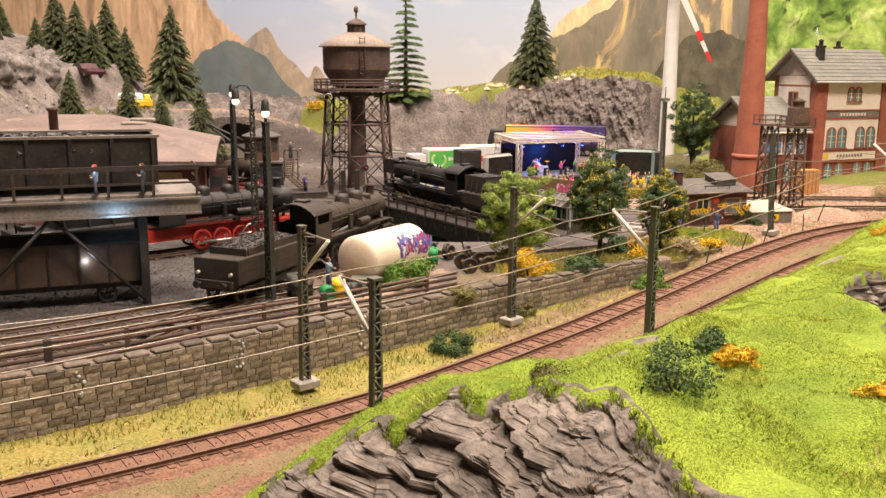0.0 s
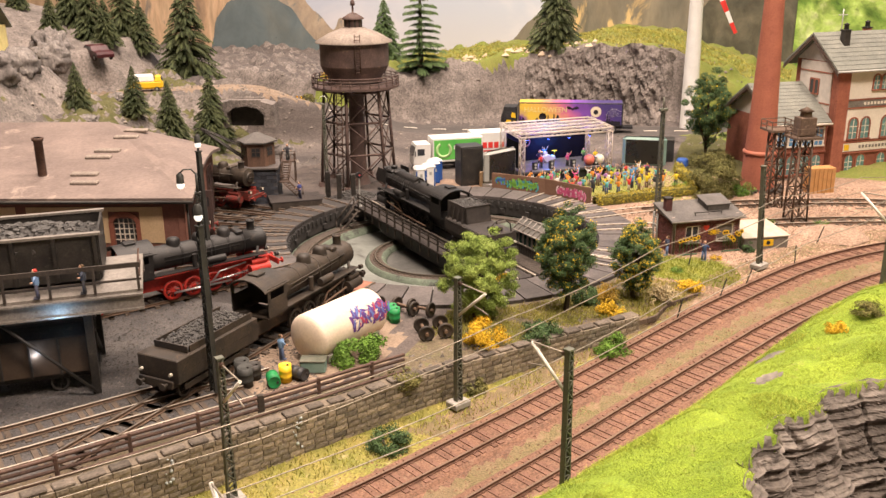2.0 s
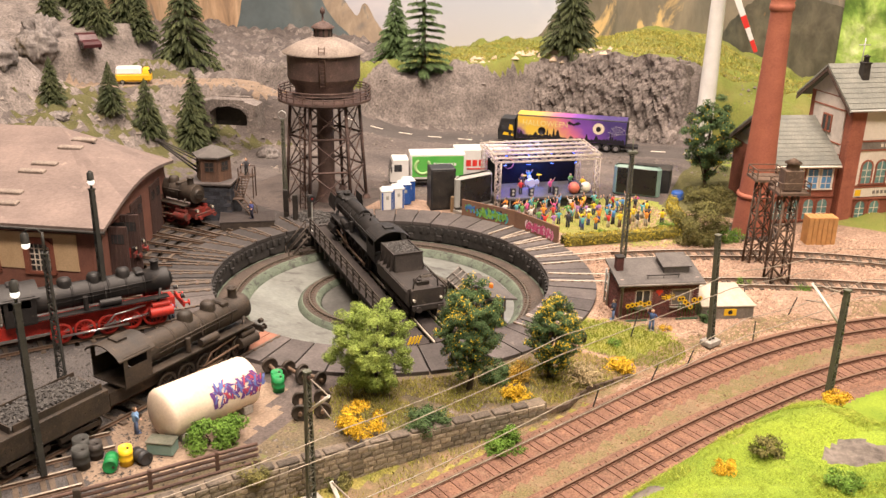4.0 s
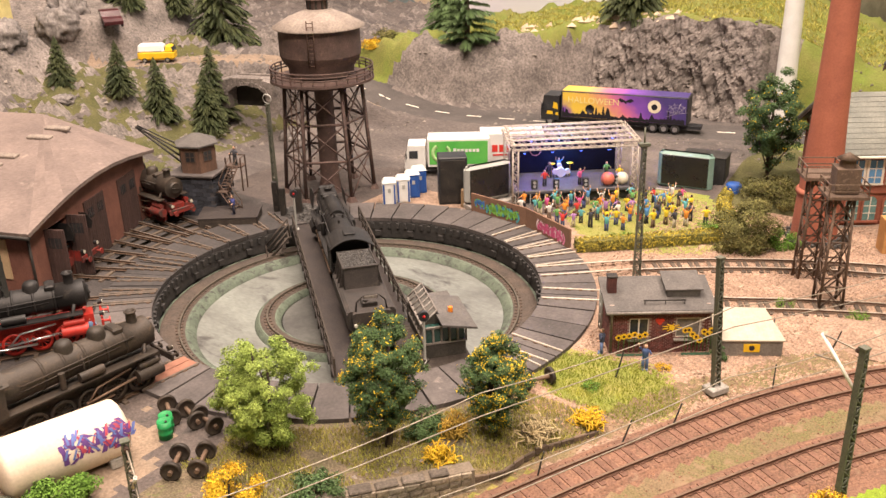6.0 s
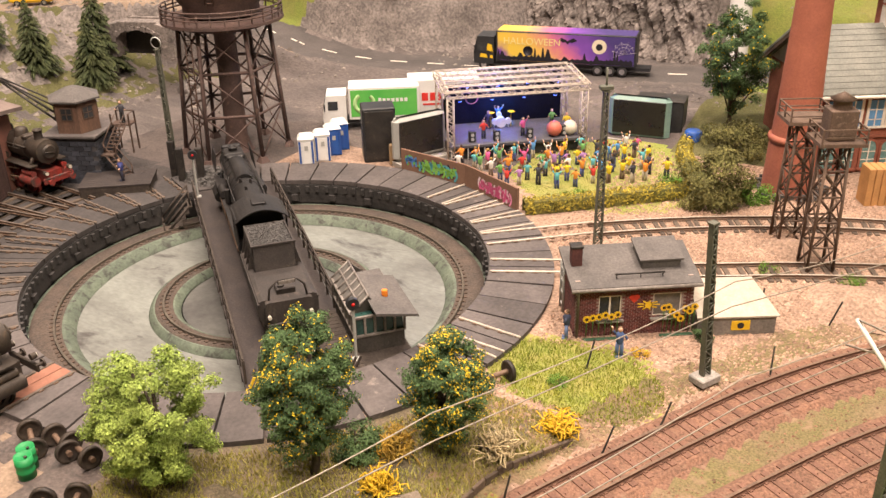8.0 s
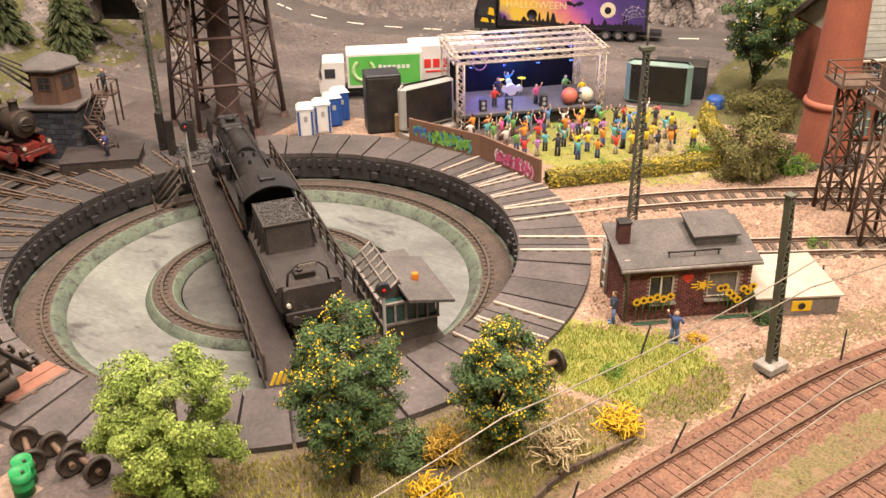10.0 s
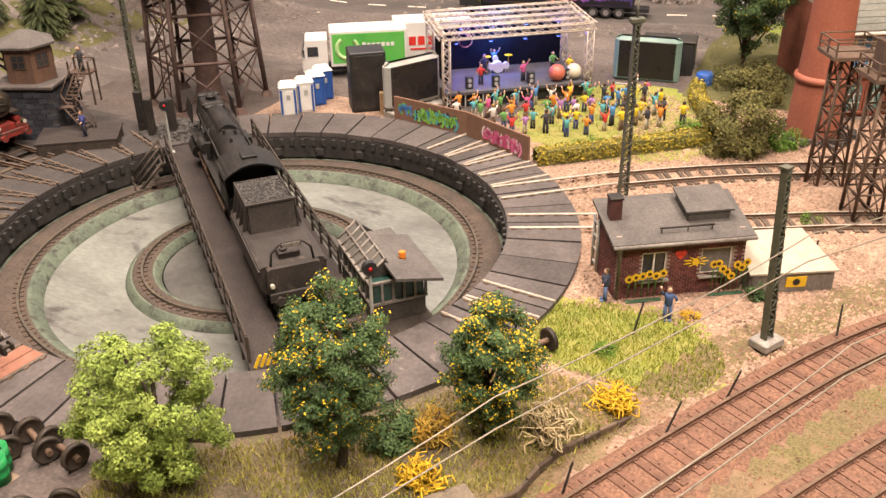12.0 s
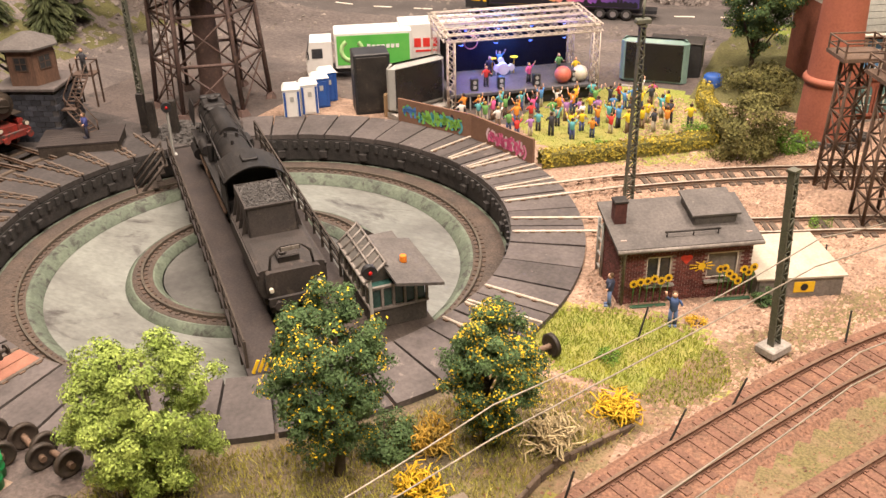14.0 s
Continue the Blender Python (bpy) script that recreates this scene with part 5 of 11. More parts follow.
def coal_heap(bm, x0, x1, y0, y1, z, hgt, seed, count=420, size=0.13):
    rnd = random.Random(seed)
    n, m = 14, 8
    grid = [[bm.verts.new((x0 + (x1 - x0) * i / n, y0 + (y1 - y0) * j / m, z + hgt * (math.sin(math.pi * i / n) * math.sin(math.pi * j / m)) ** 0.5 + 0.06 * rnd.random())) for j in range(m + 1)] for i in range(n + 1)]
    for i in range(n):
        for j in range(m):
            bm.faces.new((grid[i][j], grid[i + 1][j], grid[i + 1][j + 1], grid[i][j + 1]))
    for _ in range(count):
        u, v = rnd.random(), rnd.random()
        c = (x0 + (x1 - x0) * u, y0 + (y1 - y0) * v, z + 0.05 + hgt * (math.sin(math.pi * u) * math.sin(math.pi * v)) ** 0.5)
        s = size * (0.6 + rnd.random())
        box(bm, c, (s, s * 0.8, s * 0.7), rnd.uniform(0, 90), rx=rnd.uniform(-40, 40))


def tender(x, y, z, rz, body, label, tub=True, length=10.0, frame=None, back=3.3):
    """The coal tender behind an engine: local x ahead."""
    t = thing("tender", x, y, z, rz, label, "tender", "tenders")
    h = length / 2
    if tub:
        bm = bmesh.new()
        n = 10
        prof = [(-1.45, 2.80), (-1.66, 2.72), (-1.74, 2.5), (-1.74, 1.7), (-1.5, 1.25), (-0.9, 1.10), (0.9, 1.10), (1.5, 1.25), (1.74, 1.7), (1.74, 2.5), (1.66, 2.72), (1.45, 2.80)]
        prism(bm, [(-h + 0.75, a, b) for a, b in prof], (length - 1.0, 0, 0))
        prism(bm, [(-h + 0.35, a * 0.80, b) for a, b in prof], (0.42, 0, 0))
        part("tank", bm, body, t)
        bm = bmesh.new()
        box(bm, (0, 1.70, 2.62), (length - 1.2, 0.10, 0.08))
        box(bm, (0, -1.70, 2.62), (length - 1.2, 0.10, 0.08))
        part("tank_rim", bm, body, t)
        # bunker with upright sides, ribs and a sloping back
        a = [(-h + back, 2.74), (h - 0.12, 2.74), (h - 0.12, 4.35), (-h + back + 0.28, 4.35)]
        bm = bmesh.new()
        for s in (-1, 1):
            prism(bm, [(p[0], 1.22 * s, p[1]) for p in a], (0, 0.09 * s, 0))
            for k in range(4):
                q = -h + back + 0.55 + (length - back - 1.0) / 3.2 * k
                prism(bm, [(q, 1.30 * s, 4.1), (q, 1.30 * s, 2.75), (q, 1.62 * s, 2.75)], (0.10, 0, 0))
        prism(bm, [(-h + back, -1.30, 2.74), (-h + back, 1.30, 2.74), (-h + back + 0.28, 1.30, 4.35), (-h + back + 0.28, -1.30, 4.35)], (0.09, 0, 0))
        box(bm, (h - 0.1, 0, 3.5), (0.1, 2.6, 1.6))
        box(bm, (-h + back + 0.28, 0, 4.36), (0.16, 2.72, 0.10))
        bunker = part("bunker", bm, body, t)
        bm = bmesh.new()
        coal_heap(bm, -h + back + 0.36, h - 0.15, -1.21, 1.21, 4.18, 0.14, 5, 900, 0.075)
        part("coal_load", bm, "coal", bunker, "level load of fine black coal")
        bm = bmesh.new()
        for s in (-1, 1):
            tube(bm, [(-h + 0.7, s * 1.1, 2.75), (-h + 0.7, s * 1.0, 3.5), (-h + 0.7, s * 0.6, 3.9), (-h + 0.7, 0, 3.95)], 0.07, 5)
        box(bm, (-h + 0.7, 0, 3.85), (0.1, 1.0, 0.3))
        part("lamp_bracket", bm, body, t)
        bm = bmesh.new()
        box(bm, (-h + 1.7, 0, 2.95), (1.0, 1.1, 0.42), bev=0.06)
        cyl(bm, (-h + 1.5, 0.25, 3.1), (-h + 1.5, 0.25, 3.28), 0.2, n=10)
        part("water_hatch", bm, body, t)
        bm = bmesh.new()
        box(bm, (-h + 0.62, 0, 3.84), (0.05, 0.9, 0.22))
        part("number_board", bm, "grey_paint", t, "small board with unreadable markings")
    else:
        bm = bmesh.new()
        box(bm, (0, 0, 2.05), (length - 0.8, 3.3, 1.6), bev=0.05)
        tank = part("tank", bm, body, t)
        for s in (-1, 1):
            bm = bmesh.new()
            for k in range(60):
                box(bm, (-h + 0.7 + (length - 1.4) * (k % 20) / 19, s * 1.67, 1.4 + 0.6 * (k // 20)), (0.05, 0.03, 0.05))
            part("rivet_row", bm, body, tank)
        bm = bmesh.new()
        for s in (-1, 1):
            box(bm, (0.6, s * 1.35, 3.05), (length - 2.6, 0.08, 0.5))
        box(bm, (-h + 1.7, 0, 3.05), (0.08, 2.7, 0.5))
        part("coal_board", bm, body, t)
        bm = bmesh.new()
        coal_heap(bm, -h + 1.8, h - 0.8, -1.3, 1.3, 2.95, 0.55, 8)
        part("coal_load", bm, "coal", t, "heaped dull coal")
    bm = bmesh.new()
    box(bm, (0, 0, 1.05), (length - 0.5, 2.2, 0.35))
    box(bm, (-h + 0.15, 0, 1.3), (0.16, 2.8, 0.5), bev=0.04)
    part("frame", bm, frame or body, t)
    for s in (-1, 1):
        bm = bmesh.new()
        cyl(bm, (-h + 0.1, s * 0.95, 1.3), (-h - 0.3, s * 0.95, 1.3), 0.1, n=8)
        cyl(bm, (-h - 0.3, s * 0.95, 1.3), (-h - 0.38, s * 0.95, 1.3), 0.25, n=14)
        part("buffer", bm, frame or body, t)
        bm = bmesh.new()
        cyl(bm, (-h + 0.3, s * 1.2, 1.95), (-h + 0.1, s * 1.2, 1.95), 0.11, n=10)
        part("tail_lamp", bm, paint("lamp_glass", (0.62, 0.58, 0.48), 0.25), t)
        for k in range(4):
            wheel(t, -h + 1.4 + (length - 2.8) * k / 3, s * 1.0, 0.55, frame or body, 8)
        bm = bmesh.new()
        box(bm, (-h + 2.6, s * 1.35, 0.75), (2.9, 0.16, 0.4), bev=0.05)
        box(bm, (h - 2.6, s * 1.35, 0.75), (2.9, 0.16, 0.4), bev=0.05)
        part("bogie_frame", bm, frame or body, t)
    return t


def radial(a, s):
    return s * math.cos(radians(a)), s * math.sin(radians(a))


def engine_pair(axis, front, facing_in, body, frame, label, tlabel, tub, z=0.1, tl=10.0, **kw):
    """An engine with its tender on a track through the turntable's middle; front: distance of the engine's front from the middle."""
    sgn = 1 if facing_in else -1
    rz = axis + 180 if facing_in else axis
    c1 = front + 7.1
    x, y = radial(axis, c1)
    steam_loco(x, y, z, rz, body, frame, label, **kw)
    x, y = radial(axis, front + 14.3 + tl / 2)
    tender(x, y, z, rz, body, tlabel, tub, length=tl, frame=frame)


# the engine on the bridge
bx, by = radial(ANGLE, 4.75)
steam_loco(bx, by, 0.08, ANGLE, "loco_black", "loco_black", "sooty black steam locomotive standing on the turntable bridge", length=16.4, casing=True, chimney_h=0.42)
bx, by = radial(ANGLE, -7.55)
tender(bx, by, 0.08, ANGLE, "loco_dusty", "sooty black tub tender with level coal on the bridge", True, length=8.3, back=4.5)
# engines on the shed roads
engine_pair(265.3, 17.4, True, "loco_brown", "loco_brown", "weathered brown-black steam locomotive beside the white tank", "weathered grey-brown tender with a box tank and coal", False, tl=8.8, deflectors=False, domes=2)
engine_pair(239.0, 18.9, True, "loco_black", "red_frame", "black steam locomotive with bright red wheels and frame", "black tender with a red underframe", True, deflectors=False, domes=3)
x4, y4 = radial(175, 30.2)
steam_loco(x4, y4, 0.1, 355, "loco_brown", "red_dusty", "sooty black steam locomotive with a dull red buffer beam", deflectors=False)
x5, y5 = radial(205, 30.0)
steam_loco(x5, y5, 0.1, 26, "loco_black", "red_dusty", "black steam locomotive with a red buffer beam half inside the shed", deflectors=True)


# ---- shed roads ----
def straight_track(x0, y0, x1, y1, z, label, **kw):
    n = max(int(math.hypot(x1 - x0, y1 - y0) / 1.2), 2)
    line = [Vector((x0 + (x1 - x0) * i / n, y0 + (y1 - y0) * i / n, z)) for i in range(n + 1)]
    return track("yard_track", line, "rail_dark", "sleeper_dark", "ballast_grey", label, bed=False, studs=False, dark_top="rail_dull", **kw)


for a, r1 in ((265.3, 48), (239, 46), (206, 40), (175, 44), (182, 30), (188, 28), (197, 30), (222, 26)):
    straight_track(*radial(a, 20.1), *radial(a, r1), 0.05, "shed road with bright rails and dark sleepers leading to the turntable")
for a in (266.4, 239, 222):
    stub_rails([a], 4.5, "rail_dull")
board = thing("crossing_board", 0, 0, 0, 266.4, "flat rust-red timber infill between two stub rails", "board")
for y in (-0.4, 0.4):
    bm = bmesh.new()
    box(bm, (17.75, y, 0.045), (4.2, 0.74, 0.08), bev=0.02)
    part("plank", bm, paint("infill_red", (0.30, 0.135, 0.09), 0.85), board)
# two yard tracks in front of the retaining wall
for k, off in enumerate((-4.3, -7.6)):
    line = [p + side(WALL, i) * off for i, p in enumerate(WALL) if p.y < -39 + 2 * k]
    for p in line:
        p.z = 0.0
    track("yard_track", line, "rail_dark", "sleeper_dark", "ballast_grey", "yard track with bright rails in dark ballast", bed=True, studs=False)
# tracks leaving to the right
line = curve_points([(15.3, 13.9), (18.5, 16.6), (22.6, 19.6), (27.2, 22.4), (33, 25.2), (42, 28), (60, 31)], 0.5)
for p in line:
    p.z = 0.02
track("branch_track", line[6:], "rail_dark", "sleeper_dark", "sand", "branch track with dark sleepers in sand ballast", bed=False, studs=False)
line = curve_points([(19.5, 9.6), (26.7, 13.2), (32.8, 16.6), (42, 20.5), (60, 26)], 0.5)
for p in line:
    p.z = 0.02
track("branch_track", line, "rail_dark", "sleeper_dark", "sand", "branch track with dark sleepers in sand ballast", bed=False, studs=False)


# ---- water tower ----
def water_tower():
    t = thing("water_tower", -18.3, 17.8, -0.3, 20, "rust-brown steel water tower with a gallery and pale conical roof", "water tower")
    bm = bmesh.new()
    lathe(bm, [(1.5, 0), (1.25, 0.4), (1.0, 1.4), (0.95, 10.6), (1.9, 12.2)], 24)
    part("riser_pipe", bm, "tower_rust", t, "thick central riser pipe")
    for k in range(6):
        a = radians(60 * k + 20)
        p0, p1 = (4.7 * math.cos(a), 4.7 * math.sin(a), 0.1), (3.9 * math.cos(a), 3.9 * math.sin(a), 12.0)
        bm = bmesh.new()
        tube(bm, [p0, p1], 0.20, 4)
        box(bm, (p0[0], p0[1], 0.25), (0.9, 0.9, 0.5), 60 * k + 20, top=(0.6, 0.6))
        part("leg", bm, "tower_rust", t)
    for k in range(6):
        a, b = radians(60 * k + 20), radians(60 * k + 80)
        for z0, z1 in ((0.3, 4.2), (4.2, 8.0), (8.0, 11.6)):
            r0, r1 = 4.7 - 0.8 * z0 / 12, 4.7 - 0.8 * z1 / 12
            bm = bmesh.new()
            tube(bm, [(r0 * math.cos(a), r0 * math.sin(a), z0), (r1 * math.cos(b), r1 * math.sin(b), z1)], 0.08, 4)
            tube(bm, [(r0 * math.cos(b), r0 * math.sin(b), z0), (r1 * math.cos(a), r1 * math.sin(a), z1)], 0.08, 4)
            part("cross_brace", bm, "tower_rust", t)
            bm = bmesh.new()
            tube(bm, [(r1 * math.cos(a), r1 * math.sin(a), z1), (r1 * math.cos(b), r1 * math.sin(b), z1)], 0.14, 4)
            part("ring_beam", bm, "tower_rust", t)
    bm = bmesh.new()
    lathe(bm, [(2.0, 12.2), (5.3, 12.0), (5.3, 12.0), (5.3, 12.25), (5.3, 12.25), (2.0, 12.45)], 48)
    for k in range(12):
        a = radians(30 * k)
        tube(bm, [(2.5 * math.cos(a), 2.5 * math.sin(a), 11.3), (5.2 * math.cos(a), 5.2 * math.sin(a), 12.0)], 0.1, 4)
    deck = part("gallery", bm, "tower_rust", t)
    for k in range(28):
        a = radians(360 / 28 * k)
        bm = bmesh.new()
        box(bm, (5.2 * math.cos(a), 5.2 * math.sin(a), 12.8), (0.1, 0.1, 1.2), 360 / 28 * k)
        part("post", bm, "tower_rust", deck)
    for zz in (12.75, 13.05, 13.4):
        bm = bmesh.new()
        lathe(bm, [(5.14, zz - 0.06), (5.26, zz - 0.06), (5.26, zz + 0.06), (5.14, zz + 0.06), (5.14, zz - 0.06)], 56)
        part("handrail", bm, "tower_rust", deck)
    bm = bmesh.new()
    lathe(bm, [(2.4, 12.4), (3.3, 12.7), (3.3, 12.7), (3.3, 13.3), (3.9, 14.1), (4.1, 14.6), (4.1, 14.6), (4.12, 17.4)], 48)
    part("tank", bm, "tower_rust", t, "rust-brown riveted tank")
    bm = bmesh.new()
    lathe(bm, [(4.0, 17.2), (4.62, 17.25), (4.62, 17.25), (4.62, 17.4), (3.0, 18.3), (1.15, 19.0), (1.15, 19.0), (1.0, 19.0)], 32, smooth=True)
    roof = part("roof", bm, "tower_roof", t, "pale dusty conical roof")
    bm = bmesh.new()
    lathe(bm, [(1.0, 18.9), (1.0, 19.9), (1.0, 19.9), (1.3, 19.9), (1.3, 19.9), (1.3, 20.05), (0.6, 20.5), (0.12, 20.7), (0.12, 21.4), (0.28, 21.5), (0.28, 21.9), (0.05, 22.2)], 16)
    part("lantern", bm, "tower_rust", roof)
    for k in range(10):
        a = radians(36 * k)
        bm = bmesh.new()
        box(bm, (1.03 * math.cos(a), 1.03 * math.sin(a), 19.45), (0.1, 0.22, 0.8), 36 * k)
        part("louvre", bm, "black_iron", roof)

    def ladder(name, p0, p1, wdt, rungs):
        bm = bmesh.new()
        p0, p1 = Vector(p0), Vector(p1)
        w = Vector((-p0.y, p0.x, 0)).normalized() * wdt / 2
        for s in (-1, 1):
            tube(bm, [p0 + s * w, p1 + s * w], 0.06, 4)
        for k in range(rungs):
            q = p0 + (p1 - p0) * (k + 0.5) / rungs
            tube(bm, [q - w, q + w], 0.04, 4)
        part(name, bm, "rust_iron", t)
    a = radians(282)
    ladder("ladder", (4.35 * math.cos(a), 4.35 * math.sin(a), 13.9), (4.35 * math.cos(a), 4.35 * math.sin(a), 18.4), 0.62, 11)
    a = radians(250)
    ladder("ladder", (4.9 * math.cos(a), 4.9 * math.sin(a), 0.1), (4.3 * math.cos(a), 4.3 * math.sin(a), 12.9), 0.7, 30)
    return t


water_tower()


# ---- roundhouse ----
def roundhouse():
    t = thing("engine_shed", -19.0, -15.9, -0.3, 200, "red-brown engine shed with tan plaster panels and a dusty hipped roof", "engine shed")
    # local x runs along the windowed side wall, local y towards the far side (negative)
    L, H = 44.0, 6.0
    far = Vector((3.0, -20.8))
    bm = bmesh.new()
    y_wall = 0.0
    # windowed wall with openings: piers, sills and heads
    wins = [5.6, 10.8, 19.2, 24.4, 32.8, 38.0]
    ww, z0, z1 = 2.2, 1.7, 4.3
    edges = [0.0]
    for c in wins:
        edges += [c - ww / 2, c + ww / 2]
    edges.append(L)
    for a, b in zip(edges[0::2], edges[1::2]):
        box(bm, ((a + b) / 2, -0.35, H / 2), (b - a, 0.7, H))
    for c in wins:
        box(bm, (c, -0.35, z0 / 2), (ww, 0.7, z0))
        box(bm, (c, -0.35, (z1 + H) / 2), (ww, 0.7, H - z1))
    part("side_wall", bm, "shed_red", t)
    for c0, c1 in ((2.0, 14.6), (15.6, 28.2), (29.2, 41.8)):
        bm = bmesh.new()
        inner = [w for w in wins if c0 < w < c1]
        ed = [c0] + [v for w in inner for v in (w - 1.45, w + 1.45)] + [c1]
        for a, b in zip(ed[0::2], ed[1::2]):
            box(bm, ((a + b) / 2, 0.04, 3.5), (b - a, 0.12, 3.0))
        box(bm, ((c0 + c1) / 2, 0.04, 5.2), (c1 - c0, 0.12, 0.4))
        part("plaster_panel", bm, "plaster_tan", t, "tan plaster panel")
    for c in wins:
        w = part("window", (lambda m: (box(m, (c, -0.4, 3.0), (2.2, 0.1, 2.6)), m)[1])(bmesh.new()), "glass_dark", t, "dark arched window with white bars")
        bm = bmesh.new()
        n = 8
        arc = [(c + 1.45 * math.cos(math.pi * i / n), 4.0 + 1.0 * math.sin(math.pi * i / n)) for i in range(n + 1)]
        arc2 = [(c + 1.05 * math.cos(math.pi * i / n), 3.9 + 0.62 * math.sin(math.pi * i / n)) for i in range(n + 1)]
        prism(bm, [(a, 0.0, b) for a, b in arc] + [(a, 0.0, b) for a, b in arc2[::-1]], (0, 0.16, 0))
        for s in (-1, 1):
            box(bm, (c + s * 1.25, 0.08, 2.8), (0.4, 0.16, 2.5))
        box(bm, (c, 0.1, 1.65), (2.9, 0.24, 0.2))
        part("window_surround", bm, "brick_red", w)
        bm = bmesh.new()
        for k in range(1, 5):
            box(bm, (c - 1.1 + 2.2 * k / 5, -0.3, 3.0), (0.08, 0.08, 2.6))
        for k in range(1, 5):
            box(bm, (c, -0.3, 1.7 + 2.6 * k / 5), (2.2, 0.08, 0.08))
        part("glazing_grid", bm, "plaster_white", w)
    # front wall with three gates, towards the turntable
    d = far.normalized()
    ln = far.length
    ang = math.degrees(math.atan2(far.y, far.x))
    bm = bmesh.new()
    gates = [ln * 0.2, ln * 0.5, ln * 0.8]
    gw = 3.5
    ed = [0.0] + [v for g in gates for v in (g - gw / 2, g + gw / 2)] + [ln]

    def put(bm, u, v, z, su, sv, sz):
        p = d * u + Vector((-d.y, d.x)) * v
        box(bm, (p.x, p.y, z), (su, sv, sz), ang)
    for a, b in zip(ed[0::2], ed[1::2]):
        bm = bmesh.new()
        put(bm, (a + b) / 2, 0.3, H / 2, b - a, 0.6, H)
        part("gate_pier", bm, "shed_red", t)
    for g in gates:
        bm = bmesh.new()
        put(bm, g, 0.3, (5.3 + H) / 2, gw, 0.6, H - 5.3)
        part("gate_lintel", bm, "shed_red", t)
    bm = bmesh.new()
    nrm = Vector((-d.y, d.x))
    top = [(u, H + 1.15 * math.sin(math.pi * u / ln)) for u in [ln * k / 10 for k in range(11)]]
    prism(bm, [(d.x * u, d.y * u, z) for u, z in [(0, H), *top[1:-1], (ln, H)]], (nrm.x * 0.5, nrm.y * 0.5, 0))
    part("arched_gable", bm, "shed_red", t)
    for gi, g in enumerate(gates):
        for sg in (-1, 1):
            # the first gate stands open, its leaves folded outwards; the others are shut
            if gi == 0:
                p, sx, sy = d * (g + sg * gw / 2) + nrm * -0.85, 0.16, 1.75
            else:
                p, sx, sy = d * (g + sg * gw / 4) + nrm * -0.06, gw / 2 - 0.03, 0.16
            bm = bmesh.new()
            box(bm, (p.x, p.y, 2.75), (sx, sy, 5.4), ang)
            gate = part("gate_leaf", bm, "gate_brown", t, "open brown boarded gate leaf" if gi == 0 else "shut brown boarded gate leaf")
            for k in range(5):
                u = -0.4 + 0.2 * k
                q = p + (d * (u * sx) - nrm * 0.09 if gi else nrm * (u * sy))
                bm = bmesh.new()
                box(bm, (q.x, q.y, 2.75), (0.05, 0.06, 5.3) if gi else (0.26, 0.05, 5.3), ang)
                part("cover_strip", bm, "gate_brown", gate)
            q = p - nrm * 0.07 if gi else p
            bm = bmesh.new()
            box(bm, (q.x, q.y, 4.3), (1.0, 0.08, 0.9) if gi else (0.24, 1.1, 0.9), ang)
            part("gate_window", bm, "glass_dark", gate)
    # far and back walls
    bm = bmesh.new()
    prism(bm, [(3.0, far.y, 0), (L, far.y, 0), (L, far.y, 8.7), (15, far.y, 8.7), (3.0, far.y, 6.0)], (0, 0.6, 0))
    box(bm, (L - 0.3, far.y / 2, H / 2), (0.6, abs(far.y) - 1.4, H))
    part("back_wall", bm, "shed_red", t)
    # hipped roof
    o = 1.0
    A, B_ = Vector((-1.2, o, 6.15)), Vector((far.x - 0.7, far.y - o, 6.15))
    C, D_ = Vector((L + o, far.y - o, 6.15)), Vector((L + o, o, 6.15))
    R1, R2 = Vector((15.0, far.y - 1.4, 9.1)), Vector((L - 2, far.y - 1.4, 9.1))
    arch = [A + (B_ - A) * (k / 8) + Vector((0, 0, 1.3 * math.sin(math.pi * k / 8))) for k in range(9)]
    for poly in [(A, R1, R2, D_), (B_, C, R2, R1), (C, D_, R2)] + [(p, q, R1) for p, q in zip(arch, arch[1:])]:
        bm = bmesh.new()
        prism(bm, [tuple(p) for p in poly], (0, 0, 0.32))
        part("roof_slope", bm, "shed_roof", t, "dusty grey-brown roofing felt")
    for c, yy in ((10.9, -5.0), (10.0, -2.7), (11.2, -11.9), (11.4, -9.9), (10.5, -18.6), (10.8, -16.3), (24.0, -3.5), (25.0, -10.5), (34.0, -3.5), (35.0, -10.5)):
        zz = 6.15 + 2.95 * (o - yy) / 23.2 + 0.42
        bm = bmesh.new()
        box(bm, (c, yy, zz), (2.6, 0.8, 0.34), rx=-7, bev=0.08)
        part("roof_vent", bm, "tower_roof", t, "pale dusty roof vent hood")
    bm = bmesh.new()
    lathe(bm, [(0.42, 7.0), (0.42, 10.6), (0.55, 10.6), (0.55, 10.9), (0.35, 10.9)], 12, (15, -5, 0))
    part("smoke_flue", bm, "rust_iron", t)
    bm = bmesh.new()
    tube(bm, [(-1.2, o, 6.1), (L + o, o, 6.1)], 0.16, 6)
    tube(bm, [(-0.4, 0.3, 6.0), (-0.4, 0.3, 0.1)], 0.12, 6)
    part("gutter", bm, "black_iron", t)
    return t


roundhouse()


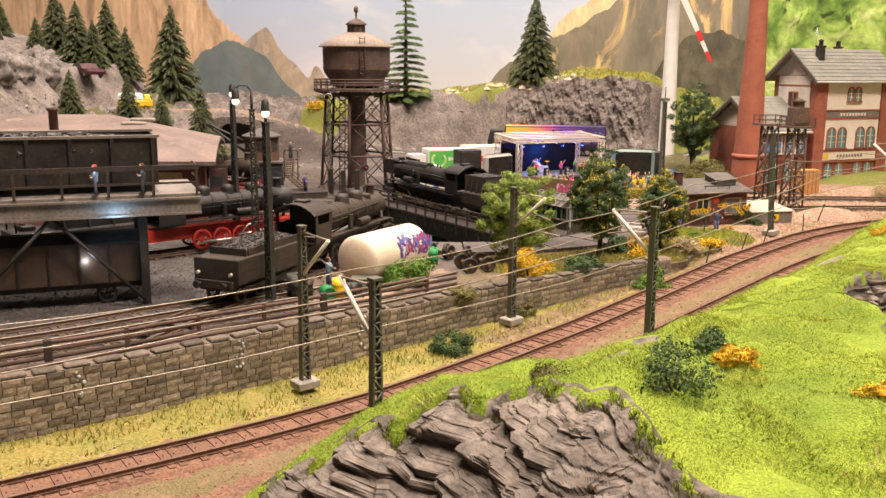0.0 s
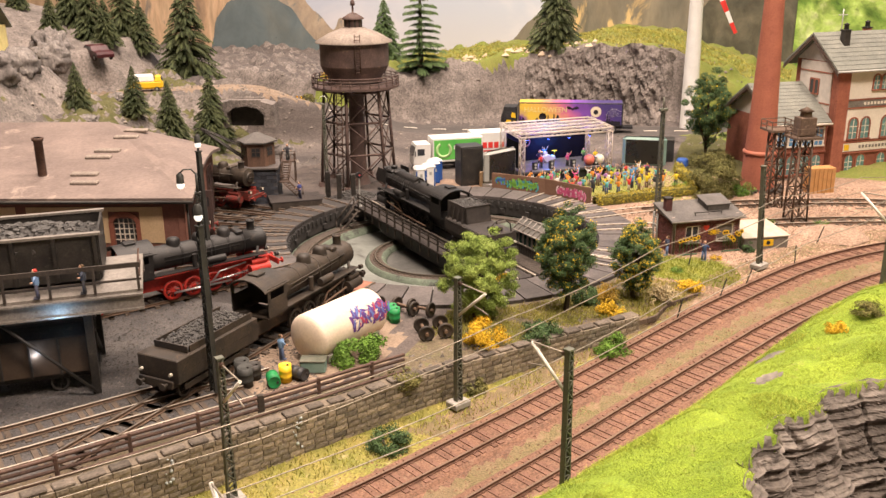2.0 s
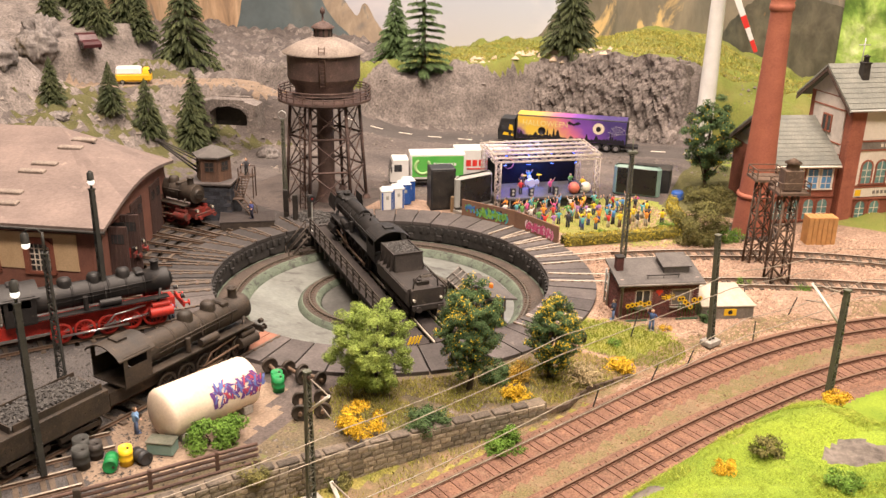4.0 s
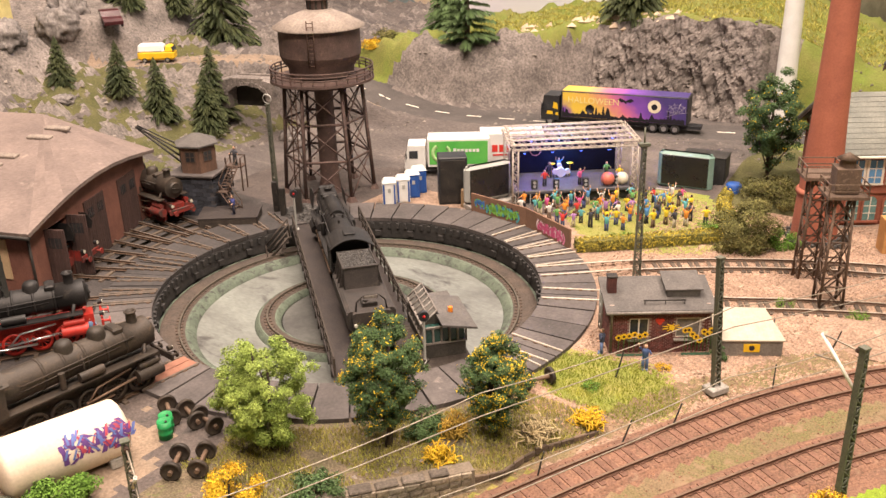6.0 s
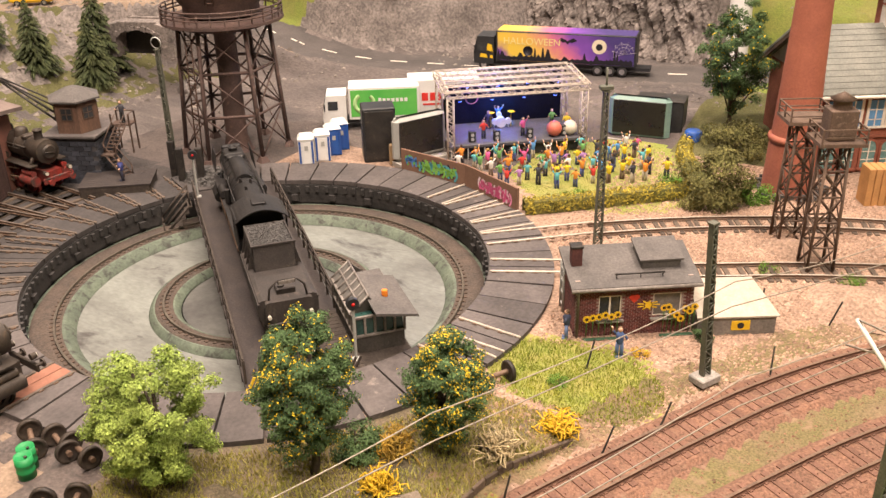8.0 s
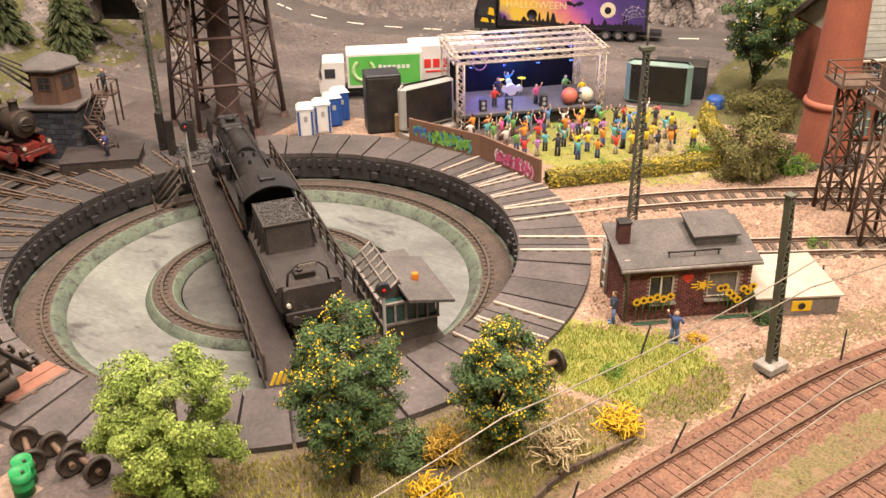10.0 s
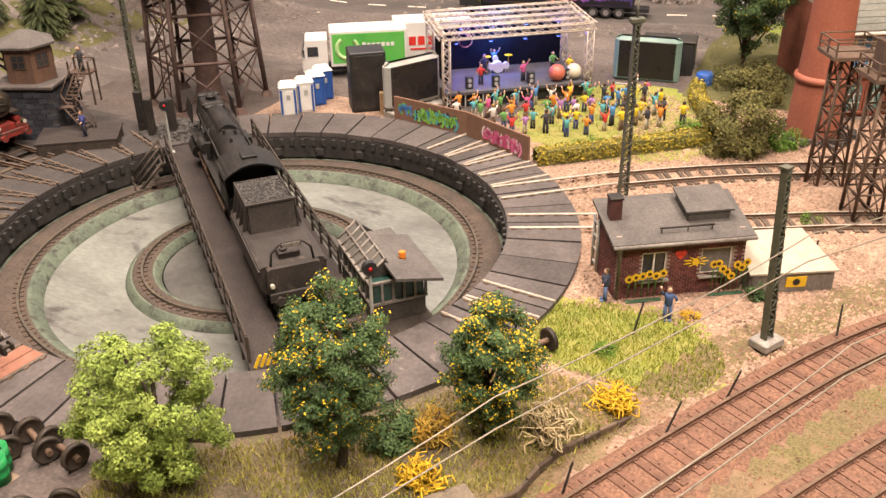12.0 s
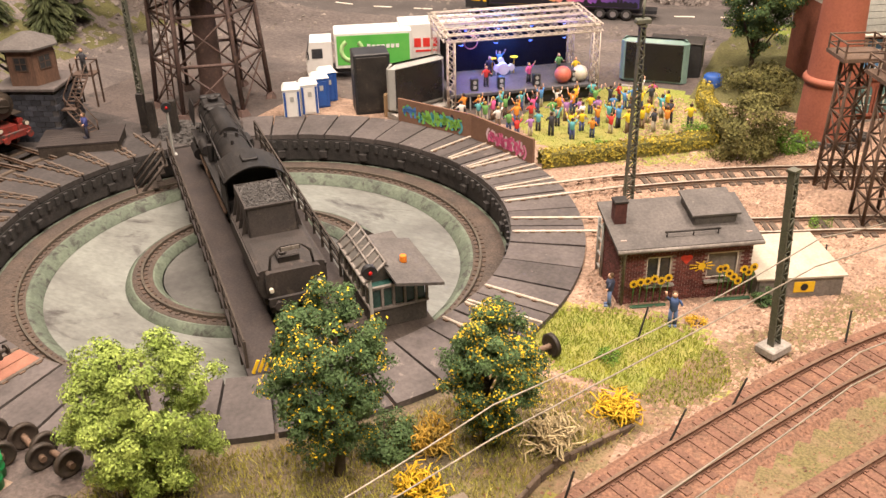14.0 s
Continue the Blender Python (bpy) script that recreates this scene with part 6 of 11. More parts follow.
# ---- coaling crane on its brick base ----
def coal_crane():
    t = thing("coaling_crane", -25.5, 6.6, -0.9, 25, "dark brick coaling stage with a brown six-sided crane cabin", "crane")
    bm = bmesh.new()
    box(bm, (0, 0, 2.3), (4.5, 4.3, 4.6), top=(0.96, 0.96))
    base = part("base", bm, paint("soot_joint", (0.085, 0.080, 0.082), 0.9), t, "blue-black sooty brick base")
    # courses of sooty blocks on the two sides that face the yard
    bm = bmesh.new()
    rnd = random.Random(8)
    for r in range(9):
        z = 0.75 + 0.42 * r
        o = 2.28 - 0.09 * z / 4.6
        for k in range(6):
            u = -1.85 + 0.74 * k + (0.37 if r % 2 else 0)
            if u > 1.95:
                continue
            box(bm, (u, -o + 0.10, z), (0.70, 0.08 + 0.03 * rnd.random(), 0.38), rx=-0.5)
            box(bm, (o, u, z), (0.08 + 0.03 * rnd.random(), 0.70, 0.38))
    blocks = part("blockwork", bm, mat("soot_block", (0.050, 0.054, 0.068), (0.032, 0.034, 0.042), 0.8, 0, 90, 700, island=0.35, dirt=(0.09, 0.08, 0.075), dirt_at=0.62), base, "blue-black sooty blocks")
    blocks["kind"] = "stuff"
    bm = bmesh.new()
    box(bm, (0, 0, 4.72), (4.9, 4.7, 0.26), bev=0.05)
    part("coping", bm, "slab", base)
    bm = bmesh.new()
    lathe(bm, [(1.95, 4.8), (1.9, 7.6), (1.9, 7.6)], 6, smooth=False)
    cab = part("cabin", bm, mat("cabin_brown", (0.165, 0.092, 0.060), (0.105, 0.062, 0.045), 0.8, 0, 70, 700, stretch=(2.5, 2.5, 0.5), dirt=(0.20, 0.13, 0.09), dirt_at=0.62), t, "brown boarded cabin")
    bm = bmesh.new()
    lathe(bm, [(2.3, 7.5), (2.3, 7.65), (2.3, 7.65), (0.5, 8.45), (0.02, 8.55)], 6, smooth=False)
    part("cabin_roof", bm, "roof_felt", cab)
    for k in range(6):
        a = 60 * k + 30
        ca, sa = math.cos(radians(a)), math.sin(radians(a))
        bm = bmesh.new()
        box(bm, (1.66 * ca, 1.66 * sa, 6.5), (0.08, 0.95, 1.0), a)
        w = part("window", bm, "glass_dark", cab)
        bm = bmesh.new()
        for dz in (-0.5, 0.0, 0.5):
            box(bm, (1.70 * ca, 1.70 * sa, 6.5 + dz), (0.06, 1.0, 0.08), a)
        for du in (-0.47, 0.0, 0.47):
            box(bm, (1.70 * ca - du * sa, 1.70 * sa + du * ca, 6.5), (0.06, 0.08, 1.0), a)
        part("glazing_grid", bm, "wood_dark", w)
    bm = bmesh.new()
    for s in (-1, 1):
        tube(bm, [(-1.2, s * 0.5, 5.3), (-6.2, s * 0.18, 9.0)], 0.11, 4)
        tube(bm, [(-1.0, s * 0.5, 6.6), (-6.2, s * 0.18, 9.1)], 0.08, 4)
    for k in range(8):
        u = k / 7
        tube(bm, [(-1.2 - 5.0 * u, -0.5 + 0.3 * u, 5.3 + 3.6 * u), (-1.2 - 5.0 * u, 0.5 - 0.3 * u, 5.3 + 3.6 * u)], 0.06, 4)
    part("jib", bm, "black_iron", t)
    # two flights of steps and the landing beside the cabin
    def flight(p0, p1, n):
        p0, p1 = Vector(p0), Vector(p1)
        w = Vector((-(p1 - p0).y, (p1 - p0).x, 0)).normalized() * 0.45
        bm = bmesh.new()
        for k in range(n):
            q = p0.lerp(p1, (k + 0.5) / n)
            tube(bm, [q - w, q + w], 0.07, 4)
        part("tread", bm, "wood_dark", t)
        for s in (-1, 1):
            bm = bmesh.new()
            tube(bm, [p0 + s * w, p1 + s * w], 0.08, 4)
            tube(bm, [p0 + s * w + Vector((0, 0, 0.9)), p1 + s * w + Vector((0, 0, 0.9))], 0.05, 4)
            tube(bm, [p0 + s * w, p0 + s * w + Vector((0, 0, 0.9))], 0.05, 4)
            part("stair_side", bm, "wood_dark", t)
    flight((4.9, -2.6, 1.5), (3.0, -1.5, 3.1), 8)
    flight((3.0, -1.4, 3.1), (3.2, 1.0, 4.8), 8)
    bm = bmesh.new()
    box(bm, (3.0, -1.5, 3.05), (1.1, 1.0, 0.1))
    part("half_landing", bm, "wood_dark", t)
    bm = bmesh.new()
    box(bm, (3.2, 1.6, 4.8), (1.8, 1.3, 0.12))
    for x, y in ((2.4, 1.0), (4.0, 1.0), (2.4, 2.2), (4.0, 2.2)):
        box(bm, (x, y, 4.0), (0.12, 0.12, 3.4))
        box(bm, (x, y, 5.3), (0.08, 0.08, 1.0))
    for x0, y0, x1, y1 in ((4.0, 1.0, 4.0, 2.2), (2.4, 2.2, 4.0, 2.2)):
        tube(bm, [(x0, y0, 5.75), (x1, y1, 5.75)], 0.05, 4)
    part("landing", bm, "wood_dark", t)
    p = thing("coal_platform", -20.2, 5.4, -0.3, 38, "low dark timber coal platform with loose coal", "platform")
    bm = bmesh.new()
    box(bm, (0, 0, 0.45), (5.6, 3.6, 0.9), bev=0.06)
    part("platform_base", bm, "bridge_wood", p)
    for k in range(8):
        bm = bmesh.new()
        box(bm, (0, -1.6 + 0.46 * k, 0.96), (5.8, 0.43, 0.12))
        part("plank", bm, "bridge_deck", p)
    for x, y in ((3.6, 2.2), (1.6, 3.2), (5.0, 3.0)):
        b = thing("buffer_post", -19.9 + x, 6.6 + y, -0.3, 25, "black upright timber post in loose coal", "post", "coal yard posts")
        bm = bmesh.new()
        box(bm, (0, 0, 1.6), (0.55, 0.45, 3.2), bev=0.05)
        part("timber", bm, "black_iron", b)
    bm = bmesh.new()
    coal_heap(bm, -17.6, -12.8, 8.4, 12.6, -0.4, 0.9, 11, 500, 0.22)
    tagged(part("coal_pile", bm, "coal"), "loose heap of black coal on the yard", "coal", kind="stuff")


coal_crane()


# ---- coaling bridge with bins ----
def coaling_bridge():
    t = thing("coaling_bridge", -5.2, -38.3, -0.3, 219, "grey-brown coaling bridge with railings, girders and coal bins", "bridge")
    # local x runs along the bridge from its free end, local y = 0 is the railed near edge, the far side at negative y
    L, W, Z = 40.0, 7.6, 7.0
    bm = bmesh.new()
    box(bm, (L / 2, -W / 2, Z - 0.2), (L, W, 0.4))
    part("deck", bm, "grey_paint", t)
    for y in (0.05, -W):
        bm = bmesh.new()
        box(bm, (L / 2, y, Z - 0.7), (L, 0.2, 1.0))
        box(bm, (L / 2, y + 0.12, Z - 0.25), (L, 0.4, 0.12))
        box(bm, (L / 2, y + 0.12, Z - 1.2), (L, 0.4, 0.12))
        part("girder", bm, "grey_paint", t)
    for k in range(16):
        bm = bmesh.new()
        box(bm, (0.2 + 2.6 * k, 0.05, Z + 0.85), (0.16, 0.16, 1.8))
        part("post", bm, "bridge_wood", t)
    for zz in (0.7, 1.65):
        bm = bmesh.new()
        box(bm, (L / 2, 0.05, Z + zz), (L, 0.14, 0.3 if zz > 1 else 0.12))
        part("railing", bm, "bridge_wood", t)
    bm = bmesh.new()
    tube(bm, [(0.1, 0, Z + 0.9), (0.1, -3.2, Z + 0.9)], 0.07, 5)
    tube(bm, [(0.1, 0, Z + 1.7), (0.1, -3.2, Z + 1.7)], 0.07, 5)
    part("railing", bm, "rust_iron", t)
    for b0 in (2.4, 15.4, 28.4):
        bm = bmesh.new()
        x0, x1, y0, y1, z0, z1 = b0, b0 + 12.4, -W + 0.3, -1.5, Z + 0.5, Z + 3.4
        box(bm, ((x0 + x1) / 2, (y0 + y1) / 2, z0), (x1 - x0, y1 - y0, 0.14))
        bin_ = part("coal_bin", bm, "black_iron", t, "black steel coal bin")
        for c, sz, nm in ((((x0 + x1) / 2, y1, (z0 + z1) / 2), (x1 - x0, 0.14, z1 - z0), "bin_side"), (((x0 + x1) / 2, y0, (z0 + z1) / 2), (x1 - x0, 0.14, z1 - z0), "bin_side"),
                          ((x0, (y0 + y1) / 2, (z0 + z1) / 2), (0.14, y1 - y0 - 0.14, z1 - z0), "bin_end"), ((x1, (y0 + y1) / 2, (z0 + z1) / 2), (0.14, y1 - y0 - 0.14, z1 - z0), "bin_end"),
                          (((x0 + x1) / 2, y1 + 0.05, z1 + 0.09), (x1 - x0 + 0.4, 0.4, 0.16), "bin_rim"), (((x0 + x1) / 2, y0 - 0.05, z1 + 0.09), (x1 - x0 + 0.4, 0.4, 0.16), "bin_rim")):
            bm = bmesh.new()
            box(bm, c, sz)
            part(nm, bm, "black_iron" if nm != "bin_rim" else "grey_paint", bin_)
        for k in range(6):
            bm = bmesh.new()
            box(bm, (x0 + 0.2 + (x1 - x0 - 0.4) * k / 5, y1 + 0.14, (z0 + z1) / 2), (0.22, 0.24, z1 - z0))
            part("rib", bm, "black_iron", bin_)
        bm = bmesh.new()
        coal_heap(bm, x0 + 0.1, x1 - 0.1, y0 + 0.1, y1 - 0.1, z1 - 0.9, 0.9, int(b0), 500, 0.3)
        part("coal_load", bm, "coal", bin_, "lumps of coal")
    for x in (3.5, 14.0, 26.0, 38.0):
        for y in (-0.6, -W + 0.6):
            bm = bmesh.new()
            box(bm, (x, y, (Z - 1.2) / 2), (0.5, 0.5, Z - 1.2))
            part("trestle_leg", bm, "black_iron", t)
        bm = bmesh.new()
        tube(bm, [(x, -0.6, 0.4), (x, -W + 0.6, Z - 1.4)], 0.12, 4)
        tube(bm, [(x, -0.6, Z - 1.4), (x, -W + 0.6, 0.4)], 0.12, 4)
        part("cross_brace", bm, "black_iron", t)
    for x in (3.5, 14.0):
        bm = bmesh.new()
        tube(bm, [(x, -0.1, 0.3), (x + 5.2, -0.1, Z - 1.2)], 0.12, 4)
        tube(bm, [(x + 10.4, -0.1, 0.3), (x + 5.2, -0.1, Z - 1.2)], 0.12, 4)
        part("cross_brace", bm, "black_iron", t)
    # the brown goods wagon underneath
    w = thing("goods_wagon", -8.4 - 0.777 * 7.5, -39.6 - 0.629 * 7.5, -0.2, 219, "brown boarded goods wagon standing under the coaling bridge", "wagon")
    bm = bmesh.new()
    box(bm, (0, -1.6, 2.6), (14.6, 3.1, 2.6), bev=0.05)
    part("body", bm, paint("wagon_brown", (0.065, 0.042, 0.028), 0.7), w)
    for k in range(9):
        bm = bmesh.new()
        box(bm, (-7 + 1.75 * k, 0.0, 2.6), (0.14, 0.14, 2.6))
        part("stanchion", bm, "black_iron", w)
    bm = bmesh.new()
    n = 8
    arc = [(-3.25 + 3.3 * i / n, 3.9 + 0.5 * math.sin(math.pi * i / n)) for i in range(n + 1)]
    prism(bm, [(-7.5, a, b) for a, b in arc] + [(-7.5, a, b - 0.1) for a, b in arc[::-1]], (15, 0, 0))
    part("roof", bm, "black_iron", w)
    bm = bmesh.new()
    box(bm, (0, -1.6, 1.15), (15, 2.6, 0.35))
    part("underframe", bm, "black_iron", w)
    for x in (-5, 5):
        for y in (-0.6, -2.6):
            wheel(w, x, y, 0.55, "black_iron", 8)


coaling_bridge()
point_lamp("bridge_work_light", -8.6, -42.2, 5.4, 0.012, (0.35, 0.65, 1.0), 0.25)
point_lamp("wagon_lamp", -11.2, -42.0, 2.6, 0.006, (0.75, 0.85, 1.0), 0.15)

# ---- stage and festival ground ----
def graffiti(name, parent, x0, x1, z0, z1, y, colours, seed, strokes=26, label=""):
    """A sprayed piece: overlapping curved strokes, a millimetre proud of its wall."""
    rnd = random.Random(seed)
    for ci, col in enumerate(colours):
        bm = bmesh.new()
        for k in range(strokes):
            cx = x0 + (x1 - x0) * (k + rnd.random()) / strokes
            cz = (z0 + z1) / 2 + rnd.uniform(-0.18, 0.18) * (z1 - z0)
            hgt = (z1 - z0) * rnd.uniform(0.25, 0.5)
            bend = rnd.uniform(-0.5, 0.5) * hgt
            w = 0.05 * (z1 - z0) + 0.03
            pts = [(cx + bend * math.sin(math.pi * u), cz + hgt * (u - 0.5) * 2 * 0.8) for u in (0, 0.25, 0.5, 0.75, 1.0)]
            if rnd.random() < 0.45:
                pts = [(cx + hgt * 0.5 * math.cos(a), cz + hgt * 0.5 * math.sin(a)) for a in [rnd.uniform(0, 3) + 0.9 * j for j in range(6)]]
                pts = pts[:5]
            vs = []
            for i, p in enumerate(pts):
                q0, q1 = pts[max(i - 1, 0)], pts[min(i + 1, len(pts) - 1)]
                d = Vector((q1[0] - q0[0], q1[1] - q0[1])).normalized() * w
                vs.append((bm.verts.new((p[0] - d.y, y - 0.015 * ci, p[1] + d.x)), bm.verts.new((p[0] + d.y, y - 0.015 * ci, p[1] - d.x))))
            for a, b in zip(vs, vs[1:]):
                bm.faces.new((a[0], a[1], b[1], b[0]))
        ob = part(name, bm, paint("spray_" + "_".join(str(int(v * 100)) for v in col), col, 0.6), parent, label)
        ob["kind"] = "stuff"


def letters(text, size, x, y, z, material, parent, rx=90.0, rz=0.0, name="lettering"):
    cu = bpy.data.curves.new(name, "FONT")
    cu.body, cu.size, cu.extrude, cu.align_x, cu.align_y = text, size * K, 0.0001, "CENTER", "CENTER"
    tmp = bpy.data.objects.new(name, cu)
    me = bpy.data.meshes.new_from_object(tmp)
    bpy.data.objects.remove(tmp)
    me.materials.append(M[material] if isinstance(material, str) else material)
    ob = new(name, me)
    ob.parent = parent
    ob.matrix_basis = at(x, y, z, rz, rx)
    return ob


def truss(bm, p0, p1, w, n, up=(0, 0, 1)):
    """A square lattice beam."""
    p0, p1 = Vector(p0), Vector(p1)
    d = (p1 - p0).normalized()
    u = Vector(up)
    u = (u - d * u.dot(d)).normalized()
    v = d.cross(u)
    cs = [(u * a + v * b) * w / 2 for a, b in ((1, 1), (1, -1), (-1, -1), (-1, 1))]
    for c in cs:
        tube(bm, [p0 + c, p1 + c], w * 0.11, 4)
    for k in range(n):
        q0, q1 = p0 + (p1 - p0) * k / n, p0 + (p1 - p0) * (k + 1) / n
        for i in range(4):
            a, b = cs[i], cs[(i + 1) % 4]
            tube(bm, [q0 + (a if k % 2 else b), q1 + (b if k % 2 else a)], w * 0.075, 3, caps=False)


STAGE_RZ = math.degrees(math.atan2(32.2 - 23.8, 11.2 - 1.3))


def stage():
    """Local x runs along the stage front, local y to its back."""
    t = thing("concert_stage", 0.9, 23.9, -0.3, STAGE_RZ, "open-air concert stage under a pale lattice truss roof", "stage")
    W, D, H = 12.4, 6.4, 5.9
    bm = bmesh.new()
    box(bm, (W / 2, D / 2, 1.25), (W, D, 0.3), bev=0.04)
    part("stage_floor", bm, "stage_deck", t)
    bm = bmesh.new()
    box(bm, (W / 2, D / 2 + 0.1, 0.55), (W - 0.6, D - 0.8, 1.1))
    part("skirt", bm, "black_plastic", t)
    for k in range(9):
        bm = bmesh.new()
        box(bm, (0.2 + (W - 0.4) * k / 8, 0.1, 0.55), (0.1, 0.1, 1.1))
        part("stage_leg", bm, "frame_grey", t)
    bm = bmesh.new()
    box(bm, (W / 2, D - 0.2, 3.2), (W - 1.2, 0.14, 4.0))
    part("back_cloth", bm, "stage_cloth", t, "dark blue-black back cloth")
    bm = bmesh.new()
    box(bm, (0.55, D / 2 + 0.6, 3.0), (0.1, D - 2.2, 3.4))
    part("side_cloth", bm, "stage_cloth", t)
    for x, y in ((0.2, 0.3), (W - 0.2, 0.3), (0.2, D), (W - 0.2, D)):
        bm = bmesh.new()
        truss(bm, (x, y, 0.2), (x, y, H - 0.3 if y < 1 else H + 0.35), 0.55, 12, (1, 0, 0))
        part("truss_post", bm, "truss", t)
    for k in range(5):
        u = k / 4
        y = 0.3 + (D - 0.3) * u
        z = H + 0.35 * u
        bm = bmesh.new()
        truss(bm, (-0.1, y, z), (W + 0.1, y, z), 0.5, 22)
        part("roof_truss", bm, "truss", t)
    for x in (-0.1, W + 0.1):
        bm = bmesh.new()
        truss(bm, (x, 0.2, H), (x, D + 0.1, H + 0.35), 0.5, 12)
        part("roof_truss", bm, "truss", t)
    for k in range(8):
        bm = bmesh.new()
        x = 1.2 + (W - 2.4) * k / 7
        y = D - 1.2 if k % 2 else 1.0
        cyl(bm, (x, y, H - 0.75), (x, y, H - 0.3), 0.2, 0.14, 10)
        spot = part("spotlight", bm, "black_plastic", t)
        bm = bmesh.new()
        cyl(bm, (x, y, H - 0.80), (x, y, H - 0.755), 0.15, n=10)
        part("lens", bm, "blue_lens", spot, "glowing blue lamp lens")
    bm = bmesh.new()
    lathe(bm, [(0.55, -0.05), (0.62, 0.0), (0.55, 0.05)], 20, (3.2, D - 0.42, 3.9), "y", a0=0, a1=300)
    part("banner_motif", bm, paint("motif_pink", (0.75, 0.32, 0.30)), t)
    # drum kit and loudspeakers stand on the stage
    kit = thing("drum_kit", 0.9, 23.9, -0.3, STAGE_RZ, "small white and blue drum kit on the stage", "drum kit")
    for x, y, z, r, hh in ((5.6, 4.6, 1.9, 0.5, 0.5), (5.0, 4.4, 2.0, 0.28, 0.3), (6.3, 4.4, 2.0, 0.28, 0.3), (5.6, 5.2, 2.4, 0.25, 0.25)):
        bm = bmesh.new()
        cyl(bm, (x, y, z), (x, y - hh, z), r, n=16)
        cyl(bm, (x, y - 0.1, z - r), (x, y - 0.1, 1.38), 0.05, n=5)
        part("drum", bm, "white_plastic", kit)
    for x in (4.7, 6.6):
        bm = bmesh.new()
        cyl(bm, (x, 4.5, 1.38), (x, 4.5, 2.8), 0.03, n=5)
        cyl(bm, (x, 4.5, 2.8), (x, 4.5, 2.84), 0.36, 0.2, 12)
        part("cymbal", bm, "yellow", kit)
    for x, y in ((2.2, 0.8), (4.4, 0.7), (7.4, 0.7), (10.6, 0.8)):
        s = thing("stage_monitor", 0, 0, 0, 0, "small black loudspeaker box on the stage", "loudspeaker", "stage loudspeakers")
        p = Matrix.Rotation(radians(STAGE_RZ), 4, "Z") @ Vector((x, y, 0))
        s.matrix_world = at(0.9 + p.x, 23.9 + p.y, 1.1, STAGE_RZ)
        bm = bmesh.new()
        box(bm, (0, 0, 0.5), (0.6, 0.5, 1.0), bev=0.05)
        part("box", bm, "black_plastic", s)
        for z in (0.3, 0.7):
            bm = bmesh.new()
            cyl(bm, (0, -0.25, z), (0, -0.28, z), 0.16, n=10)
            part("cone", bm, "frame_grey", s)
    for x, y, z, r, c in ((9.7, 0.8, 2.55, 0.70, (0.62, 0.17, 0.12)), (11.2, 0.9, 2.85, 0.66, (0.74, 0.68, 0.55))):
        p = Matrix.Rotation(radians(STAGE_RZ), 4, "Z") @ Vector((x, y, 0))
        b = thing("ball_balloon", 0.9 + p.x, 23.9 + p.y, 1.1 + r, 0, "large round red balloon on the stage" if c[1] < 0.5 else "large round cream balloon on the stage", "balloon", "stage balloons")
        bm = bmesh.new()
        ball(bm, (0, 0, 0), r, 18, 12)
        lathe(bm, [(0.02, -r - 0.05), (0.09, -r - 0.02), (0.05, -r + 0.05)], 8)
        part("balloon", bm, paint("balloon_" + str(int(c[1] * 100)), c, 0.4), b)


stage()
p = Matrix.Rotation(radians(STAGE_RZ), 4, "Z")
for lx, ly, lz, w, c in ((3.6, 3.2, 3.9, 0.028, (0.08, 0.06, 1.0)), (5.2, 4.2, 3.9, 0.02, (0.04, 0.12, 1.0)), (5.9, 4.9, 4.2, 0.065, (0.03, 0.28, 1.0)), (11.0, 3.0, 4.6, 0.02, (0.10, 0.05, 1.0)), (1.6, 2.4, 3.8, 0.035, (0.15, 0.05, 1.0))):
    q = p @ Vector((lx, ly, 0))
    point_lamp("stage_lamp", 0.9 + q.x, 23.9 + q.y, lz, w, c, 0.3)


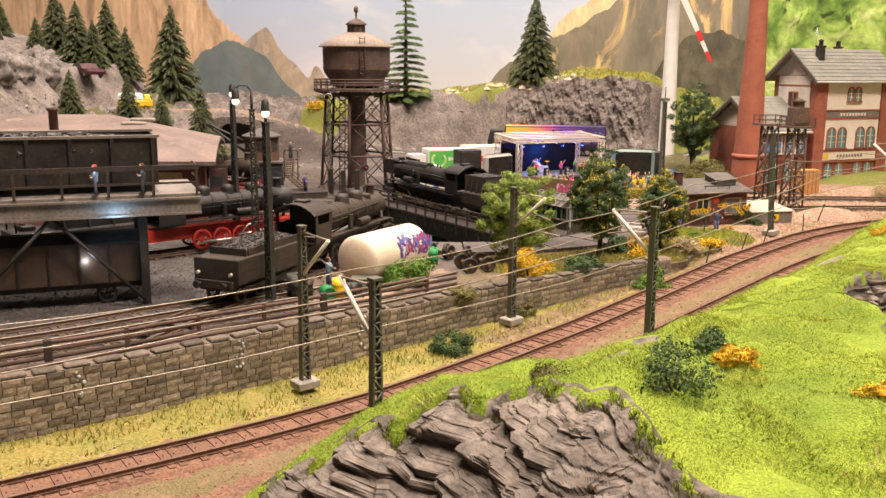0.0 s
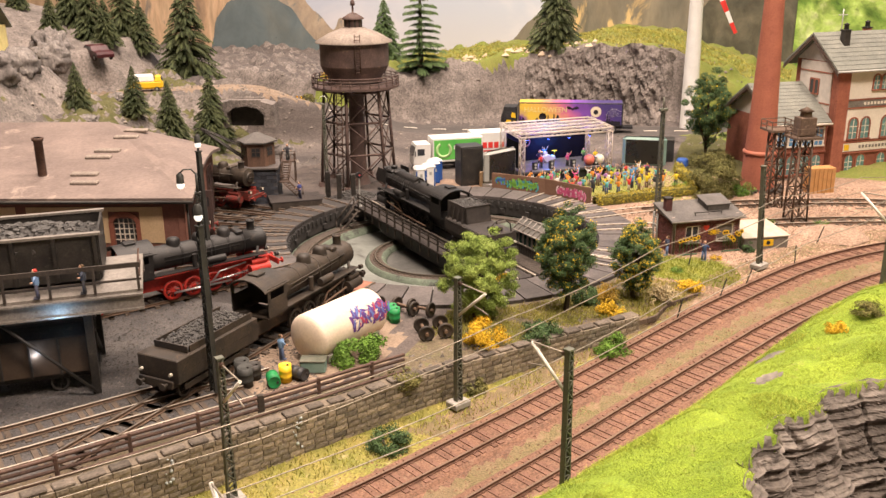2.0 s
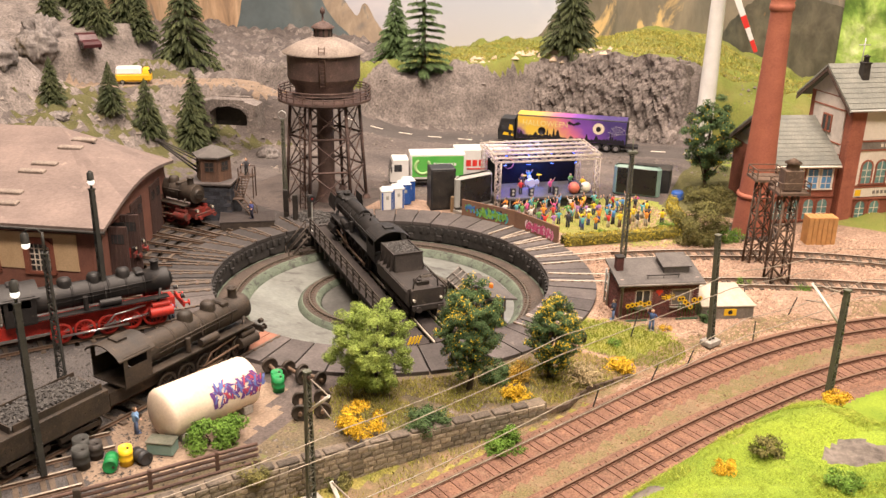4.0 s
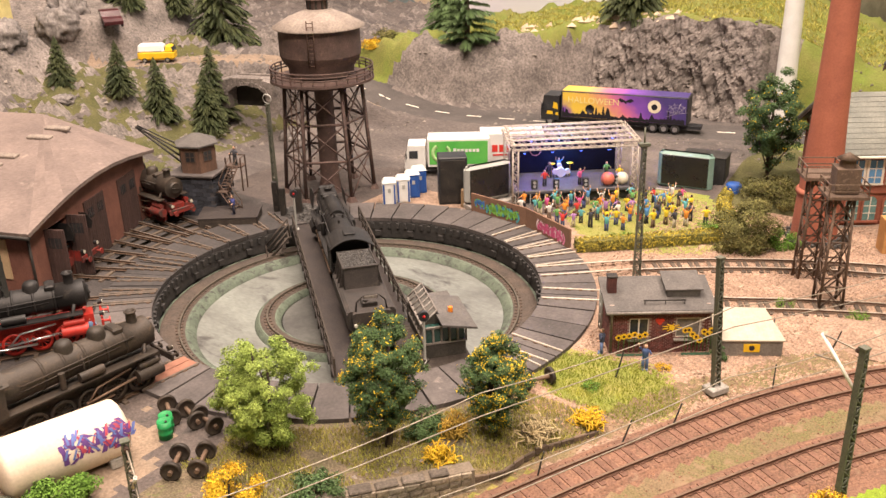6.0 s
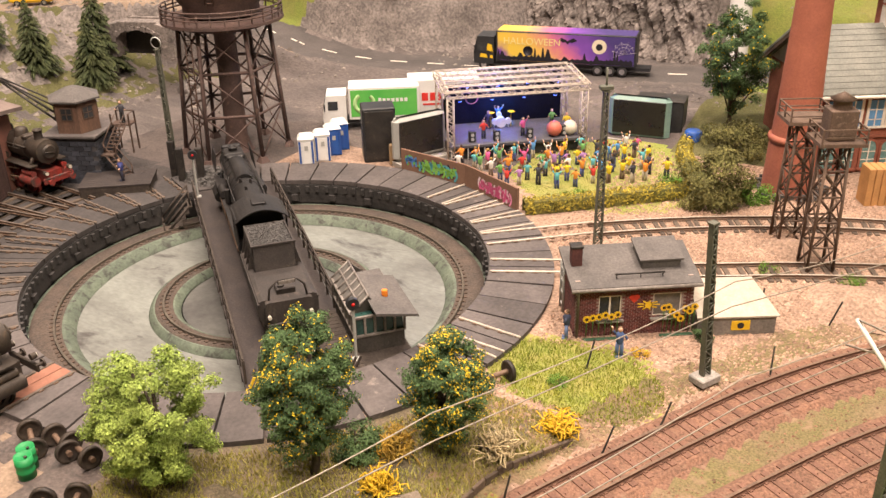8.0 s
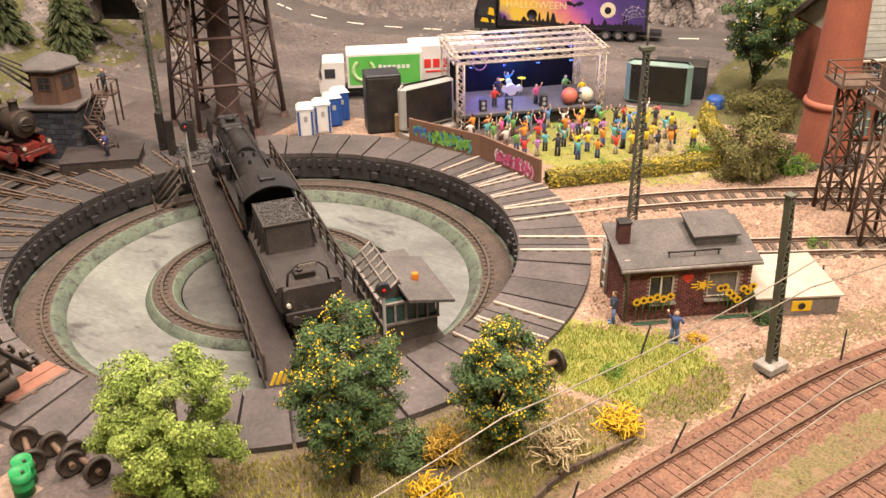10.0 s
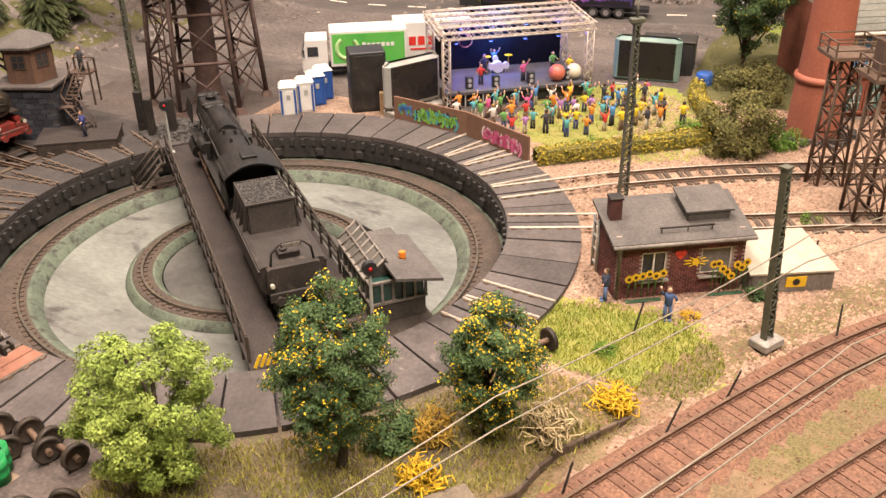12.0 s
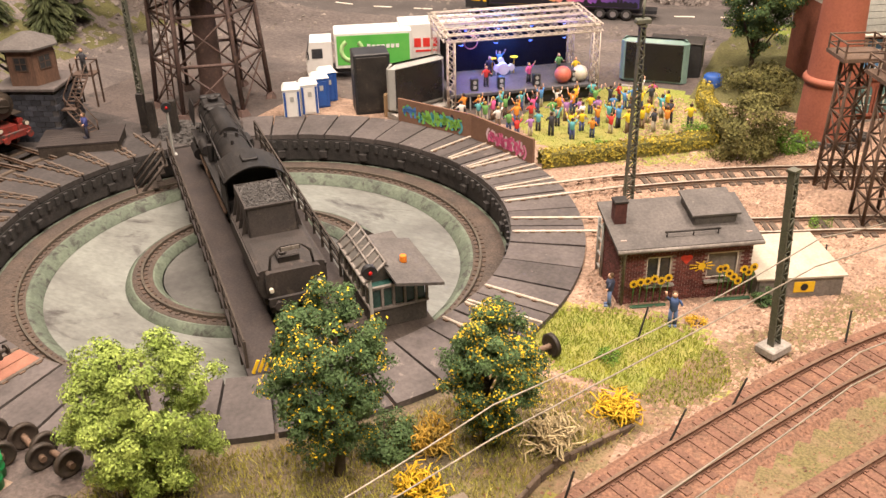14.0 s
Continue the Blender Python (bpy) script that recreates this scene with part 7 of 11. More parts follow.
# figures: plain painted miniatures, each one mesh
def figure(x, y, z, rz, top, legs, arms, seat=False, h=1.95, hair=(0.10, 0.06, 0.03), label="small painted miniature figure", group=""):
    """One mesh with painted zones: legs, body, arms up or down, head."""
    bm = bmesh.new()
    k = h / 1.95
    bare = []

    def mark(i, before):
        for f in list(bm.faces)[before:]:
            f.material_index = i
    n = 0
    for s in (-1, 1):
        tube(bm, [(s * 0.12 * k, 0.02, 0), (s * 0.13 * k, 0, 0.45 * k), (s * 0.11 * k, 0, 0.92 * k)], 0.11 * k, 6)
        box(bm, (s * 0.13 * k, -0.08 * k, 0.04 * k), (0.16 * k, 0.34 * k, 0.08 * k))
    mark(1, n)
    n = len(bm.faces)
    lathe(bm, [(0.16 * k, 0.85 * k), (0.21 * k, 1.0 * k), (0.20 * k, 1.15 * k), (0.25 * k, 1.42 * k), (0.16 * k, 1.56 * k), (0.07 * k, 1.60 * k)], 10)
    for s, a in zip((-1, 1), arms):
        sh = Vector((s * 0.25 * k, 0, 1.45 * k))
        el = sh + Vector((s * 0.16, -0.12, 0.26 if a > 0.5 else -0.26)) * k
        hd = el + Vector((s * 0.06, -0.16, 0.34 if a > 0.5 else -0.12 + 0.3 * a)) * k
        before = len(bm.faces)
        tube(bm, [sh, el], 0.068 * k, 5)
        bare.append((0, 0))
        before = len(bm.faces)
        tube(bm, [el, hd], 0.055 * k, 5)
        bare[-1] = (before, len(bm.faces))
    mark(0, n)
    for a, b in bare:
        for f in list(bm.faces)[a:b]:
            f.material_index = 2
    n = len(bm.faces)
    ball(bm, (0, -0.01, 1.74 * k), 0.145 * k, 8, 6, 1.15)
    mark(2, n)
    n = len(bm.faces)
    ball(bm, (0, 0.03 * k, 1.79 * k), 0.15 * k, 8, 5, 0.9)
    mark(3, n)
    ob = part("figure", bm, paint("cloth_%d_%d_%d" % tuple(int(c * 99) for c in top), top, 0.8))
    for c, nm in ((legs, "cloth_"), ((0.60, 0.36, 0.25), "skin_"), (hair, "hair_")):
        ob.data.materials.append(paint(nm + "%d_%d_%d" % tuple(int(v * 99) for v in c), c, 0.8))
    ob.matrix_world = at(x, y, z, rz)
    return tagged(ob, label, "figure", group)


CLOTH = [(0.75, 0.55, 0.03, "yellow"), (0.62, 0.05, 0.04, "red"), (0.10, 0.28, 0.55, "blue"), (0.75, 0.72, 0.66, "white"), (0.70, 0.12, 0.30, "pink"), (0.75, 0.28, 0.04, "orange"),
         (0.12, 0.42, 0.45, "turquoise"), (0.40, 0.20, 0.45, "violet"), (0.05, 0.05, 0.06, "black"), (0.15, 0.35, 0.10, "green")]
LEGS = [(0.06, 0.08, 0.16), (0.04, 0.04, 0.05), (0.18, 0.12, 0.08), (0.45, 0.40, 0.30), (0.08, 0.10, 0.25)]
rnd = random.Random(3)
placed = []
tries = 0
while len(placed) < 62 and tries < 4000:
    tries += 1
    u, v = rnd.uniform(0.3, 17.0), rnd.uniform(-8.6, -0.7)
    q = p @ Vector((u, v, 0))
    x, y = 0.9 + q.x, 23.9 + q.y
    if math.hypot(x, y) < 22.2 or v < -8.4 + 0.30 * max(0, 8 - u) or (u > 11 and rnd.random() < 0.5):
        continue
    if any((x - a) ** 2 + (y - b) ** 2 < 1.1 for a, b in placed):
        continue
    placed.append((x, y))
    c = rnd.choice(CLOTH)
    up = rnd.random() < 0.45
    figure(x, y, -0.28, STAGE_RZ + 180 + rnd.uniform(-35, 35), c[:3], rnd.choice(LEGS), (1, 1) if up else (rnd.choice((0, 1)) * rnd.random(), 0.2), h=rnd.uniform(1.62, 1.95), hair=rnd.choice(((0.05, 0.03, 0.02), (0.35, 0.22, 0.06), (0.14, 0.07, 0.03))),
           label=("small painted concertgoer in " + c[3] + (" with raised arms on the lawn" if up else " standing on the lawn")), group="concert crowd")
for u, v, c, a in ((3.4, 1.6, CLOTH[1], (0.3, 0.4)), (7.0, 1.5, CLOTH[4], (0.2, 0.9)), (5.6, 5.5, CLOTH[2], (0.8, 0.8)), (4.4, 4.2, CLOTH[8], (0.3, 0.3)), (10.2, 3.4, CLOTH[9], (0.3, 0.3)), (11.2, 2.0, CLOTH[0], (0.3, 0.4))):
    q = p @ Vector((u, v, 0))
    figure(0.9 + q.x, 23.9 + q.y, 1.1, STAGE_RZ + rnd.uniform(-20, 20), c[:3], LEGS[1], a, h=1.75, label="small painted musician in " + c[3] + " on the stage", group="stage musicians")


def video_wall(x, y, rz, frame_mat, label, w=5.2, h=4.0, base=0.5):
    t = thing("video_screen", x, y, -0.3, rz, label, "screen", "video screens")
    bm = bmesh.new()
    box(bm, (0, 0, base / 2), (w * 0.96, 1.6, base), bev=0.05)
    part("plinth", bm, "concrete", t)
    bm = bmesh.new()
    box(bm, (0, 0.35, base + h / 2), (w, 0.9, h), bev=0.32)
    part("housing", bm, frame_mat, t)
    bm = bmesh.new()
    box(bm, (0, -0.13, base + h / 2 + 0.05), (w * 0.84, 0.1, h * 0.80), bev=0.03)
    part("screen", bm, "screen_glass", t, "dark blank screen")
    return t


video_wall(-1.2, 22.6, 64, "frame_grey", "large dark video screen in a pale grey frame", 5.3, 3.9)
video_wall(13.8, 36.0, 8, "frame_green", "large dark video screen in a grey-green frame", 5.6, 3.9)
t = thing("equipment_case", 15.0, 38.6, -0.3, 8, "black equipment case behind the screen", "case")
bm = bmesh.new()
box(bm, (0, 0, 1.9), (4.4, 2.4, 3.8), bev=0.1)
part("case_body", bm, "black_plastic", t)
bm = bmesh.new()
box(bm, (0, 0, 3.85), (4.5, 2.5, 0.14), bev=0.05)
part("lid", bm, "black_iron", t)
b = thing("blue_barrel", 18.6, 37.0, -0.3, 0, "blue plastic barrel beside the green-framed screen", "barrel")
bm = bmesh.new()
lathe(bm, [(0.02, 0), (0.7, 0), (0.75, 0.1), (0.78, 0.8), (0.75, 1.6), (0.6, 1.75), (0.02, 1.75)], 18)
part("shell", bm, "blue_plastic", b)

# tall black loudspeaker tower
t = thing("loudspeaker_tower", -5.2, 21.9, -0.3, 40, "tall matt black loudspeaker cabinet on sand", "loudspeaker")
bm = bmesh.new()
box(bm, (0, 0, 2.45), (2.9, 2.3, 4.9), bev=0.08)
part("cabinet", bm, "black_plastic", t)
bm = bmesh.new()
box(bm, (0, -1.17, 2.45), (2.5, 0.06, 4.4), bev=0.02)
part("grille", bm, "black_iron", t)
t = thing("cardboard_box", -3.1, 21.2, -0.3, 30, "brown cardboard carton beside the loudspeaker", "box")
bm = bmesh.new()
box(bm, (0, 0, 0.9), (0.9, 0.6, 1.8), bev=0.04)
part("carton", bm, paint("carton", (0.36, 0.24, 0.13)), t)
bm = bmesh.new()
box(bm, (0, -0.31, 0.9), (0.12, 0.02, 1.8))
part("tape", bm, "bridge_wood", t)

# portable toilets
for k, (x, y, blue) in enumerate(((-10.0, 17.6, 0), (-9.5, 19.2, 0), (-9.6, 20.9, 1), (-9.9, 22.4, 1))):
    t = thing("portable_toilet", x, y, -0.3, 38 + 4 * k, "white portable toilet cabin with blue door frame" if not blue else "blue portable toilet cabin with white roof", "toilet cabin", "portable toilets")
    bm = bmesh.new()
    box(bm, (0, 0, 1.25), (1.35, 1.35, 2.5), bev=0.06)
    part("cabin", bm, "blue_plastic" if blue else "white_plastic", t)
    bm = bmesh.new()
    box(bm, (0, 0, 2.62), (1.45, 1.45, 0.28), top=(0.7, 0.7))
    part("roof", bm, "white_plastic", t)
    bm = bmesh.new()
    box(bm, (0, -0.70, 1.2), (0.85, 0.05, 2.05), bev=0.02)
    d = part("door", bm, "blue_plastic" if blue else "white_plastic", t)
    bm = bmesh.new()
    box(bm, (0.02, -0.74, 1.7), (0.3, 0.03, 0.4))
    part("door_sign", bm, "frame_grey", d)
    for s in (-1, 1):
        bm = bmesh.new()
        box(bm, (s * 0.54, -0.70, 1.2), (0.16, 0.06, 2.2))
        part("door_post", bm, "blue_plastic", t)

# hoarding of two panels with sprayed pieces
for (x0, y0), (x1, y1), cols, seed in (((-1.5, 19.9), (5.3, 19.0), [(0.03, 0.03, 0.04), (0.10, 0.40, 0.45), (0.25, 0.55, 0.10)], 4), ((5.3, 19.0), (11.4, 16.3), [(0.85, 0.30, 0.48), (0.80, 0.62, 0.66), (0.70, 0.12, 0.28)], 9)):
    ln, a = math.hypot(x1 - x0, y1 - y0), math.degrees(math.atan2(y1 - y0, x1 - x0))
    t = thing("hoarding", x0, y0, -0.3, a, "brown hoarding panel with sprayed graffiti beside the turntable", "fence", "graffiti hoardings")
    bm = bmesh.new()
    box(bm, (ln / 2, 0, 1.05), (ln - 0.04, 0.16, 2.1))
    part("panel", bm, "card_brown", t)
    for k in range(3):
        bm = bmesh.new()
        box(bm, (0.2 + (ln - 0.4) * k / 2, 0.14, 1.0), (0.16, 0.12, 2.0))
        part("batten", bm, "bridge_wood", t)
    graffiti("spray_paint", t, ln * 0.30, ln * 0.86, 0.45, 1.75, -0.09, cols, seed, 22)
    if seed == 4:
        graffiti("spray_paint", t, ln * 0.08, ln * 0.26, 0.7, 1.8, -0.09, [(0.15, 0.50, 0.10), (0.10, 0.25, 0.60)], 12, 8)


# ---- lorries and cars ----
def road_wheel(parent, x, y, r=0.55, w=0.42):
    s = 1 if y > 0 else -1
    bm = bmesh.new()
    lathe(bm, [(r * 0.55, -w / 2), (r * 0.9, -w / 2), (r, -w * 0.3), (r, w * 0.3), (r * 0.9, w / 2), (r * 0.55, w / 2)], 18, (x, y, r), "y")
    tyre = part("wheel", bm, "tyre", parent)
    bm = bmesh.new()
    cyl(bm, (x, y - w * 0.4, r), (x, y + w * 0.4, r), r * 0.56, n=14)
    part("rim", bm, "chrome", tyre)


def lorry(x, y, z, rz, cab_mat, box_mat, blen, label, high=4.3, semi=False, cab_h=3.5):
    """Local x ahead. The cab at the front, the box body behind."""
    t = thing("lorry", x, y, z, rz, label, "lorry", "lorries")
    h = blen / 2
    bm = bmesh.new()
    prism(bm, [(h + 0.25, -1.42, 0.7), (h + 2.5, -1.42, 0.7), (h + 2.55, -1.42, 1.9), (h + 2.15, -1.42, cab_h), (h + 0.25, -1.42, cab_h)], (0, 2.84, 0))
    cab = part("cab", bm, cab_mat, t)
    bm = bmesh.new()
    prism(bm, [(h + 2.57, -1.2, 2.0), (h + 2.57, 1.2, 2.0), (h + 2.25, 1.15, 3.15), (h + 2.25, -1.15, 3.15)], (0.03, 0, 0))
    part("windscreen", bm, "glass_dark", cab)
    for s in (-1, 1):
        bm = bmesh.new()
        box(bm, (h + 1.55, s * 1.43, 2.5), (0.95, 0.04, 0.85))
        part("side_window", bm, "glass_dark", cab)
        bm = bmesh.new()
        box(bm, (h + 2.35, s * 1.62, 2.4), (0.12, 0.25, 0.7), bev=0.03)
        part("mirror", bm, "black_plastic", cab)
        bm = bmesh.new()
        box(bm, (h + 2.56, s * 1.05, 1.0), (0.06, 0.5, 0.3))
        part("headlight", bm, "chrome", cab)
    bm = bmesh.new()
    box(bm, (0.5, 0, 0.75), (blen + 4, 1.6, 0.35))
    part("chassis", bm, "black_plastic", t)
    bm = bmesh.new()
    box(bm, (0, 0, (1.05 + high) / 2), (blen, 2.92, high - 1.05), bev=0.06)
    body = part("box_body", bm, "white_plastic" if box_mat == "truck_green" else box_mat, t)
    for xx in ([h + 1.5, -h + 1.6] if not semi else [h + 1.4, h - 3.0, -h + 1.4, -h + 2.7, -h + 4.0]):
        for s in (-1, 1):
            road_wheel(t, xx, s * 1.2)
    return t, body


# green rental lorry
gx, gy = -10.15, 30.1
t, body = lorry(gx, gy, -0.25, 180 + 35, "white_plastic", "truck_green", 6.8, "white lorry with a green box body parked beside the stage", 4.2)
for s in (-1, 1):
    bm = bmesh.new()
    box(bm, (0, s * 1.475, 2.65), (6.4, 0.03, 2.6))
    side_panel = part("side_panel", bm, "truck_green", body, "bright green side panel")
    bm = bmesh.new()
    lathe(bm, [(0.72, -0.01), (1.1, -0.01), (1.1, 0.01), (0.72, 0.01), (0.72, -0.01)], 24, (1.9, s * 1.50, 2.65), "y", a0=30, a1=320)
    part("emblem", bm, paint("pale_green", (0.45, 0.70, 0.30)), side_panel, "pale green curved emblem")
    bm = bmesh.new()
    for k in range(7):
        box(bm, (0.4 - 0.42 * k, s * 1.50, 2.9), (0.3, 0.02, 0.5 if k == 0 else 0.34))
    part("lettering_bar", bm, "white_plastic", side_panel, "white brand lettering as plain bars")
t, body = lorry(-6.0, 34.5, -0.25, 180 + 35, "white_plastic", "white_plastic", 7.0, "white box lorry with red lettering behind the stage", 4.4)
for s in (-1, 1):
    bm = bmesh.new()
    for k in range(5):
        box(bm, (1.9 - 0.8 * k, s * 1.48, 2.7), (0.62, 0.03, 0.8))
    box(bm, (0.3, s * 1.48, 1.95), (3.6, 0.03, 0.18))
    part("lettering_bar", bm, "red_plain", body, "red brand lettering as plain bars")

# dark decorated articulated lorry on the road
def night_print():
    """Printed dusk sky: yellow by the cab, then orange, pink, violet and deep blue."""
    m = mat("night_print", (0.4, 0.3, 0.2), rough=0.45, bump=0)
    nt = m.node_tree
    tc = nt.nodes.new("ShaderNodeTexCoord")
    sep = nt.nodes.new("ShaderNodeSeparateXYZ")
    nt.links.new(tc.outputs["Object"], sep.inputs[0])
    cloud = noise_tex(nt, tc.outputs["Object"], 60, 4, 0.6)
    u = math_node(nt, "ADD", math_node(nt, "MULTIPLY", sep.outputs["X"], -6.6), math_node(nt, "MULTIPLY", sep.outputs["Z"], 6.0))
    f = math_node(nt, "ADD", math_node(nt, "ADD", u, 0.24), math_node(nt, "MULTIPLY", cloud, 0.26))
    col = ramp(nt, f, [(0.02, (0.16, 0.05, 0.30)), (0.14, (0.72, 0.50, 0.06)), (0.34, (0.70, 0.42, 0.10)), (0.50, (0.60, 0.16, 0.26)), (0.66, (0.20, 0.07, 0.38)), (0.9, (0.06, 0.04, 0.16))])
    nt.links.new(col, nt.nodes["Principled BSDF"].inputs["Base Color"])
    return m


M["night_print"] = night_print()
ink = paint("ink_black", (0.012, 0.010, 0.016), 0.6)
t, body = lorry(0.4, 50.2, ground_at(0.4, 50.0) + 0.05, 180 + 13.5, "black_plastic", "black_plastic", 15.2, "black articulated lorry with a purple and yellow painted trailer", 4.4, True, 3.7)
bm = bmesh.new()
box(bm, (0, 0, 4.42), (14.9, 2.7, 0.05))
part("roof_panel", bm, "night_print", body, "orange and violet painted roof")
for sg in (-1, 1):
    bm = bmesh.new()
    box(bm, (0, sg * 1.475, 2.75), (14.8, 0.03, 3.0))
    art = part("side_panel", bm, "night_print", body, "yellow, pink and violet painted night scene")
    # skyline of hills, steeples and crosses
    rnd = random.Random(31)
    low, verts, x = 1.27, [(7.4, 1.27)], 7.4
    while x > -7.2:
        w = rnd.uniform(0.25, 0.7)
        top = 1.75 + 0.35 * N(x, 2, 5, 0.35) + (rnd.uniform(0.4, 1.0) if rnd.random() < 0.28 else 0.12 * rnd.random())
        verts += [(x, 1.7), (x - w * 0.35, top), (x - w * 0.65, top - 0.1), (x - w, 1.7)]
        x -= w
    verts.append((x, 1.27))
    bm = bmesh.new()
    for k in range(1, len(verts) - 2):
        a, b = verts[k], verts[k + 1]
        vs = [bm.verts.new((p[0], sg * 1.497, p[1])) for p in ((a[0], low), a, b, (b[0], low))]
        bm.faces.new(vs)
    part("painted_skyline", bm, ink, art, "black painted skyline with crosses and steeples")
    bm = bmesh.new()
    cyl(bm, (-3.7, sg * 1.49, 3.15), (-3.7, sg * 1.503, 3.15), 0.78, n=24)
    moon = part("moon", bm, paint("moon_cream", (0.75, 0.66, 0.48)), art, "pale full moon")
    bm = bmesh.new()
    cyl(bm, (-3.7, sg * 1.503, 3.1), (-3.7, sg * 1.509, 3.1), 0.36, n=14)
    part("moon_mark", bm, ink, moon)
    bm = bmesh.new()
    bat = [(0, 0.1), (0.25, 0.3), (0.8, 0.55), (1.3, 0.2), (0.95, 0.1), (0.6, -0.1), (0.3, 0.0), (0, -0.3), (-0.3, 0.0), (-0.6, -0.1), (-0.95, 0.1), (-1.3, 0.2), (-0.8, 0.55), (-0.25, 0.3)]
    prism(bm, [(-0.3 + 0.8 * a, sg * 1.497, 3.5 + 0.8 * b) for a, b in bat], (0, sg * 0.01, 0))
    part("painted_bat", bm, ink, art, "black painted bat")
    bm = bmesh.new()
    lathe(bm, [(0.01, -0.008), (0.55, -0.008), (0.55, 0.008)], 16, (4.0, sg * 1.50, 2.35), "y")
    part("painted_pumpkin", bm, ink, art, "dark painted pumpkin face")
    # spider web of thin pale lines at the tail
    bm = bmesh.new()
    for k in range(7):
        a = radians(-20 + 32 * k)
        tube(bm, [(-6.3, sg * 1.498, 2.5), (-6.3 + 1.3 * math.cos(a), sg * 1.498, 2.5 + 1.3 * math.sin(a))], 0.018, 4)
    for r in (0.4, 0.75, 1.1):
        tube(bm, [(-6.3 + r * math.cos(radians(-20 + 32 * k)), sg * 1.498, 2.5 + r * math.sin(radians(-20 + 32 * k))) for k in range(7)], 0.018, 4)
    part("painted_web", bm, paint("web_grey", (0.42, 0.38, 0.44)), art, "pale painted spider web")
    letters("HALLOWEEN", 1.05, 3.4 * sg if sg < 0 else 3.6, sg * 1.51, 3.35, paint("letter_cream", (0.82, 0.70, 0.30)), art, 90, 0 if sg < 0 else 180)
    bm = bmesh.new()
    for k, (x, z, w, h) in enumerate(((8.3, 2.5, 0.7, 0.9), (9.0, 1.6, 0.9, 0.5), (8.1, 1.5, 0.4, 0.4))):
        prism(bm, [(x - w / 2, sg * 1.425, z - h / 2), (x + w / 2, sg * 1.425, z - h / 3), (x + w / 3, sg * 1.425, z + h / 2), (x - w / 3, sg * 1.425, z + h / 3)], (0, sg * 0.012, 0))
    part("cab_art", bm, "yellow", t, "yellow painted patches on the cab")


def small_car(x, y, z, rz, material, label, van=False, roof_mat=None):
    t = thing("yellow_van" if van else "car", x, y, z, rz, label, "van" if van else "car")
    bm = bmesh.new()
    if van:
        box(bm, (0, 0, 0.95), (4.9, 2.0, 1.2), bev=0.25)
        body = part("body", bm, material, t)
        bm = bmesh.new()
        box(bm, (-0.6, 0, 1.9), (3.6, 1.9, 1.1), top=(0.94, 0.84), bev=0.2)
        part("canopy", bm, roof_mat, t, "white load cover")
        bm = bmesh.new()
        box(bm, (1.75, 0, 1.8), (1.2, 1.9, 0.9), top=(0.7, 0.85), bev=0.15)
        part("cab", bm, material, t)
        bm = bmesh.new()
        box(bm, (1.8, 0, 1.8), (1.24, 1.7, 0.5), top=(0.8, 0.9))
        part("windows", bm, "glass_dark", t)
    else:
        prof = [(-2.4, 0.35), (2.4, 0.35), (2.45, 0.7), (2.0, 0.95), (1.0, 1.05), (0.4, 1.55), (-1.0, 1.6), (-1.9, 1.1), (-2.4, 1.0)]
        prism(bm, [(a, -0.95, b) for a, b in prof], (0, 1.9, 0))
        part("body", bm, material, t)
        bm = bmesh.new()
        prism(bm, [(0.85, -0.97, 1.06), (0.35, -0.97, 1.48), (-0.95, -0.97, 1.52), (-1.55, -0.97, 1.12)], (0, 1.94, 0))
        part("windows", bm, "glass_dark", t)
    for xx in (-1.5, 1.5):
        for s in (-1, 1):
            road_wheel(t, xx, s * 0.88, 0.36, 0.25)
    return t


small_car(-57.6, 27.4, ground_at(-57.6, 27.4) + 0.02, 38, "yellow", "yellow delivery van with a white top on the hill road", True, "white_plastic")
small_car(-64.2, 25.6, ground_at(-64.2, 25.6) + 0.05, -28, "maroon", "dark maroon car parked on the hill").scale = (1.3, 1.3, 1.3)

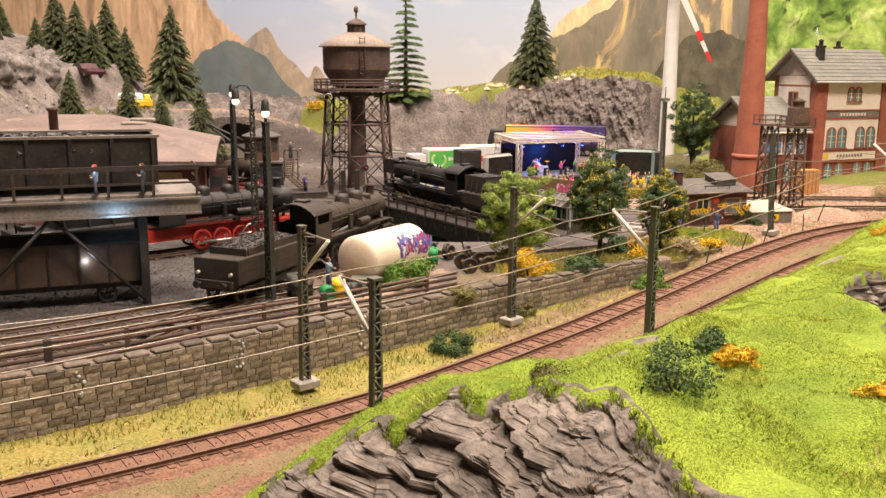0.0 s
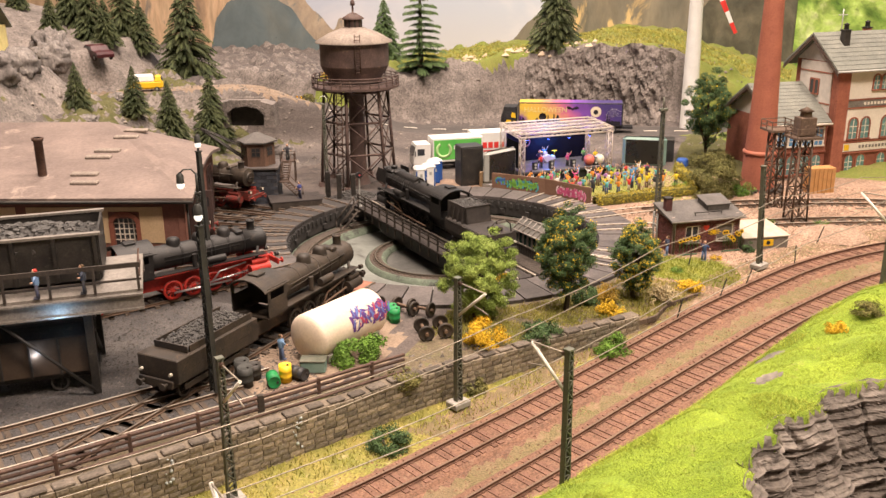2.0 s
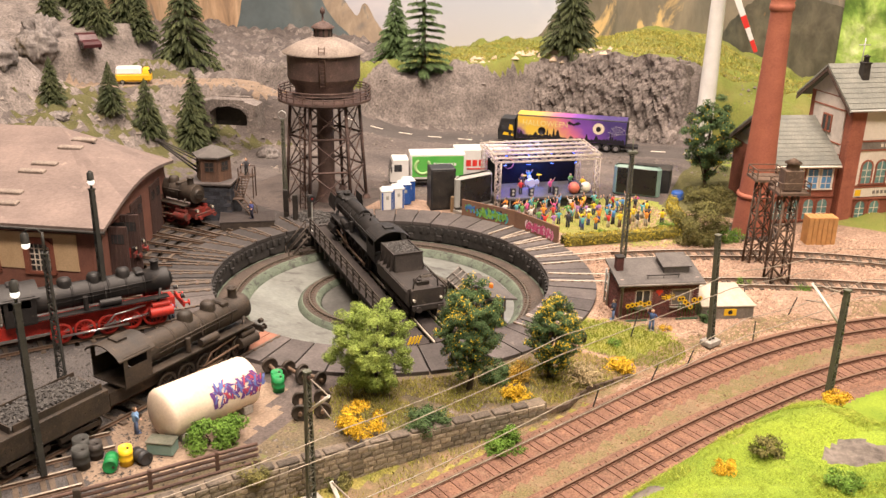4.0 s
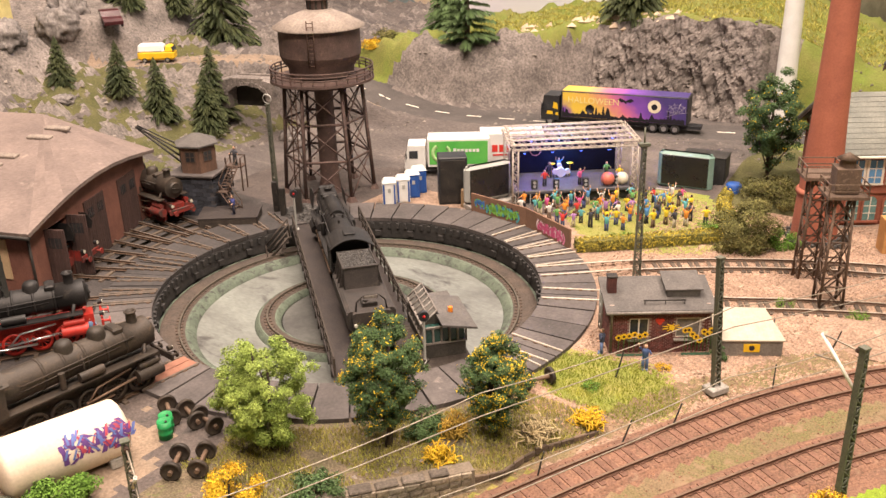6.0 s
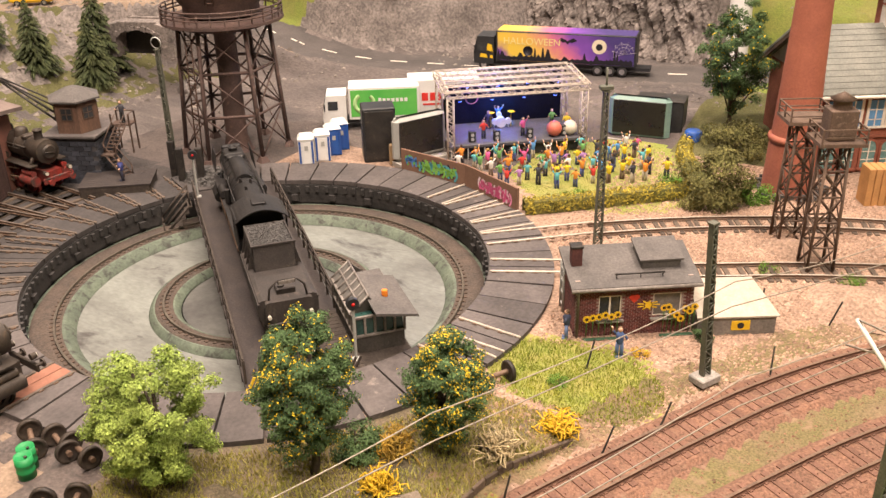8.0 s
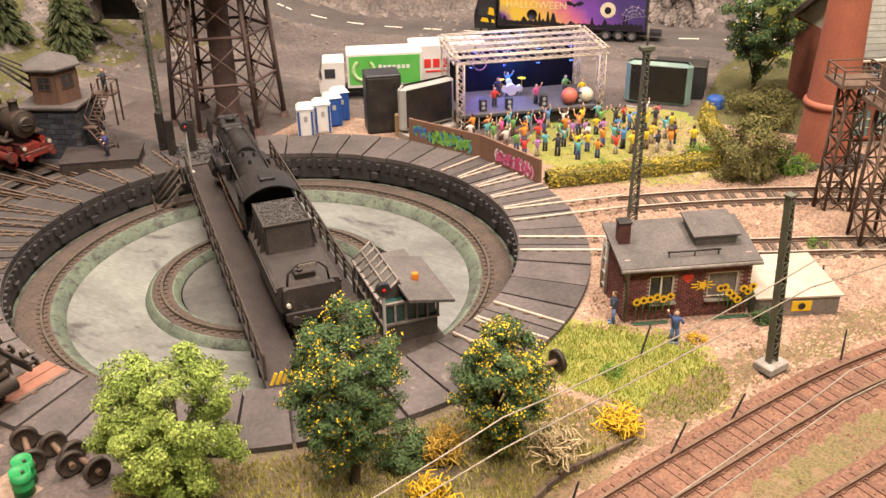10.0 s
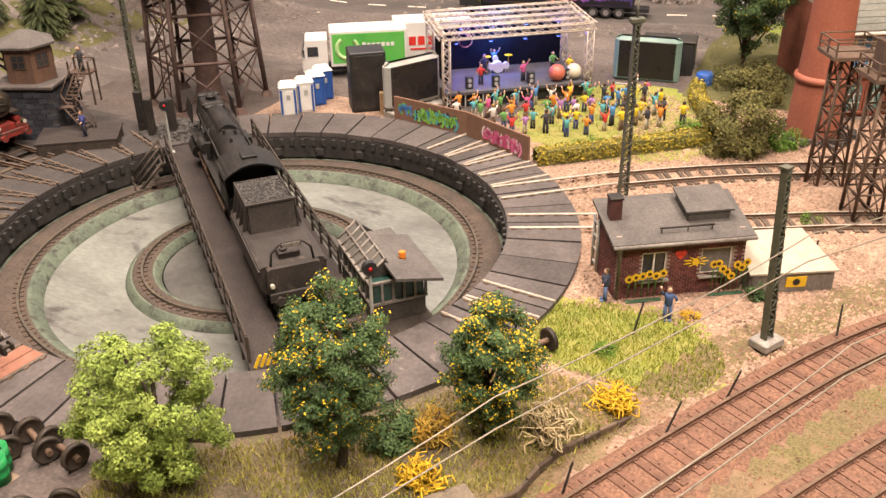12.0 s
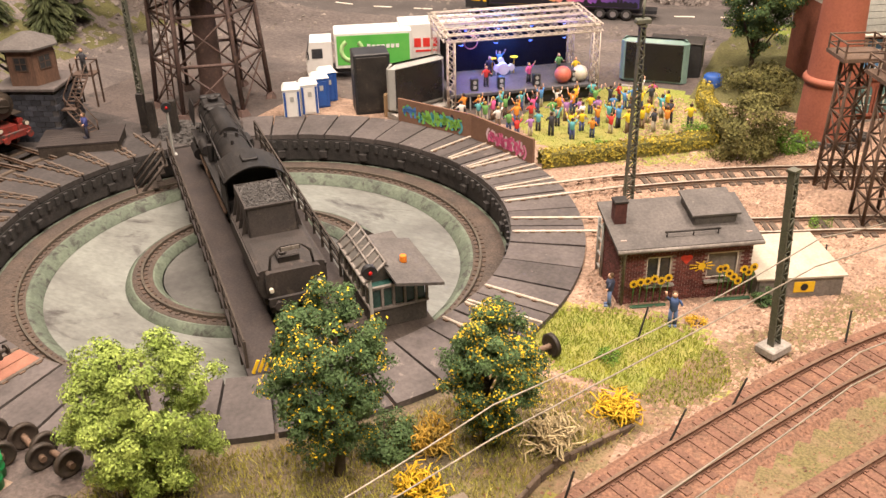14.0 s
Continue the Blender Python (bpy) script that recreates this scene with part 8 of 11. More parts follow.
# ---- signalman's hut ----
def hut():
    a = 35.4
    t = thing("brick_hut", 22.4, 1.6, -0.3, a, "small dark red brick hut with flat grey roof and sunflowers", "hut")
    W, D, H = 6.9, 3.3, 3.3
    bm = bmesh.new()
    box(bm, (W / 2, 0.15, 0.55), (W, 0.3, 1.1))
    box(bm, (W / 2, 0.15, 2.95), (W, 0.3, 0.7))
    for x0, x1 in ((0, 1.35), (2.65, 4.55), (6.2, W)):
        box(bm, ((x0 + x1) / 2, 0.15, 1.85), (x1 - x0, 0.3, 1.5))
    box(bm, (0.15, D / 2 + 0.15, H / 2 + 0.1), (0.3, D - 0.3, H + 0.2))
    box(bm, (W - 0.15, D / 2 + 0.15, H / 2 + 0.1), (0.3, D - 0.3, H + 0.2))
    box(bm, (W / 2, D - 0.15, H / 2 + 0.3), (W - 0.6, 0.3, H + 0.6))
    wall = part("wall", bm, "joint_pale", t)
    bm = bmesh.new()
    rnd = random.Random(2)
    bl, bh = 0.30, 0.115
    for r in range(int(H / bh)):
        z = bh * (r + 0.5)
        for k in range(int(W / bl) + 1):
            x = bl * k + (0.15 if r % 2 else 0)
            if x < 0.1 or x > W - 0.1 or (1.1 < z < 2.6 and (1.2 < x < 2.8 or 4.4 < x < 6.35)):
                continue
            box(bm, (x, 0.0, z), (bl * 0.90, 0.06 + 0.02 * rnd.random(), bh * 0.82))
        for k in range(int(D / bl)):
            box(bm, (0.0, 0.2 + bl * k + (0.15 if r % 2 else 0), z), (0.06, bl * 0.90, bh * 0.82))
    bw = part("brickwork", bm, mat("hut_brick", (0.165, 0.055, 0.045), (0.115, 0.042, 0.038), 0.85, 0, 150, 900, island=0.35), wall, "dark red bricks with pale joints")
    bw["kind"] = "stuff"
    for x, w, mt in ((2.0, 1.3, "glass_dark"), (5.37, 1.65, "grey_paint")):
        bm = bmesh.new()
        box(bm, (x, 0.2, 1.85), (w, 0.06, 1.5))
        win = part("window", bm, mt, t, "dark window pane" if mt == "glass_dark" else "boarded-up window")
        bm = bmesh.new()
        for dx in (-w / 2, 0, w / 2) if mt == "glass_dark" else (-w / 2, w / 2):
            box(bm, (x + dx, 0.08, 1.85), (0.09, 0.1, 1.5))
        for dz in (1.12, 2.58):
            box(bm, (x, 0.08, dz), (w, 0.1, 0.09))
        part("window_frame", bm, "plaster_white", win)
        bm = bmesh.new()
        box(bm, (x, -0.1, 1.02), (w + 0.3, 0.35, 0.12), bev=0.02)
        part("window_sill", bm, "concrete", win)
    bm = bmesh.new()
    prism(bm, [(-0.35, -0.32, 3.18), (-0.35, D + 0.35, 4.02), (-0.35, D + 0.35, 4.18), (-0.35, -0.32, 3.34)], (W + 0.7, 0, 0))
    roof = part("roof", bm, "roof_felt", t, "dusty dark grey roofing felt")
    bm = bmesh.new()
    box(bm, (5.2, 2.1, 4.1), (2.3, 2.0, 0.6), rx=12, bev=0.04)
    part("roof_box", bm, "roof_felt", roof)
    bm = bmesh.new()
    box(bm, (5.2, 2.1, 4.45), (2.6, 2.25, 0.12), rx=12)
    part("roof_box_lid", bm, "roof_felt", roof)
    bm = bmesh.new()
    box(bm, (0.35, 2.0, 4.3), (0.62, 0.62, 1.3))
    ch = part("chimney", bm, "brick_dark", t, "dark brick chimney")
    bm = bmesh.new()
    box(bm, (0.35, 2.0, 4.98), (0.74, 0.74, 0.14), bev=0.03)
    part("chimney_cap", bm, "black_iron", ch)
    bm = bmesh.new()
    tube(bm, [(2.3, 0.4, 3.78), (5.2, 0.4, 3.78)], 0.06, 5)
    for x in (2.4, 3.8, 5.1):
        tube(bm, [(x, 0.4, 3.5), (x, 0.4, 3.78)], 0.04, 4)
    part("snow_guard", bm, "black_iron", roof)
    bm = bmesh.new()
    tube(bm, [(-0.35, -0.40, 3.22), (W + 0.35, -0.40, 3.22)], 0.11, 6)
    tube(bm, [(0.1, -0.40, 3.2), (0.1, -0.15, 2.9), (0.1, -0.15, 0.1)], 0.09, 6)
    part("gutter", bm, "grey_paint", t)
    # painted heart, sun and flowers
    bm = bmesh.new()
    for s in (-1, 1):
        cyl(bm, (3.4 + s * 0.14, -0.03, 2.47), (3.4 + s * 0.14, -0.055, 2.47), 0.17, n=14)
    prism(bm, [(3.1, -0.03, 2.42), (3.7, -0.03, 2.42), (3.4, -0.03, 2.08)], (0, -0.025, 0))
    part("painted_heart", bm, paint("heart_red", (0.72, 0.06, 0.03)), t, "bright red painted heart")
    bm = bmesh.new()
    cyl(bm, (4.25, -0.04, 1.9), (4.25, -0.065, 1.9), 0.2, n=16)
    for k in range(9):
        q = radians(40 * k)
        tube(bm, [(4.25 + 0.26 * math.cos(q), -0.05, 1.9 + 0.19 * math.sin(q)), (4.25 + 0.68 * math.cos(q), -0.05, 1.9 + 0.31 * math.sin(q))], 0.04, 4)
    part("painted_sun", bm, "yellow", t, "yellow painted sun with rays")
    # flower bed planters
    for gi, (x0, n) in enumerate(((0.5, 6), (5.0, 8))):
        bed = thing("sunflower_bed", 0, 0, 0, 0, "tall yellow sunflowers in a green planter by the hut wall", "flowers", "sunflower beds")
        q = Matrix.Rotation(radians(a), 4, "Z") @ Vector((x0, -0.45, 0))
        bed.matrix_world = at(22.4 + q.x, 1.6 + q.y, -0.3, a)
        bm = bmesh.new()
        box(bm, (0.9, 0, 0.05), (1.95, 0.24, 0.10), bev=0.03)
        part("planter", bm, paint("planter_green", (0.035, 0.10, 0.05)), bed)
        r2 = random.Random(gi + 5)
        for k in range(n):
            fx, fz = 0.05 + 1.8 * k / (n - 1), (1.15 if gi == 0 else 1.35) + r2.uniform(-0.15, 0.55) * (1 if gi == 0 else 1.4)
            bm = bmesh.new()
            tube(bm, [(fx, 0, 0.25), (fx + 0.03, -0.02, fz)], 0.03, 4)
            stem = part("stem", bm, paint("stem_green", (0.06, 0.16, 0.03)), bed)
            bm = bmesh.new()
            for j in range(10):
                w = radians(36 * j)
                box(bm, (fx + 0.155 * math.cos(w), -0.06, fz + 0.155 * math.sin(w)), (0.13, 0.03, 0.085), ry=-math.degrees(w))
            head = part("flower_head", bm, "yellow", stem)
            bm = bmesh.new()
            cyl(bm, (fx, -0.04, fz), (fx, -0.09, fz), 0.10, n=10)
            part("flower_eye", bm, paint("seed_brown", (0.06, 0.03, 0.01)), stem)
    # ladder frame on the side wall
    rack = thing("pipe_rack", 20.6, 4.0, -0.3, a + 90, "dark pipe frame standing against the hut's side", "rack")
    bm = bmesh.new()
    for x in (0, 0.8):
        tube(bm, [(x, 0, 0), (x, 0, 3.2)], 0.1, 6)
    for z in (0.4, 1.2, 2.0, 2.8):
        tube(bm, [(0, 0, z), (0.8, 0, z)], 0.07, 5)
    part("frame", bm, "frame_grey", rack)


hut()


def market_tent():
    t = thing("canvas_shelter", 28.6, 5.3, -0.3, 32, "low shelter with cream canvas top and grey-brown board sides", "shelter")
    W, D = 4.4, 3.6
    bm = bmesh.new()
    prism(bm, [(-0.2, -0.2, 1.15), (W + 0.2, -0.2, 1.15), (W - 0.3, D, 1.75), (0.3, D, 1.75)], (0, 0, 0.1))
    part("canvas_top", bm, paint("canvas", (0.46, 0.40, 0.32), 0.9), t, "cream canvas top")
    for x, y, sx, sy in ((W / 2, 0, W, 0.16), (0, D / 2, 0.16, D), (W, D / 2, 0.16, D), (W / 2, D, W, 0.16)):
        bm = bmesh.new()
        box(bm, (x, y, 0.55), (sx, sy, 1.1))
        part("board", bm, "grey_paint", t)
    bm = bmesh.new()
    box(bm, (2.4, -0.1, 0.62), (1.1, 0.04, 0.62), bev=0.01)
    sign = part("sign", bm, "yellow", t, "small yellow sign")
    bm = bmesh.new()
    cyl(bm, (2.4, -0.12, 0.62), (2.4, -0.15, 0.62), 0.2, n=12)
    part("sign_mark", bm, "black_plastic", sign)


market_tent()


# ---- brick factory house, annex and chimney ----
def arched_window(parent, x, z, w, h, y=-0.06, glass="glass_teal"):
    bm = bmesh.new()
    n = 8
    pts = [(x - w / 2, z), (x + w / 2, z)] + [(x + w / 2 * math.cos(math.pi * i / n), z + h - w / 2 + w / 2 * math.sin(math.pi * i / n)) for i in range(n + 1)]
    prism(bm, [(a, y, b) for a, b in pts], (0, 0.1, 0))
    win = part("window", bm, glass, parent)
    bm = bmesh.new()
    o, i2 = w / 2 + 0.18, w / 2
    arc = [(x + o * math.cos(math.pi * k / n), z + h - w / 2 + o * math.sin(math.pi * k / n)) for k in range(n + 1)]
    arc2 = [(x + i2 * math.cos(math.pi * k / n), z + h - w / 2 + i2 * math.sin(math.pi * k / n)) for k in range(n + 1)]
    prism(bm, [(a, y - 0.06, b) for a, b in arc] + [(a, y - 0.06, b) for a, b in arc2[::-1]], (0, 0.14, 0))
    for s in (-1, 1):
        box(bm, (x + s * (w / 2 + 0.09), y, z + (h - w / 2) / 2), (0.18, 0.14, h - w / 2))
    part("window_surround", bm, "brick_red", win)
    bm = bmesh.new()
    box(bm, (x, y - 0.03, z + h / 2), (0.07, 0.06, h))
    for k in (0.3, 0.6):
        box(bm, (x, y - 0.03, z + h * k), (w, 0.06, 0.06))
    part("glazing_bar", bm, "plaster_white", win)
    bm = bmesh.new()
    box(bm, (x, y - 0.1, z - 0.08), (w + 0.5, 0.24, 0.16))
    part("window_sill", bm, "brick_red", win)


HOUSE_X, HOUSE_Y, HOUSE_A = 35.9, 37.4, 40.0


def factory_house():
    t = thing("factory_house", HOUSE_X, HOUSE_Y, -0.3, HOUSE_A, "three-storey brick house with white plaster panels and a slate roof", "house")
    W, D, H = 12.6, 7.4, 14.3
    bm = bmesh.new()
    box(bm, (W / 2, D / 2, H / 2), (W, D, H))
    body = part("wall", bm, "brick_red", t)
    for x0, x1, z0, z1 in ((1.75, W - 1.75, 4.9, 8.75), (1.75, W - 1.75, 9.95, 13.4)):
        bm = bmesh.new()
        box(bm, ((x0 + x1) / 2, -0.05, (z0 + z1) / 2), (x1 - x0, 0.16, z1 - z0))
        part("plaster_panel", bm, "plaster_white", body, "white plaster panel")
    bm = bmesh.new()
    box(bm, (-0.05, D / 2, 10.2), (0.16, D - 1.8, 8.0))
    part("plaster_panel", bm, paint("gable_grey", (0.62, 0.57, 0.52), 0.8), body, "pale grey plaster gable panel")
    for z in (9.3, 13.0, 8.2):
        bm = bmesh.new()
        box(bm, (-0.14, D / 2, z), (0.12, D - 1.7, 0.14))
        part("string_course", bm, "brick_red", body)
    for z, hh in ((0.2, 0.6), (3.35, 0.18), (4.72, 0.22), (8.85, 0.16), (9.85, 0.16), (13.6, 0.3)):
        bm = bmesh.new()
        box(bm, (W / 2, -0.10, z), (W, 0.30, hh))
        part("string_course", bm, "brick_red" if hh < 0.5 else "concrete", body)
    for z, lettered in ((9.35, True), (4.05, True)):
        bm = bmesh.new()
        box(bm, (W / 2, -0.13, z), (W - 3.6, 0.10, 0.78 if z > 5 else 1.0))
        sign = part("sign_board", bm, "grey_paint" if z > 5 else "plaster_white", t, "painted name band with unreadable writing")
        for k in range(9):
            bm = bmesh.new()
            box(bm, (W / 2 - 2.0 + 0.5 * k, -0.20, z), (0.30, 0.05, 0.36))
            part("lettering_bar", bm, "plaster_white" if z > 5 else "grey_paint", sign)
    bm = bmesh.new()
    box(bm, (2.3, -0.21, 4.05), (0.7, 0.06, 0.7))
    part("sign_mark", bm, "yellow", t, "yellow mark on the name band")
    for x in (0.85, W - 0.85):
        bm = bmesh.new()
        box(bm, (x, -0.12, H / 2), (1.7, 0.36, H))
        part("pilaster", bm, "brick_red", body)
    for x in (2.95, 4.75, 7.85, 9.65):
        arched_window(t, x, 0.95, 1.2, 2.1, -0.08)
        arched_window(t, x, 5.1, 1.2, 2.5, -0.16)
    for x in (W / 2 - 0.6, W / 2 + 0.6):
        arched_window(t, x, 11.0, 0.85, 1.7, -0.16)
    # gable end windows
    for y in (D / 2 - 0.42, D / 2 + 0.42):
        bm = bmesh.new()
        box(bm, (-0.16, y, 11.2), (0.14, 0.55, 1.7))
        win = part("window", bm, "glass_dark", t)
        bm = bmesh.new()
        for dy in (-0.33, 0.33):
            box(bm, (-0.20, y + dy, 11.2), (0.12, 0.12, 1.8))
        box(bm, (-0.20, y, 12.1), (0.12, 0.8, 0.16))
        box(bm, (-0.22, y, 10.3), (0.18, 0.8, 0.12))
        part("window_surround", bm, "brick_red", win)
    o = 1.2
    rise = 3.0
    bm = bmesh.new()
    prism(bm, [(0, 0, H), (0, D, H), (0, D / 2, H + rise)], (W, 0, 0))
    part("gable", bm, paint("gable_grey", (0.62, 0.57, 0.52), 0.8), t)
    for y0, y1 in ((-o, D / 2), (D + o, D / 2)):
        bm = bmesh.new()
        z0 = H - rise * o / (D / 2)
        prism(bm, [(-o, y0, z0 + 0.1), (W + o, y0, z0 + 0.1), (W + o, y1, H + rise + 0.1), (-o, y1, H + rise + 0.1)], (0, 0, 0.26))
        slope = part("roof_slope", bm, "slate", t, "grey-green slate roof")
        bm = bmesh.new()
        prism(bm, [(-o, y0, z0 - 0.02), (-o, y1, H + rise - 0.02), (-o, y1, H + rise - 0.4), (-o, y0, z0 - 0.4)], (0.14, 0, 0))
        part("bargeboard", bm, "wood_dark", slope)
        for k in range(1, 9):
            u = k / 9
            bm = bmesh.new()
            box(bm, (W / 2, y0 + (y1 - y0) * u, z0 + 0.385 + (H + rise - z0) * u), (W + 2 * o, 0.07, 0.02))
            part("slate_course", bm, "slate", slope)
    bm = bmesh.new()
    tube(bm, [(-o, -o - 0.1, H - rise * o / (D / 2) + 0.1), (W + o, -o - 0.1, H - rise * o / (D / 2) + 0.1)], 0.14, 6)
    part("gutter", bm, "frame_grey", t)
    for x, mt, yy in ((2.3, "black_iron", 2.2), (7.6, "brick_red", 4.6)):
        bm = bmesh.new()
        box(bm, (x, yy, H + 2.6), (0.85, 0.85, 2.0), top=(0.92, 0.92))
        stack = part("chimney", bm, mt, t)
        bm = bmesh.new()
        box(bm, (x, yy, H + 3.62), (0.98, 0.98, 0.16), bev=0.03)
        lathe(bm, [(0.32, H + 3.6), (0.26, H + 4.2), (0.40, H + 4.3), (0.05, H + 4.5)], 10, (x, yy, 0))
        part("chimney_pot", bm, "black_iron", stack)
    bm = bmesh.new()
    tube(bm, [(2.9, D / 2, H + 2.9), (2.9, D / 2, H + 6.0)], 0.07, 5)
    tube(bm, [(2.2, D / 2, H + 5.3), (3.6, D / 2, H + 5.3)], 0.05, 5)
    part("aerial", bm, "frame_grey", t)
    # annex
    x = thing("annex_building", 29.5, 33.7, -0.3, 34, "low brick annex with a grey gabled roof and blue windows", "house")
    W2, D2, H2, R2 = 7.1, 11.0, 7.7, 3.5
    bm = bmesh.new()
    box(bm, (W2 / 2, D2 / 2, H2 / 2), (W2, D2, H2))
    wall = part("wall", bm, "brick_red", x)
    for z, hh in ((0.25, 0.5), (3.7, 0.2)):
        bm = bmesh.new()
        box(bm, (W2 / 2, -0.08, z), (W2, 0.24, hh))
        part("string_course", bm, "brick_red" if hh < 0.4 else "concrete", wall)
    for wx in (0.95, 2.55, 4.35, 5.95):
        arched_window(x, wx, 1.0, 1.15, 2.3, -0.06)
        bm = bmesh.new()
        box(bm, (wx, -0.06, 5.6), (1.15, 0.14, 2.1))
        w = part("window", bm, paint("pane_blue", (0.12, 0.30, 0.55), 0.55), x, "blue-tinted window")
        bm = bmesh.new()
        box(bm, (wx, -0.15, 5.6), (0.08, 0.06, 2.1))
        for dz in (-0.5, 0.3):
            box(bm, (wx, -0.15, 5.6 + dz), (1.15, 0.06, 0.07))
        for dx in (-0.66, 0.66):
            box(bm, (wx + dx, -0.10, 5.6), (0.2, 0.16, 2.3))
        box(bm, (wx, -0.14, 4.46), (1.6, 0.26, 0.14))
        part("window_surround", bm, "plaster_white", w)
    bm = bmesh.new()
    prism(bm, [(0, 0, H2), (0, D2, H2), (0, D2 / 2, H2 + R2)], (W2, 0, 0))
    part("gable", bm, paint("gable_grey", (0.62, 0.57, 0.52), 0.8), x)
    for y0 in (-0.9, D2 + 0.9):
        bm = bmesh.new()
        z0 = H2 - R2 * 0.9 / (D2 / 2)
        prism(bm, [(-0.9, y0, z0 + 0.08), (W2 - 0.1, y0, z0 + 0.08), (W2 - 0.1, D2 / 2, H2 + R2 + 0.08), (-0.9, D2 / 2, H2 + R2 + 0.08)], (0, 0, 0.24))
        slope = part("roof_slope", bm, "slate", x)
        bm = bmesh.new()
        prism(bm, [(-0.9, y0, z0), (-0.9, D2 / 2, H2 + R2), (-0.9, D2 / 2, H2 + R2 - 0.35), (-0.9, y0, z0 - 0.35)], (0.14, 0, 0))
        part("bargeboard", bm, "wood_dark", slope)
        for k in range(1, 12):
            u = k / 12
            bm = bmesh.new()
            box(bm, (W2 / 2 - 0.5, y0 + (D2 / 2 - y0) * u, z0 + 0.335 + (H2 + R2 - z0) * u), (W2 + 0.8, 0.07, 0.02))
            part("slate_course", bm, "slate", slope)
    bm = bmesh.new()
    tube(bm, [(-0.9, -1.0, H2 - 0.5), (W2 - 0.1, -1.0, H2 - 0.5)], 0.14, 6)
    part("gutter", bm, "plaster_white", x)
    c = thing("factory_chimney", 28.2, 30.6, -0.35, 0, "tall tapering red brick factory chimney", "chimney")
    bm = bmesh.new()
    lathe(bm, [(1.74, 4.7), (1.5, 10), (1.22, 18), (1.05, 23.7)], 32)
    part("shaft", bm, "chimney_red", c)
    bm = bmesh.new()
    lathe(bm, [(1.98, 0), (1.8, 4.4)], 32)
    part("plinth", bm, "chimney_red", c)
    bm = bmesh.new()
    lathe(bm, [(1.7, 4.3), (1.93, 4.35), (1.99, 4.55), (1.93, 4.75), (1.7, 4.85)], 32)
    part("collar", bm, "chimney_red", c)
    bm = bmesh.new()
    lathe(bm, [(1.03, 23.6), (1.22, 23.8), (1.22, 24.3), (1.12, 24.4), (1.22, 24.8), (1.22, 25.3), (0.85, 25.4), (0.8, 22)], 32)
    part("cap", bm, "chimney_red", c)
    bm = bmesh.new()
    rnd = random.Random(4)
    for _ in range(160):
        q, r = rnd.uniform(0, 6.3), 1.9 + 1.1 * rnd.random() ** 2
        s = rnd.uniform(0.15, 0.4)
        box(bm, (28.2 + r * math.cos(q), 30.6 + r * math.sin(q), -0.2 + 0.2 * rnd.random()), (s, s, s * 0.7), rnd.uniform(0, 90))
    tagged(part("soot_rubble", bm, "coal"), "dark rubble round the chimney foot", "rubble", kind="stuff")
    crate = thing("wooden_crate", 35.0, 31.4, -0.3, 30, "large pale orange timber crate by the house", "crate")
    for k in range(6):
        bm = bmesh.new()
        box(bm, (-1.3 + 0.52 * k, 0, 1.5), (0.48, 1.6, 3.0), bev=0.04)
        part("plank", bm, paint("crate_orange", (0.52, 0.27, 0.10)), crate)


factory_house()


def hoist_tower(x, y, rz, h, hutch, label):
    t = thing("hoist_tower", x, y, -0.3, rz, label, "lattice tower", "hoist towers")
    r = 0.85
    for sx in (-1, 1):
        for sy in (-1, 1):
            bm = bmesh.new()
            tube(bm, [(sx * r, sy * r, 0), (sx * r * 0.75, sy * r * 0.75, h)], 0.13, 4)
            part("leg", bm, "hoist_rust", t)
    n = 5
    for k in range(n):
        z0, z1 = h * k / n, h * (k + 1) / n
        a0, a1 = r * (1 - 0.25 * k / n), r * (1 - 0.25 * (k + 1) / n)
        for f in range(4):
            c, s = ((-1, -1), (1, -1), (1, 1), (-1, 1))[f], ((1, -1), (1, 1), (-1, 1), (-1, -1))[f]
            bm = bmesh.new()
            tube(bm, [(c[0] * a0, c[1] * a0, z0), (s[0] * a1, s[1] * a1, z1)], 0.06, 4)
            tube(bm, [(s[0] * a0, s[1] * a0, z0), (c[0] * a1, c[1] * a1, z1)], 0.06, 4)
            tube(bm, [(c[0] * a1, c[1] * a1, z1), (s[0] * a1, s[1] * a1, z1)], 0.07, 4)
            part("cross_brace", bm, "hoist_rust", t)
    bm = bmesh.new()
    box(bm, (0, 0, h + 0.1), (2.9, 2.6, 0.22))
    part("platform", bm, "hoist_rust", t)
    for sx, sy, lx, ly in ((0, -1.22, 2.8, 0.08), (0, 1.22, 2.8, 0.08), (-1.36, 0, 0.08, 2.4), (1.36, 0, 0.08, 2.4)):
        for z in (0.6, 1.1):
            bm = bmesh.new()
            box(bm, (sx, sy, h + z), (lx, ly, 0.08))
            part("railing", bm, "hoist_rust", t)
    for sx in (-1.36, 1.36):
        for sy in (-1.22, 0, 1.22):
            bm = bmesh.new()
            box(bm, (sx, sy, h + 0.6), (0.09, 0.09, 1.1))
            part("post", bm, "hoist_rust", t)
    if hutch:
        bm = bmesh.new()
        box(bm, (0, 0, h + 1.2), (1.7, 1.5, 1.9), bev=0.05)
        lathe(bm, [(0.6, h + 2.1), (0.55, h + 2.7), (0.8, h + 2.75), (0.02, h + 3.2)], 10)
        part("winch_house", bm, "hoist_rust", t)


hoist_tower(32.8, 17.6, 30, 8.8, True, "rusty lattice hoist tower with a winch house")
hoist_tower(30.2, 21.2, 30, 8.8, False, "rusty lattice tower with a railed platform")


